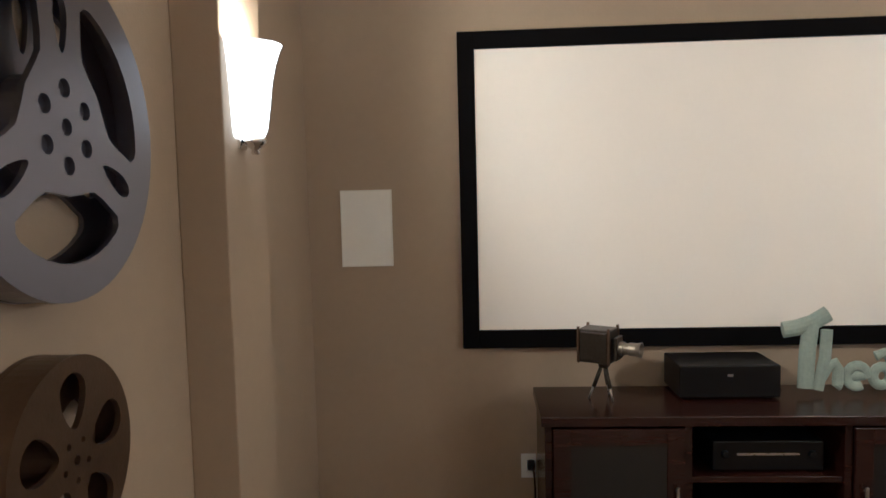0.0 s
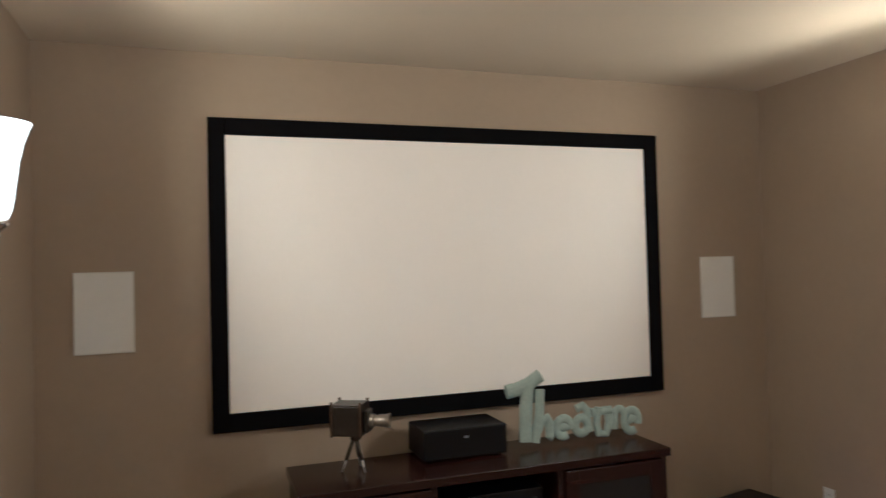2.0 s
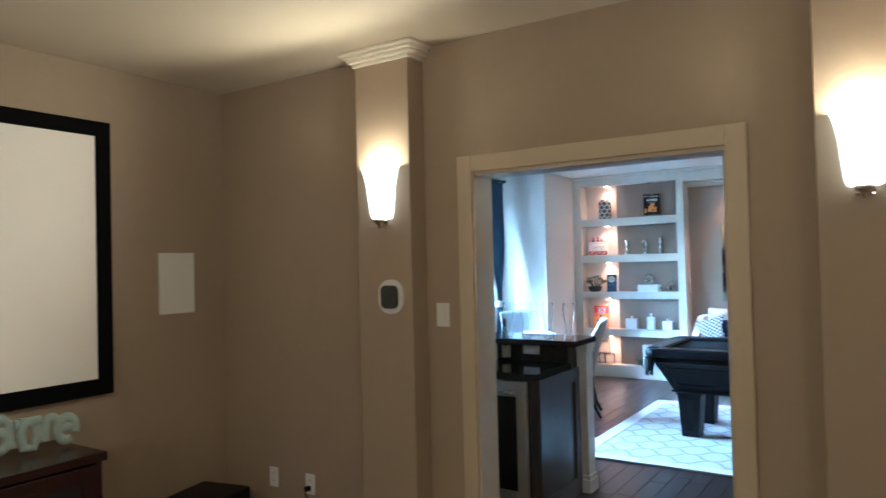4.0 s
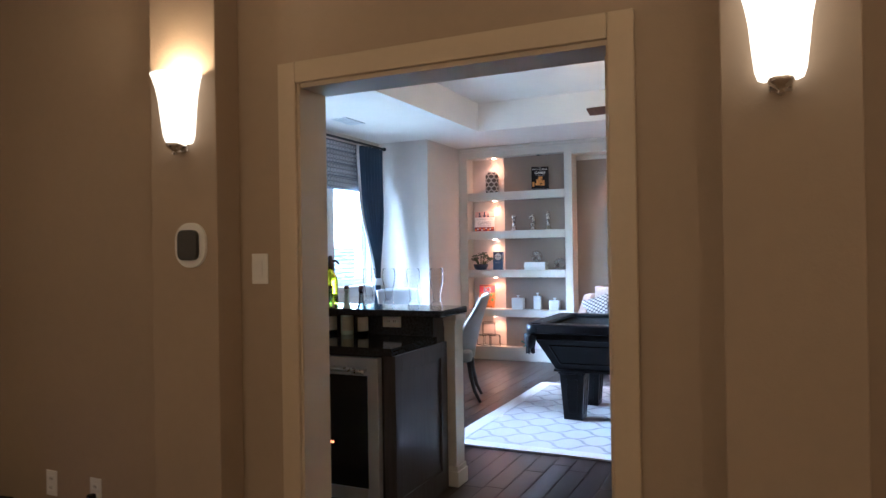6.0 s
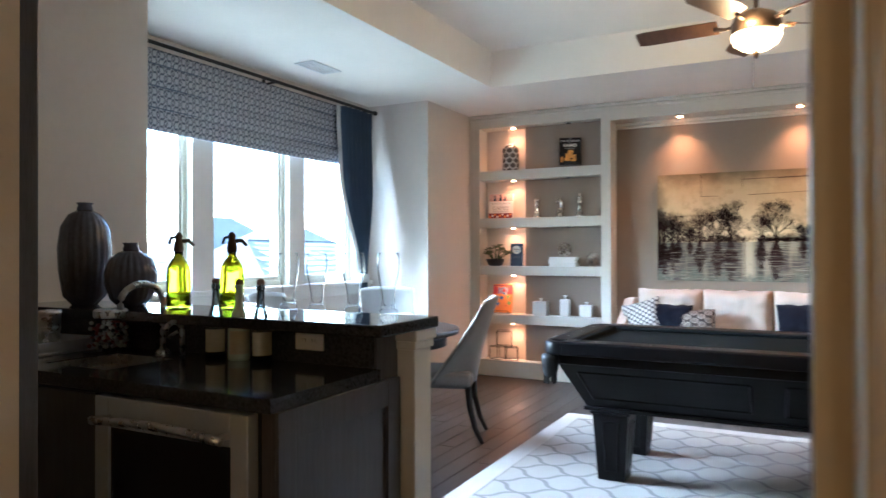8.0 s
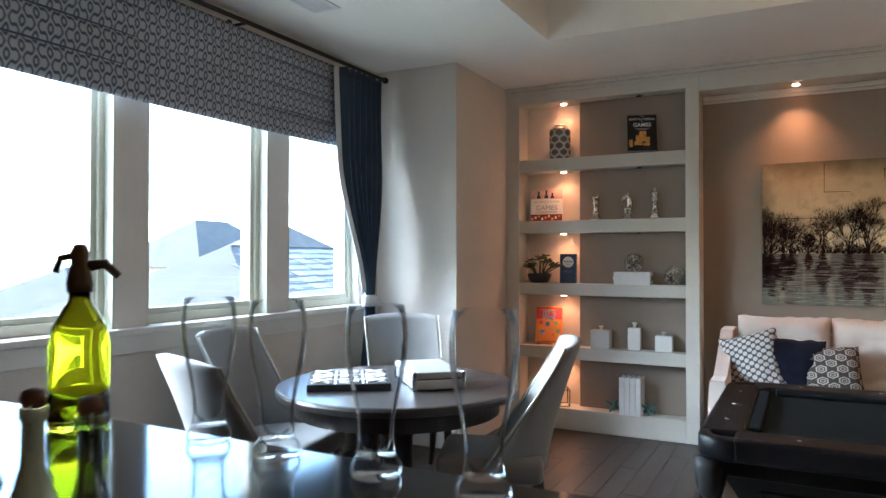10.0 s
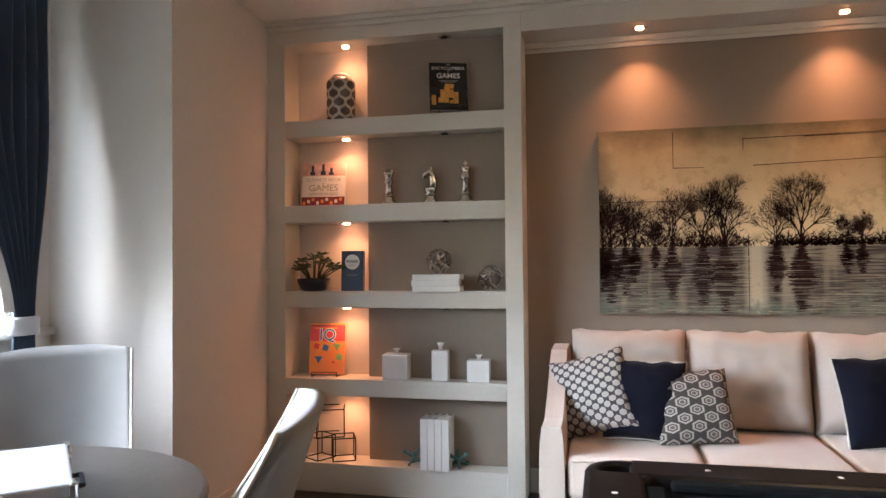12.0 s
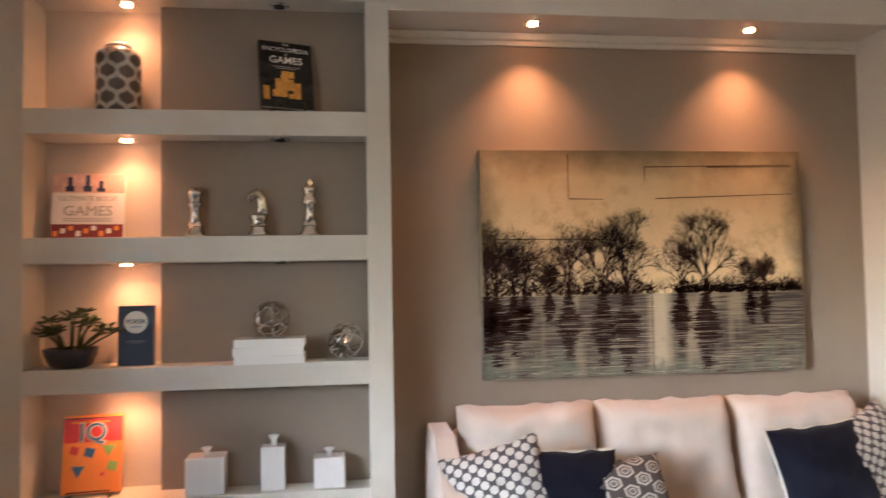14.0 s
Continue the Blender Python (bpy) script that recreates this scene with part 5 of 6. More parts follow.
part("base", box(-S + 0.05, S - 0.05, -0.42, 0.46, 0.07, 0.28, 0.012), M_SOFA, so, smooth=False)
part("back_frame", box(-S + 0.06, S - 0.06, 0.30, 0.46, 0.281, 0.84, 0.03, segments=4), M_SOFA, so, smooth=True)
for sx in (-1, 1):
    part("arm", sofa_arm(sx), M_SOFA, so, smooth=False)
for k in range(3):
    w = (2 * S - 0.12) / 3
    x0 = -S + 0.06 + k * w
    sb = box(x0 + 0.004, x0 + w - 0.004, -0.455, 0.30, 0.282, 0.475, 0.035, segments=4)
    part("seat_cushion", sb, M_SOFA, so, smooth=True)
    part("seat_piping", tube([(x0 + 0.03, -0.452, 0.455), (x0 + w - 0.03, -0.452, 0.455)], 0.005, 6), M_SOFA, so)
    bc = cushion(w - 0.004, 0.50, 0.22, seed=3 + k * 5, pinch=0.02, wrinkle=0.022, boxy=6.0)
    bmesh.ops.transform(bc, matrix=Matrix.Translation((x0 + w / 2, 0.20, 0.465)) @ pose(0, 0, 0, -12), verts=bc.verts)
    part("back_cushion", bc, M_SOFA, so, smooth=True)
for sx in (-1, 1):
    for sy in (-1, 1):
        part("foot", lathe([(0.02, 0), (0.028, 0.07)], 12, m=Matrix.Translation((sx * (S - 0.1), sy * 0.37, 0))), M_LEGWOOD, so)


def throw_pillow(name, x, y, z, size, material, label, rx, ry, rz, seed, piping=False):
    ob = thing(name, x, y, z, label, "pillow", group="throw pillows on the sofa")
    ob.matrix_basis = pose(x, y, z, rx, ry, rz)
    part("cover", cushion(size, size, 0.15, seed, 0.05, 0.012, 3.0), material, ob, smooth=True)
    if piping:
        pts = []
        for k in range(41):
            t = 4 * k / 40
            e, q = int(t) % 4, t - int(t)
            a, b = ((-1 + 2 * q, -1), (1, -1 + 2 * q), (1 - 2 * q, 1), (-1, 1 - 2 * q))[e]
            pts.append((a * size / 2 * (1 - 0.05 * (1 - b * b)), 0, size / 2 + b * size / 2 * (1 - 0.05 * (1 - a * a))))
        part("piping", tube(pts, 0.006, 6, up=(0, 1, 0)), M_PIPING, ob, "pale contrast piping", smooth=True)


throw_pillow("throw_pillow", 9.53, 1.535, 0.50, 0.39, M_PILLOW1, "cream pillow with a dark interlaced line print", -20, -17, -104, 11)
throw_pillow("throw_pillow", 9.53, 1.335, 0.477, 0.38, M_NAVYV, "navy velvet pillow with pale piping", -16, 2, -92, 23, True)
throw_pillow("throw_pillow", 9.50, 1.09, 0.477, 0.35, M_PILLOW2, "brown and cream hexagon patterned pillow", -24, -4, -84, 31)
throw_pillow("throw_pillow", 9.58, 0.24, 0.477, 0.42, M_NAVYV, "navy velvet pillow with pale piping", -22, -2, -84, 43, True)
throw_pillow("throw_pillow", 9.66, -0.06, 0.477, 0.44, M_PILLOW1, "cream pillow with a dark interlaced line print", -20, -14, -70, 57)

# ---- the painting ----
PW, PH, PZ = 1.525, 1.02, 1.03
pa = thing("canvas_painting", 10.1595, 0.767, PZ, "wide sepia canvas painting of bare trees mirrored in water", "painting", -90)


def canvas_material():
    g = Graph("painted_canvas")
    x, y, z = g.split(g.coords())
    p = g.coords()
    stain = g.noise(g.stretch(p, 1, 1, 1), 3.2, 6, 0.62)
    blot = g.noise(p, 14, 5, 0.6)
    sky_c = g.mix(g.ramp(g.math("ADD", z, g.math("MULTIPLY", stain, 0.5)), 0.70, 1.30), (0.80, 0.63, 0.38), (0.34, 0.25, 0.13))
    sky_c = g.mix(g.ramp(blot, 0.52, 0.78), sky_c, (0.40, 0.29, 0.15))
    edge = g.math("MAXIMUM", g.math("ABSOLUTE", g.math("MULTIPLY", x, 1.0 / (PW / 2))), g.math("MULTIPLY", z, 1.0 / PH))
    sky_c = g.mix(g.ramp(g.math("ADD", edge, g.math("MULTIPLY", stain, 0.25)), 1.0, 1.16), sky_c, (0.09, 0.075, 0.04))
    streak = g.noise(g.stretch(p, 2.0, 1, 85.0), 2.0, 4, 0.6)
    patch = g.noise(g.stretch(p, 3.4, 1, 0.6), 2.2, 3)
    water = g.mix(g.ramp(streak, 0.46, 0.68), (0.055, 0.043, 0.040), (0.36, 0.31, 0.22))
    water = g.mix(g.math("MULTIPLY", g.ramp(patch, 0.54, 0.68), 0.6), water, (0.42, 0.36, 0.26))
    column = g.math("SUBTRACT", 1.0, g.ramp(g.math("ABSOLUTE", g.math("SUBTRACT", g.math("ADD", x, g.math("MULTIPLY", streak, 0.05)), 0.08)), 0.02, 0.07))
    water = g.mix(g.math("MULTIPLY", column, 0.85), water, (0.58, 0.50, 0.36))
    water = g.mix(g.ramp(g.math("SUBTRACT", blot, g.math("MULTIPLY", z, 1.2)), 0.35, 0.62), water, (0.16, 0.18, 0.14))
    g.set(Base_Color=g.mix(g.ramp(z, 0.362, 0.372), water, sky_c), Roughness=0.45)
    g.bump(g.noise(p, 500, 2), 0.2, 0.002)
    return g.m


M_INK = surface("plum_black_paint", (0.014, 0.008, 0.010), 0.8, var=0.4, scale=20, bump=0, Specular_IOR_Level=0.1)
M_INK2 = surface("umber_paint", (0.035, 0.016, 0.015), 0.8, var=0.4, scale=20, bump=0, Specular_IOR_Level=0.1)
part("canvas", box(-PW / 2, PW / 2, -0.038, 0.0, 0, PH, 0.002), canvas_material(), pa)
rng = random.Random(5)
HZ = 0.37


def stroke(bm, x, z, x2, z2, w, w2, y):
    d = Vector((x2 - x, z2 - z))
    n = Vector((-d.y, d.x)).normalized() if d.length > 1e-6 else Vector((1, 0))
    lim = PW / 2 - 0.004
    c = [(x + n.x * w, z + n.y * w), (x - n.x * w, z - n.y * w), (x2 - n.x * w2, z2 - n.y * w2), (x2 + n.x * w2, z2 + n.y * w2)]
    bm.faces.new([bm.verts.new((max(-lim, min(lim, a)), y, min(b, PH - 0.01))) for a, b in c])


def painted_tree(x, h, spread, lean=0.0, base=HZ, levels=6):
    bm = bmesh.new()

    def grow(px, pz, a, ln, w, lev):
        qx, qz = px + ln * math.cos(a), pz + ln * math.sin(a)
        stroke(bm, px, pz, qx, qz, w, w * 0.7, -0.0385 - 0.0001 * lev)
        if lev == 0:
            return
        for _ in range(3):
            grow(qx, qz, a + rng.uniform(-spread, spread), ln * rng.uniform(0.62, 0.86), w * 0.62, lev - 1)
    for tilt, k in ((0.0, 1.0), (0.28, 0.8), (-0.3, 0.75)):
        grow(x + tilt * 0.02, base, math.pi / 2 + lean + tilt, h * 0.25 * k, h * 0.017 * k, levels - (k < 1))
    for _ in range(420):
        a, r = rng.uniform(0, 6.28), rng.random() ** 0.6
        cx, cz = x + 0.30 * h * r * math.cos(a), base + h * 0.60 + 0.36 * h * r * math.sin(a)
        if noise.noise(Vector((cx * 14, cz * 14, h))) < -0.05 * (1 + r):
            continue
        b = math.atan2(cz - base - 0.1 * h, cx - x) + rng.uniform(-0.7, 0.7)
        l = rng.uniform(0.012, 0.035)
        stroke(bm, cx, cz, cx + l * math.cos(b), cz + l * math.sin(b), rng.uniform(0.0006, 0.0013), 0.0004, -0.0391)
    return bm


TREES = ((-0.70, 0.31, 0.6), (-0.74, 0.25, 0.7), (-0.62, 0.27, 0.7), (-0.57, 0.20, 0.8), (-0.37, 0.29, 0.45), (-0.21, 0.32, 0.5), (-0.10, 0.36, 0.6), (0.16, 0.25, 0.7), (0.28, 0.35, 0.62), (0.50, 0.15, 0.8), (0.57, 0.15, 0.8), (-0.46, 0.12, 0.9))
for k, (x, h, sp) in enumerate(TREES):
    part("painted_tree", painted_tree(x, h * 1.12, sp), M_INK2 if k % 3 == 1 else M_INK, pa)
scrub, mirror_marks = bmesh.new(), bmesh.new()
for _ in range(2200):
    x = rng.uniform(-PW / 2 + 0.01, PW / 2 - 0.01)
    if 0.02 < x < 0.13 and rng.random() < 0.9:
        continue
    h = rng.uniform(0.0, 0.13) * rng.random() * (1.6 if x < -0.4 else 1.0 if x < 0 else 0.5)
    z = HZ - 0.005 + h
    a = rng.uniform(0.3, 2.8)
    l = rng.uniform(0.015, 0.045)
    stroke(scrub, x, z, x + l * math.cos(a), z + l * math.sin(a), rng.uniform(0.001, 0.004), 0.0006, -0.0392)
part("painted_scrub", scrub, M_INK2, pa)
for x, h, sp in TREES:
    for k in range(190):
        v = k / 190
        z = HZ - 0.003 - v * min(h * 1.0, 0.36)
        if z < 0.01 or rng.random() < 0.04 + 0.42 * v:
            continue
        half = h * (0.07 + 0.15 * math.sin(math.pi * min(1, v * 1.1)) ** 2) * rng.uniform(0.55, 1.1)
        c = x + rng.uniform(-0.012, 0.012)
        stroke(mirror_marks, c - half, z, c + half, z, 0.0013, 0.0010, -0.0390)
part("painted_reflection", mirror_marks, M_INK2, pa)
M_GLINT = surface("pale_water_paint", (0.50, 0.45, 0.36), 0.8, var=0.3, scale=20, bump=0, Specular_IOR_Level=0.1)
glint = bmesh.new()
for k in range(150):
    z = 0.012 + 0.30 * rng.random() ** 1.4
    x = rng.uniform(-PW / 2 + 0.02, PW / 2 - 0.1)
    l = rng.uniform(0.03, 0.12)
    stroke(glint, x, z, x + l, z, 0.0006, 0.0004, -0.0393)
tagged(part("painted_glint", glint, M_GLINT, pa), kind="stuff")
lines = bmesh.new()
for x0, z0, x1, z1 in ((-0.36, 1.0, -0.36, 0.80), (-0.36, 0.80, -0.2, 0.797), (0.0, 0.945, 0.0, 0.88), (0.0, 0.945, 0.72, 0.955), (0.05, 0.80, 0.72, 0.82), (-0.72, 0.62, -0.1, 0.615), (0.02, 0.36, 0.02, 0.02), (0.3, 0.945, 0.72, 0.948)):
    stroke(lines, x0, z0, x1, z1, 0.0022, 0.0014, -0.0386)
part("scored_line", lines, M_INK2, pa)

# ---- what stands on the shelves ----
Z1, Z2, Z3, Z4, Z5 = 2.1652, 1.6642, 1.1602, 0.6552, 0.1682


def shelf_thing(name, x, y, z, label, category, rz=-90.0, group=""):
    return thing(name, x, y, z, label, category, rz, group)


def book(name, x, y, z, w, h, t, cover, label, rz=-90.0, tilt=10.0):
    """An upright book leaning back, front cover towards -y of its own frame."""
    ob = shelf_thing(name, x, y, z, label, "book", rz)
    ob.matrix_basis = pose(x, y, z, -tilt, 0, rz)
    part("pages", box(-w / 2 + 0.003, w / 2 - 0.004, -t / 2 + 0.003, t / 2 - 0.003, 0.004, h - 0.004), M_PAPER, ob)
    part("cover", boxes((-w / 2, w / 2, -t / 2, -t / 2 + 0.003, 0, h), (-w / 2, w / 2, t / 2 - 0.003, t / 2, 0, h), (-w / 2, -w / 2 + 0.003, -t / 2 + 0.003, t / 2 - 0.003, 0, h)), cover, ob)
    return ob


def patch(parent, name, w0, w1, z0, z1, t, material, lift=0.0008):
    part(name, box(w0, w1, -t / 2 - lift, -t / 2 - 0.0001, z0, z1), material, parent)


def words(parent, body, size, material, x, z, t, bold=0.0, lift=0.0012):
    text_mesh("lettering", body, size, material, parent, pose(x, -t / 2 - lift, z, 90, 0, 0), 0.0003, bold)


def easel(x, y, z, rz, w):
    ob = shelf_thing("book_stand", x, y, z, "small black wire book stand", "book stand", rz, "book stands")
    bm = bmesh.new()
    for sx in (-1, 1):
        tube([(sx * w / 2, -0.055, 0.03), (sx * w / 2, -0.055, 0.004), (sx * w / 2, 0.03, 0.004), (sx * w / 2, 0.055, 0.16)], 0.003, 6, bm)
    tube([(-w / 2, -0.055, 0.03), (w / 2, -0.055, 0.03)], 0.003, 6, bm)
    tube([(-w / 2, 0.055, 0.16), (w / 2, 0.055, 0.16)], 0.003, 6, bm)
    part("wire", bm, M_WIRE, ob)


jar = shelf_thing("patterned_jar", 10.02, 3.02, Z1, "grey and cream ogee patterned ceramic jar", "jar")
part("body", lathe([(0.078, 0), (0.084, 0.004), (0.086, 0.22), (0.083, 0.24), (0.06, 0.262), (0.05, 0.266)], 40), M_JAR, jar, smooth=True)
part("lid", lathe([(0.05, 0.2665), (0.052, 0.27), (0.045, 0.285), (0.02, 0.29)], 32), M_CERAMIC, jar, "pale domed lid", smooth=True)

b1 = book("encyclopedia_book", 9.945, 2.345, Z1 + 0.012, 0.215, 0.29, 0.03, M_BLACKPRINT, "black hardback book titled Encyclopedia of Games", -72, 12)
words(b1, "THE", 0.014, M_WHITEPRINT, 0, 0.278, 0.03)
words(b1, "ENCYCLOPEDIA", 0.026, M_WHITEPRINT, 0, 0.255, 0.03)
words(b1, "of", 0.014, M_WHITEPRINT, 0, 0.235, 0.03)
words(b1, "GAMES", 0.043, M_WHITEPRINT, 0, 0.208, 0.03, 0.0006)
patch(b1, "caption_line", -0.055, 0.055, 0.178, 0.181, 0.03, M_GREYPRINT)
patch(b1, "caption_line", -0.04, 0.04, 0.170, 0.173, 0.03, M_GREYPRINT)
for k, (x, z, w, h) in enumerate(((-0.01, 0.10, 0.075, 0.05), (0.005, 0.145, 0.05, 0.03), (0.04, 0.085, 0.03, 0.05), (-0.03, 0.06, 0.06, 0.03), (-0.085, 0.06, 0.025, 0.06), (0.03, 0.05, 0.05, 0.02), (-0.01, 0.125, 0.03, 0.03))):
    patch(b1, "picture_block", x - w / 2, x + w / 2, z - h / 2, z + h / 2, 0.03, M_GOLDPRINT, 0.0006 + 0.0002 * k)
easel(9.945, 2.345, Z1, -72, 0.12)

b2 = book("games_book", 10.03, 3.14, Z2 + 0.002, 0.265, 0.265, 0.03, M_WHITEPRINT, "white and red hardback book titled Book of Games", -84, 9)
patch(b2, "red_band", -0.132, 0.132, 0.0, 0.055, 0.03, M_MAROON, 0.0006)
patch(b2, "picture_band", -0.132, 0.132, 0.185, 0.264, 0.03, surface("pink_print", (0.62, 0.40, 0.34), 0.4, var=0.3, scale=25, fine=70, bump=0), 0.0005)
for k, (x, h) in enumerate(((-0.07, 0.06), (-0.005, 0.068), (0.045, 0.045))):
    patch(b2, "chess_shape", x - 0.008, x + 0.008, 0.19, 0.19 + h, 0.03, M_NAVYPRINT, 0.0009)
    patch(b2, "chess_shape", x - 0.016, x + 0.016, 0.19, 0.19 + h * 0.35, 0.03, M_NAVYPRINT, 0.0011)
for k in range(9):
    patch(b2, "picture_block", -0.125 + 0.028 * k, -0.108 + 0.028 * k, 0.006 + 0.012 * (k % 3), 0.028 + 0.01 * (k % 3), 0.03, M_WHITEPRINT if k % 2 else M_ORANGE, 0.0009)
words(b2, "ULTIMATE BOOK", 0.028, M_GREYPRINT, 0, 0.160, 0.03)
words(b2, "OF", 0.014, M_GREYPRINT, 0, 0.138, 0.03)
words(b2, "GAMES", 0.058, M_GREYPRINT, 0.0, 0.108, 0.03)
patch(b2, "caption_line", -0.09, 0.09, 0.076, 0.079, 0.03, M_GREYPRINT)
patch(b2, "caption_line", -0.09, 0.09, 0.067, 0.070, 0.03, M_GREYPRINT)


def chess_piece(y, prof, label, crown):
    ob = shelf_thing("chess_piece", 10.0, y, Z2, label, "ornament", -70, "silver chess pieces")
    prof = [(r * 1.35, z) for r, z in prof]
    part("base", lathe([(0.040, 0), (0.042, 0.008), (0.038, 0.022), (0.030, 0.03), (0.033, 0.036), (0.026, 0.045)], 28), M_SILVER, ob, smooth=True)
    part("body", lathe(prof, 28), M_SILVER, ob, smooth=True)
    if crown == "king":
        part("finial", boxes((-0.006, 0.006, -0.005, 0.005, 0.205, 0.236), (-0.013, 0.013, -0.005, 0.005, 0.216, 0.226), bevel=0.002), M_SILVER, ob)
    elif crown == "rook":
        part("battlement", boxes(*[(0.017 * math.cos(t) - 0.005, 0.017 * math.cos(t) + 0.005, 0.017 * math.sin(t) - 0.005, 0.017 * math.sin(t) + 0.005, 0.185, 0.203) for t in [k * math.pi / 3 for k in range(6)]], bevel=0.001), M_SILVER, ob)
    elif crown == "knight":
        part("horse_head", tube([(0.012, 0, 0.085), (0.018, 0, 0.12), (0.012, 0, 0.155), (-0.008, 0, 0.18), (-0.03, 0, 0.165), (-0.042, 0, 0.145)], [0.026, 0.024, 0.022, 0.02, 0.016, 0.011], 12, flat=0.75, up=(0, 1, 0)), M_SILVER, ob, smooth=True)
        part("ear", tube([(0.0, 0, 0.185), (0.006, 0, 0.21)], [0.009, 0.002], 8), M_SILVER, ob)


chess_piece(2.72, [(0.022, 0.045), (0.016, 0.08), (0.015, 0.12), (0.024, 0.13), (0.02, 0.137), (0.017, 0.15), (0.022, 0.17), (0.026, 0.185), (0.02, 0.1855)], "polished silver chess rook ornament", "rook")
chess_piece(2.47, [(0.028, 0.045), (0.022, 0.06), (0.026, 0.07), (0.03, 0.085), (0.02, 0.09)], "polished silver chess knight ornament", "knight")
chess_piece(2.265, [(0.022, 0.045), (0.015, 0.09), (0.014, 0.13), (0.026, 0.14), (0.02, 0.147), (0.024, 0.155), (0.016, 0.165), (0.02, 0.185), (0.023, 0.2), (0.01, 0.208)], "polished silver chess king ornament", "king")

pl = shelf_thing("succulent_plant", 10.0, 3.19, Z3, "trailing dark green succulent in a low dark bowl", "plant", -90)
part("pot", lathe([(0.055, 0), (0.075, 0.008), (0.095, 0.05), (0.1, 0.075), (0.09, 0.075), (0.085, 0.055), (0.04, 0.05)], 32), M_POT, pl, "dark blue glazed bowl", smooth=True)
part("soil", lathe([(0.086, 0.055), (0.087, 0.062), (0.03, 0.066)], 24), M_CORK, pl)
lr = random.Random(9)
leaf_me = None
for k in range(16):
    a = lr.uniform(0, 2 * math.pi)
    reach, rise = lr.uniform(0.05, 0.16), lr.uniform(0.06, 0.155)
    tip = Vector((reach * math.cos(a) * 1.15, reach * math.sin(a) * 0.62, 0.06 + rise))
    st = tube([(0.03 * math.cos(a), 0.02 * math.sin(a), 0.055), tuple(tip * 0.6 + Vector((0, 0, 0.02))), tuple(tip)], [0.005, 0.004, 0.003], 6)
    stem = part("stem", st, M_LEAF, pl, smooth=True)
    lf = bmesh.new()
    for q in range(10):
        b = 2 * math.pi * q / 10 + lr.uniform(-0.2, 0.2)
        up = lr.uniform(-0.25, 0.75)
        l = lr.uniform(0.03, 0.05)
        d = Vector((math.cos(b), math.sin(b), up)).normalized()
        p = tip + d * 0.004
        tube([p, p + d * l * 0.5, p + d * l * 0.85, p + d * l], [0.003, 0.012, 0.010, 0.001], 6, lf, 0.35)
    part("leaf_rosette", lf, M_LEAF, stem, smooth=True)

b3 = book("poker_book", 10.0, 2.945, Z3, 0.132, 0.235, 0.035, M_NAVYPRINT, "navy blue book with a round white Poker label", -86, 3)
part("round_label", lathe([(0.044, 0.0), (0.044, 0.001)], 32, m=Matrix.Translation((0, -0.0176, 0.170)) @ pose(0, 0, 0, 90)), M_WHITEPRINT, b3)
words(b3, "POKER", 0.023, M_NAVYPRINT, 0, 0.172, 0.035, 0.0004, 0.002)
patch(b3, "caption_line", -0.02, 0.02, 0.150, 0.153, 0.035, M_BLUEPRINT, 0.0022)
patch(b3, "caption_line", -0.035, 0.035, 0.095, 0.0965, 0.035, M_GREYPRINT)
patch(b3, "caption_line", -0.03, 0.03, 0.088, 0.0892, 0.035, M_GREYPRINT)

for k in range(3):
    ob = shelf_thing("stacked_book", 9.985, 2.42 + 0.010 * (k % 2), Z3 + 0.0325 * k, "white hardback book lying in a stack", "book", -89 + 4 * (k % 2), "stacked white books")
    part("pages", box(-0.128, 0.132, -0.085, 0.085, 0.003, 0.029), M_PAPER, ob)
    part("cover", boxes((-0.135, 0.135, -0.09, 0.09, 0.0, 0.003), (-0.135, 0.135, -0.09, 0.09, 0.029, 0.032), (-0.135, 0.135, -0.09, -0.087, 0.003, 0.029)), M_CERAMIC, ob)


def wire_ball(x, y, z, r, seed):
    ob = shelf_thing("wire_sphere", x, y, z, "silver metal sphere of crossing flat bands", "ornament", 0, "silver wire spheres")
    q = random.Random(seed)
    for k in range(9):
        m = Matrix.Translation((0, 0, r)) @ Euler((q.uniform(0, 3.1), q.uniform(0, 3.1), 0)).to_matrix().to_4x4()
        off = q.uniform(-0.45, 0.45) * r
        rr = math.sqrt(r * r - off * off) - 0.002
        bm = bmesh.new()
        lo = [[bm.verts.new(m @ Vector(((rr + a) * math.cos(2 * math.pi * i / 36), (rr + a) * math.sin(2 * math.pi * i / 36), off + b))) for i in range(36)] for a, b in ((0, -0.004), (0, 0.004), (-0.0015, 0.004), (-0.0015, -0.004))]
        for e in range(4):
            for i in range(36):
                bm.faces.new((lo[e][i], lo[e][(i + 1) % 36], lo[(e + 1) % 4][(i + 1) % 36], lo[(e + 1) % 4][i]))
        part("band", bm, M_SILVER, ob)


wire_ball(9.985, 2.42, Z3 + 0.097, 0.074, 3)
wire_ball(9.985, 2.125, Z3, 0.074, 8)

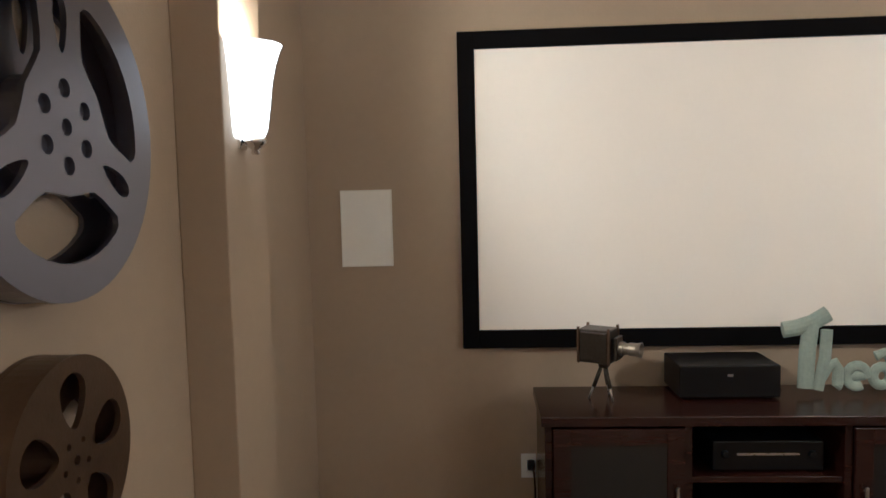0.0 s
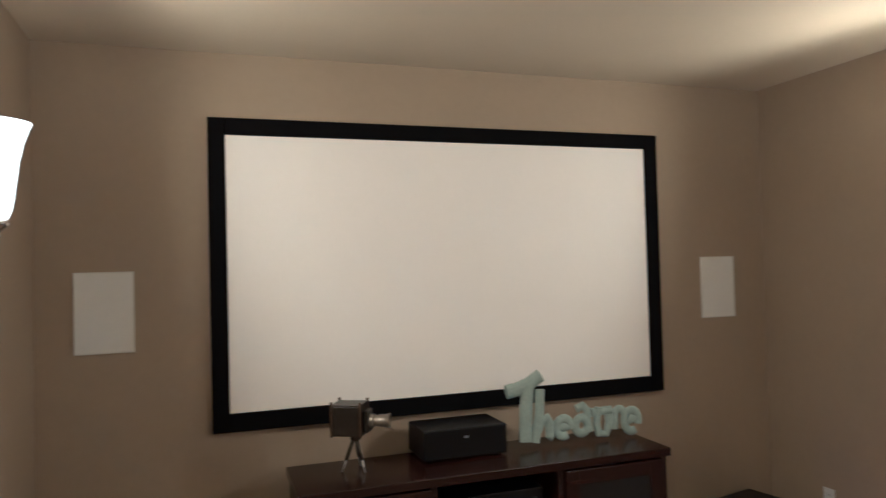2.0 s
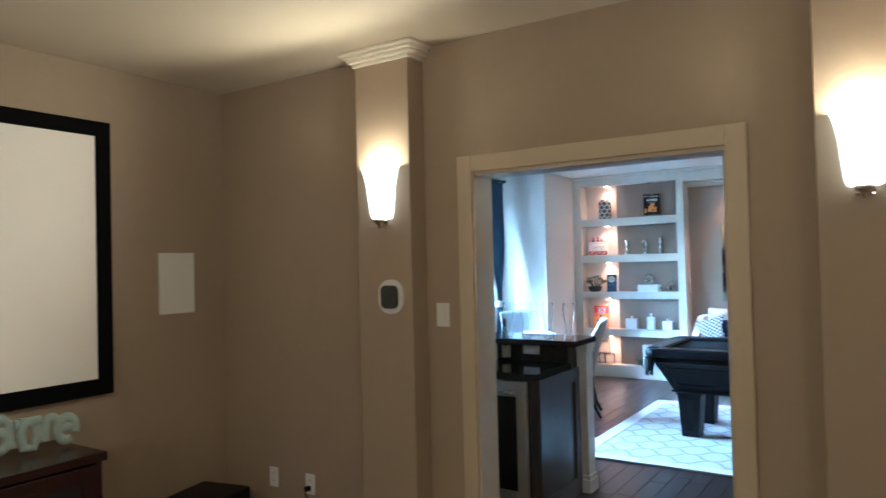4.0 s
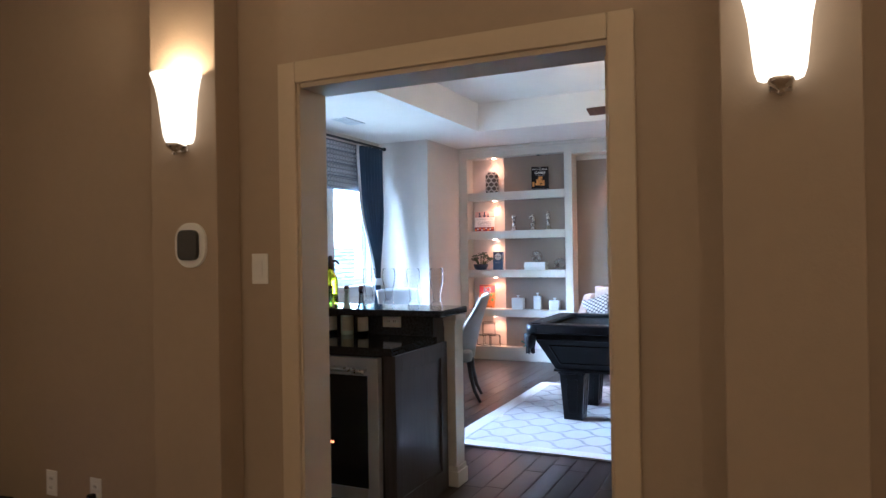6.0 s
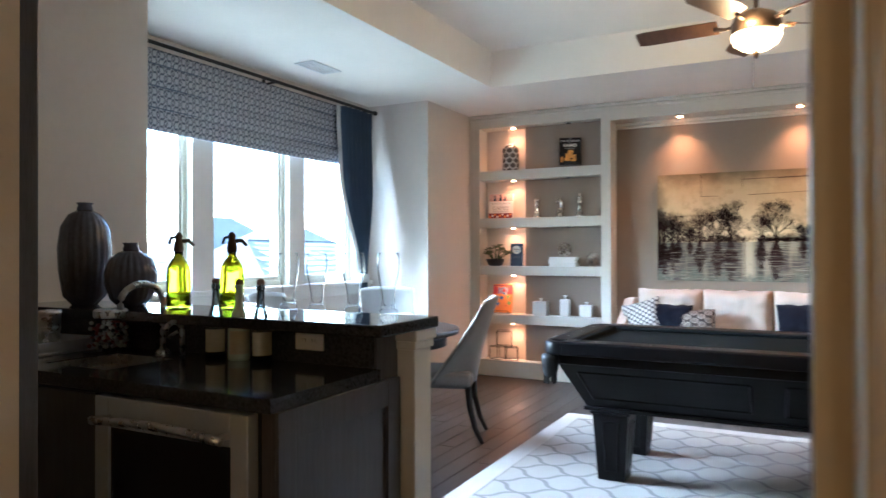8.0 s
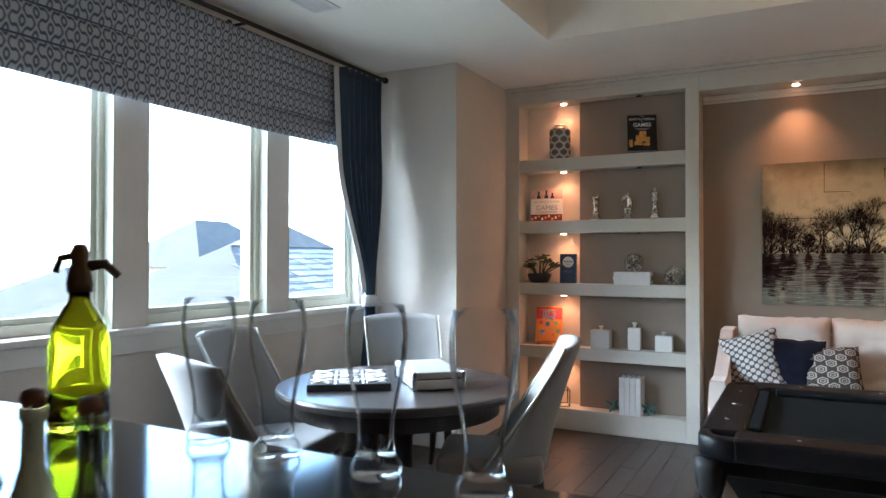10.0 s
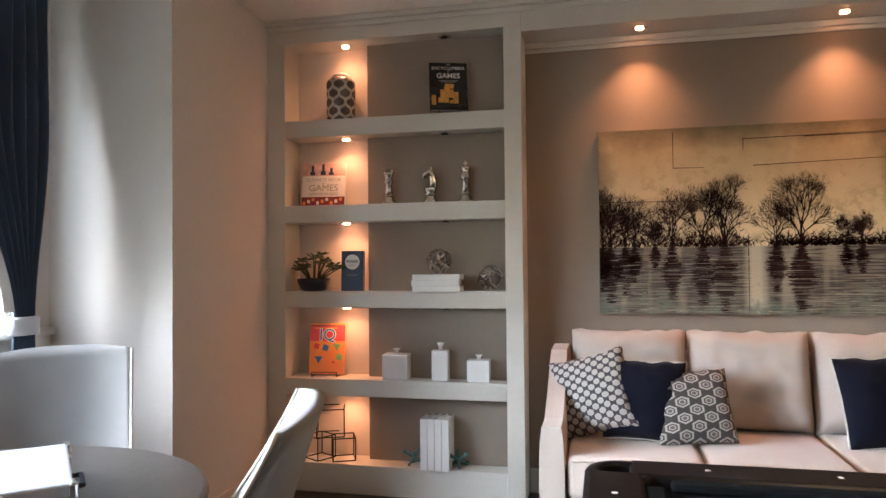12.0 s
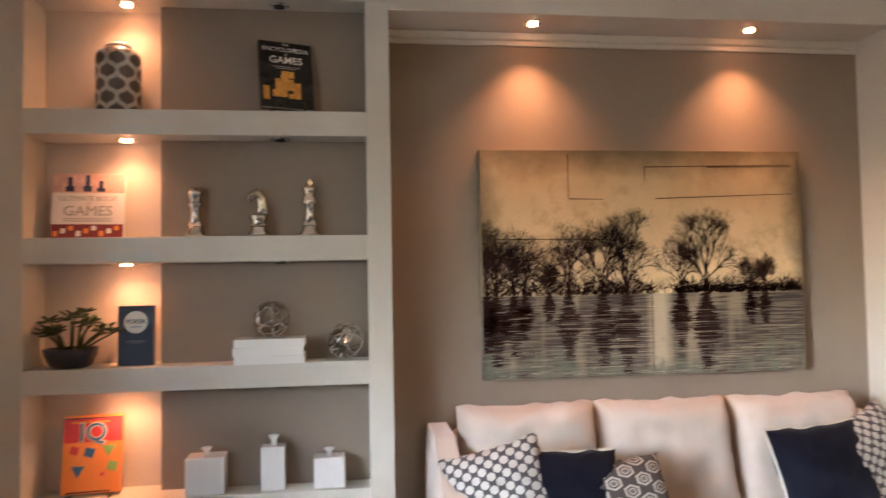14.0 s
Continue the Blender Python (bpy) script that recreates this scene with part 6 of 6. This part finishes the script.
b4 = book("puzzle_book", 10.02, 3.12, Z4 + 0.01, 0.215, 0.30, 0.03, M_ORANGE, "orange and red paperback puzzle book titled IQ", -84, 10)
patch(b4, "red_band", -0.1074, 0.1074, 0.195, 0.285, 0.03, M_RED, 0.0006)
patch(b4, "stripe", -0.1074, 0.1074, 0.285, 0.29, 0.03, M_NAVYPRINT, 0.0006)
patch(b4, "caption_line", -0.08, 0.06, 0.268, 0.276, 0.03, M_GOLDPRINT, 0.0009)
words(b4, "IQ", 0.098, M_WHITEPRINT, 0, 0.230, 0.03, 0.004, 0.0010)
words(b4, "IQ", 0.098, M_BLUEPRINT, 0, 0.230, 0.03, 0.0, 0.0022)
for x, z, w, m in ((-0.065, 0.165, 0.03, M_RED), (-0.01, 0.155, 0.034, M_BLUEPRINT), (0.06, 0.165, 0.04, M_GREENPRINT), (-0.05, 0.09, 0.04, M_BLUEPRINT), (0.075, 0.10, 0.034, M_GREENPRINT), (0.04, 0.07, 0.014, M_RED)):
    d = bmesh.new()
    n, r = (3 if w == 0.04 else 4), w / 1.4
    c0 = [d.verts.new((x + r * math.cos(0.5 + 2 * math.pi * k / n), -0.0151, z + r * math.sin(0.5 + 2 * math.pi * k / n))) for k in range(n)]
    c1 = [d.verts.new((v.co.x, -0.0160, v.co.z)) for v in c0]
    d.faces.new(c0), d.faces.new(c1)
    for k in range(n):
        d.faces.new((c0[k], c0[(k + 1) % n], c1[(k + 1) % n], c1[k]))
    part("printed_shape", d, m, b4)
easel(10.02, 3.12, Z4, -84, 0.15)


def square_bottle(y, w, h, neck, label):
    ob = shelf_thing("ceramic_bottle", 9.985, y, Z4, label, "vase", -88, "white ceramic bottles")
    part("body", box(-w / 2, w / 2, -w * 0.36, w * 0.36, 0, h, 0.006, segments=3), M_CERAMIC, ob)
    part("neck", lathe([(0.013, h - 0.001), (0.011, h + neck * 0.5), (0.022, h + neck), (0.019, h + neck), (0.008, h + neck * 0.5)], 20), M_CERAMIC, ob, smooth=True)


square_bottle(2.675, 0.148, 0.145, 0.03, "wide square white ceramic bottle")
square_bottle(2.415, 0.095, 0.172, 0.04, "tall square white ceramic bottle")
square_bottle(2.195, 0.125, 0.122, 0.028, "small square white ceramic bottle")


def wire_cube(x, y, z, s, rz, rx=0.0, ry=0.0):
    ob = shelf_thing("wire_cube", x, y, z, "open dark iron wire cube ornament", "ornament", 0, "wire cubes")
    ob.matrix_basis = pose(x, y, z, rx, ry, rz)
    c = [Vector((a, b, d)) * s for a in (-0.5, 0.5) for b in (-0.5, 0.5) for d in (0, 1)]
    for i in range(8):
        for j in range(i + 1, 8):
            if abs((c[i] - c[j]).length - s) < 1e-6:
                part("rod", tube([c[i], c[j]], 0.0035, 6), M_WIRE, ob)


wire_cube(10.03, 3.02, Z5 + 0.003, 0.13, 25)
wire_cube(10.03, 3.17, Z5 + 0.003, 0.13, 60)
wire_cube(10.03, 3.10, Z5 + 0.14, 0.16, 20)

for k in range(4):
    ob = shelf_thing("upright_book", 9.99, 2.495 - 0.041 * k, Z5, "white hardback book standing between jack bookends", "book", -90, "upright white books")
    part("pages", box(-0.015, 0.015, -0.09, 0.095, 0.004, 0.275), M_PAPER, ob)
    part("cover", boxes((-0.019, -0.016, -0.1, 0.1, 0, 0.285), (0.016, 0.019, -0.1, 0.1, 0, 0.285), (-0.016, 0.016, -0.1, -0.095, 0, 0.285)), M_CERAMIC, ob)


def jack(y, rz):
    ob = shelf_thing("jack_bookend", 9.98, y, Z5 + 0.04, "verdigris cast iron toy jack bookend", "bookend", rz, "jack bookends")
    ob.matrix_basis = pose(9.98, y, Z5 + 0.046, 35, 35, rz)
    for ax in (Vector((1, 0, 0)), Vector((0, 1, 0)), Vector((0, 0, 1))):
        bm = bmesh.new()
        tube([ax * -0.06, ax * 0.0, ax * 0.06], [0.007, 0.011, 0.007], 8, bm)
        for s in (-1, 1):
            if abs(ax.z) < 0.5:
                bmesh.ops.create_icosphere(bm, subdivisions=2, radius=0.014, matrix=Matrix.Translation(ax * 0.062 * s))
        part("spike", bm, M_VERDI, ob, smooth=True)


jack(2.575, 20)
jack(2.315, 65)

# ---- window dressing ----
rs = thing("roman_shade", 7.2, 4.06, 2.12, "navy and grey patterned roman shade, half drawn up", "window shade")


def shade_sheet(u, v, s):
    z = v * 0.53
    fold = 0.016 * abs(math.sin(math.pi * (z / 0.145))) ** 0.6
    return Vector((-1.36 + 2.66 * u, -fold - (0.006 if s == 0 else 0.0) + 0.004 * math.sin(9 * u), z - 0.012 * math.sin(math.pi * u) * (1 - v)))


part("cloth", shell(shade_sheet, 30, 44), M_SHADE, rs, smooth=True)
part("head_rail", box(-1.36, 1.30, 0.004, 0.055, 0.48, 0.53), M_BLACKM, rs)
for k in range(1, 4):
    part("fold_batten", tube([(-1.36, -0.006, 0.145 * k), (1.30, -0.006, 0.145 * k)], 0.0045, 6), M_CURTAIN, rs)
rod = thing("curtain_rod", 7.35, 3.99, 2.67, "dark metal curtain rod on brackets", "curtain rod")
part("pole", tube([(-1.52, 0, 0), (1.52, 0, 0)], 0.013, 12), M_BLACKM, rod, smooth=True)
for sx in (-1, 1):
    part("finial", lathe([(0.013, 0), (0.022, 0.006), (0.022, 0.03), (0.01, 0.04)], 16, m=Matrix.Translation((sx * 1.52, 0, 0)) @ pose(0, 0, 0, 0, 90 * sx, 0)), M_BLACKM, rod)
for x in (-1.4, 0.1, 1.4):
    part("bracket", boxes((x - 0.008, x + 0.008, -0.004, 0.13, -0.012, 0.0), (x - 0.015, x + 0.015, 0.122, 0.13, -0.045, 0.03)), M_BLACKM, rod)
cu = thing("curtain", 8.60, 4.0, 0, "navy curtain panel gathered by a pale tieback", "curtain")


def curtain_sheet(u, v, s):
    z = 0.02 + v * 2.63
    t = 1.06
    g = max(0.0, min(1.0, abs(z - t) / 1.0))
    g = g * g * (3 - 2 * g)
    left = (0.05 - 0.30 * g) if z > t else (0.05 - 0.06 * g)
    right = 0.16 + 0.06 * g
    amp = 0.012 + 0.022 * g
    x = left + (right - left) * u
    y = amp * math.sin(2 * math.pi * 7 * u + 0.6 * math.sin(3 * z)) + 0.005 * math.sin(5 * z + 9 * u)
    return Vector((x, y + (0.004 if s else -0.004), z))


part("panel", shell(curtain_sheet, 84, 60), M_CURTAIN, cu, smooth=True)
part("lead_edge", shell(lambda u, v, s: curtain_sheet(0, 0.42 + v * 0.58, 0) + Vector((-0.004 - 0.055 * u, -0.005 + (0.003 if s else 0), 0)), 3, 40), M_LINING, cu, "pale leading edge band")
part("tieback", lathe([(0.085, 1.02), (0.09, 1.03), (0.09, 1.09), (0.085, 1.1)], 24, m=Matrix.Translation((0.105, 0, 0)) @ Matrix.Diagonal((0.85, 0.48, 1, 1))), M_LINING, cu, "pale grey tieback", smooth=True)

# ---- ceiling fittings ----
fan = thing("ceiling_fan", 7.40, 0.485, 2.38, "five-blade ceiling fan with dark wood blades and lit glass bowl", "ceiling fan")
part("light_bowl", lathe([(0.02, 0.045), (0.07, 0.052), (0.115, 0.085), (0.13, 0.125), (0.125, 0.14), (0.11, 0.14)], 36), M_FANGLASS, fan, "glowing frosted glass bowl", smooth=True)
part("finial", lathe([(0.004, 0.0), (0.012, 0.012), (0.016, 0.03), (0.012, 0.0445)], 16), M_BRONZE, fan, smooth=True)
part("motor", lathe([(0.10, 0.1405), (0.13, 0.15), (0.135, 0.19), (0.11, 0.24), (0.05, 0.27), (0.03, 0.275)], 32), M_BRONZE, fan, "bronze motor housing", smooth=True)
part("down_rod", lathe([(0.014, 0.27), (0.014, 0.65)], 12), M_BRONZE, fan)
part("canopy", lathe([(0.03, 0.62), (0.07, 0.66), (0.075, 0.6995)], 24), M_BRONZE, fan, smooth=True)
part("pull_chain", tube([(0.05, 0.02, 0.06), (0.05, 0.02, -0.16)], 0.002, 6), M_BRONZE, fan)
for k in range(5):
    a = radians(72 * k + 14)
    m = Matrix.Rotation(a, 4, "Z")
    iron = part("blade_iron", tube([m @ Vector(p) for p in ((0.10, 0, 0.2), (0.16, 0, 0.19), (0.22, 0, 0.2))], [0.012, 0.009, 0.014], 8), M_BRONZE, fan, smooth=True)
    bl = shell(lambda u, v, s: m @ Vector((0.20 + 0.46 * u, (2 * v - 1) * (0.052 + 0.016 * u) * (1 - 0.3 * max(0, u - 0.9) * 10 * (2 * v - 1) ** 2), 0.205 + 0.02 * (2 * v - 1) + (0.006 if s else 0))), 12, 6)
    part("blade", bl, M_FANBLADE, iron)
for k in range(3):
    point("fan_lamp", 7.40 + 0.17 * math.cos(2.1 * k + 0.9), 0.485 + 0.17 * math.sin(2.1 * k + 0.9), 2.53, 0.5, WARM, 0.03)
vt = thing("ceiling_vent", 7.53, 3.63, RH, "white slotted ceiling air vent", "vent")
part("frame", boxes((-0.18, 0.18, -0.09, -0.07, -0.008, -0.0005), (-0.18, 0.18, 0.07, 0.09, -0.008, -0.0005), (-0.18, -0.16, -0.07, 0.07, -0.008, -0.0005), (0.16, 0.18, -0.07, 0.07, -0.008, -0.0005)), M_WHITEPLASTIC, vt)
part("backing", box(-0.16, 0.16, -0.07, 0.07, -0.002, -0.0005), M_BLACKM, vt)
for k in range(8):
    part("slat", box(-0.16, 0.16, -0.066 + 0.017 * k, -0.054 + 0.017 * k, -0.007, -0.003), M_WHITEPLASTIC, vt)
cp = thing("ceiling_speaker", 7.22, 2.16, TRAY, "round white ceiling speaker grille", "speaker")
part("rim", lathe([(0.125, -0.0005), (0.125, -0.008), (0.112, -0.01), (0.112, -0.0005)], 40), M_WHITEPLASTIC, cp)
part("grille", lathe([(0.111, -0.0006), (0.111, -0.007), (0.05, -0.008)], 36), M_GRILLE, cp)

# ---- outdoors ----
M_GROUND = surface("lawn_ground", (0.34, 0.33, 0.24), 0.95, var=0.3, scale=0.3, fine=3, bump=0.3)
M_SHINGLE = surface("grey_shingle", (0.06, 0.052, 0.044), 0.9, var=0.25, scale=1.2, fine=18, bump=0.4, bscale=60)
tab_g = Graph("weathered_shingle_tab")
tab_p = tab_g.coords()
tab_g.set(Base_Color=tab_g.mix(tab_g.math("ADD", tab_g.math("MULTIPLY", tab_g.node("ShaderNodeNewGeometry").outputs["Random Per Island"], 0.7), tab_g.math("MULTIPLY", tab_g.noise(tab_p, 14, 4), 0.4)), (0.10, 0.088, 0.076), (0.24, 0.213, 0.185)), Roughness=0.9)
tab_g.bump(tab_g.noise(tab_p, 90, 3), 0.4, 0.004)
M_TAB = tab_g.m
M_BRICK = surface("pale_brick_wall", (0.30, 0.23, 0.18), 0.9, var=0.15, scale=1, fine=12, bump=0.3)
M_FOLIAGE = surface("tree_foliage", (0.06, 0.09, 0.03), 0.8, var=0.4, scale=2, bump=0.2)
M_BARK = surface("tree_bark", (0.12, 0.09, 0.07), 0.9, var=0.3, bump=0.4)
setting("ground", box(-400, 400, -400, 900, -3.6, -3.2), M_GROUND, "pale lawn and ground below the windows", "ground")


def hip_roof(name, x, y, zb, w, d, h, rz, label, wall=2.8, courses=11):
    ob = thing(name, x, y, -3.2, label, "house", rz)
    part("wall", box(-w / 2 + 0.4, w / 2 - 0.4, -d / 2 + 0.4, d / 2 - 0.4, 0.0, zb + 3.2), M_BRICK, ob)
    bm = bmesh.new()
    run = d / 2
    for k in range(courses):
        a, b = k / courses, (k + 1) / courses
        i, j = run * a, run * b
        z0, z1 = zb + 3.2 + h * a, zb + 3.2 + h * b
        frustum(-w / 2 + i, w / 2 - i, -d / 2 + i, d / 2 - i, z0 + 0.02, -w / 2 + j + 0.02, w / 2 - j - 0.02, -d / 2 + j + 0.02, d / 2 - j - 0.02, z1 + 0.055, bm)
    part("roof", bm, M_SHINGLE, ob)
    for k in range(3):
        wx = -w / 4 + k * w / 4
        win = part("window", box(wx - 0.5, wx + 0.5, -d / 2 + 0.37, -d / 2 + 0.41, zb + 3.2 - 2.0, zb + 3.2 - 0.7), M_DIMGLASS, ob)
        part("frame", boxes((wx - 0.58, wx - 0.5, -d / 2 + 0.35, -d / 2 + 0.4, zb + 1.12, zb + 2.58), (wx + 0.5, wx + 0.58, -d / 2 + 0.35, -d / 2 + 0.4, zb + 1.12, zb + 2.58)), M_WINFRAME, win)
    return ob


near_house = hip_roof("neighbour_house", 15.2, 9.6, -0.35, 12.5, 7.4, 1.85, 8, "grey shingled lower roof just outside the window", courses=20)
tab_rng, tabs = random.Random(12), bmesh.new()
for k in range(20):
    a, b = k / 20, (k + 1.25) / 20
    x, lim = -6.25 + 3.7 * a + 0.05 + tab_rng.uniform(0, 0.3), 6.25 - 3.7 * a - 0.05
    while x < lim:
        w = min(tab_rng.uniform(0.2, 0.42), lim - x)
        y0, y1, lift = -3.7 + 3.7 * a - 0.02, -3.7 + 3.7 * b, tab_rng.uniform(0.030, 0.055)
        z0, z1 = 2.85 + 1.85 * a + lift, 2.85 + 1.85 * b + 0.028
        c = [tabs.verts.new(p) for p in ((x, y0, z0), (x + w - 0.012, y0, z0), (x + w - 0.012, y1, z1), (x, y1, z1), (x, y0, z0 - 0.03), (x + w - 0.012, y0, z0 - 0.03))]
        tabs.faces.new(c[:4]), tabs.faces.new((c[4], c[5], c[1], c[0]))
        x += w
tagged(part("shingles", tabs, M_TAB, near_house), kind="stuff")
hip_roof("neighbour_house", 45, 36, 0.6, 11, 9, 3.0, -12, "pale brick house with a steep grey hip roof")
hip_roof("neighbour_house", 27, 33, -1.6, 12, 9, 2.4, 20, "pale brick house with a grey hip roof")
hip_roof("neighbour_house", 8, 42, 0.0, 13, 9, 3.2, -8, "distant brick house with a grey roof")
hip_roof("neighbour_house", 48, 46, 0.6, 14, 10, 3.8, 5, "distant brick house with a tall roof")


def tree(x, y, h, seed):
    ob = thing("tree", x, y, -3.2, "leafy green garden tree seen beyond the window", "tree", group="garden trees")
    q = random.Random(seed)
    trunk = tube([(0, 0, 0), (0.05, 0, h * 0.3), (0.0, 0.1, h * 0.55)], [0.16, 0.12, 0.06], 8)
    lv = bmesh.new()
    for k in range(7):
        a = 2 * math.pi * k / 7
        tip = Vector((h * 0.22 * math.cos(a), h * 0.22 * math.sin(a), h * q.uniform(0.6, 0.85)))
        tube([(0, 0.05, h * 0.4), tip * 0.6 + Vector((0, 0, h * 0.2)), tip], [0.06, 0.04, 0.015], 6, trunk)
    part("trunk", trunk, M_BARK, ob, smooth=True)
    for k in range(1500):
        d = Vector((q.gauss(0, 1), q.gauss(0, 1), q.gauss(0, 0.8))).normalized() * q.uniform(0.5, 1.0) ** 0.5
        c = Vector((d.x * h * 0.3, d.y * h * 0.3, h * 0.68 + d.z * h * 0.3))
        if noise.noise(c * 0.9 + Vector((seed, 0, 0))) < -0.12:
            continue
        r = q.uniform(0.07, 0.16)
        e1 = Vector((q.gauss(0, 1), q.gauss(0, 1), q.gauss(0, 1))).normalized()
        e2 = e1.orthogonal().normalized()
        lv.faces.new([lv.verts.new(c + e1 * r), lv.verts.new(c + e2 * r * 0.5), lv.verts.new(c - e1 * r), lv.verts.new(c - e2 * r * 0.5)])
    part("crown", lv, M_FOLIAGE, ob)


tree(8.6, 9.6, 4.2, 2)
tree(13.5, 24, 5.2, 4)

# ---- floor boards of the games room ----
fl = setting("floor_games", box(3.755, 10.45, -2.75, 4.30, -0.12, -0.012), M_BLACKM, "dark hardwood plank floor", "floor")
PWID, PLEN = 0.127, 1.22
plank_mesh = bpy.data.meshes.new("plank")
pb = box(-PLEN / 2 + 0.0008, PLEN / 2 - 0.0008, -PWID / 2 + 0.0008, PWID / 2 - 0.0008, -0.0118, 0.0, 0.0016, segments=1)
pb.to_mesh(plank_mesh)
pb.free()
plank_mesh.materials.append(M_FLOOR)
pr = random.Random(3)
rest = bmesh.new()
row = 0
y = -2.75 + PWID / 2
while y < 4.2:
    x = 3.755 - pr.uniform(0.0, 0.9) + PLEN / 2
    while x - PLEN / 2 < 10.3:
        x0, x1 = max(x - PLEN / 2, 3.76), min(x + PLEN / 2, 10.3)
        whole = x0 == x - PLEN / 2 and x1 == x + PLEN / 2
        if whole and -1.0 < y < 3.44:
            o = new("plank", plank_mesh)
            o.parent = fl
            o.location = (x, y, pr.uniform(-0.0004, 0.0))
        elif x1 - x0 > 0.02:
            box(x0 + 0.0008, x1 - 0.0008, y - PWID / 2 + 0.0008, y + PWID / 2 - 0.0008, -0.0118, -0.0002, bm=rest)
        x += PLEN
    y += PWID
    row += 1
tagged(part("cut_planks", rest, M_FLOOR, fl), kind="stuff")
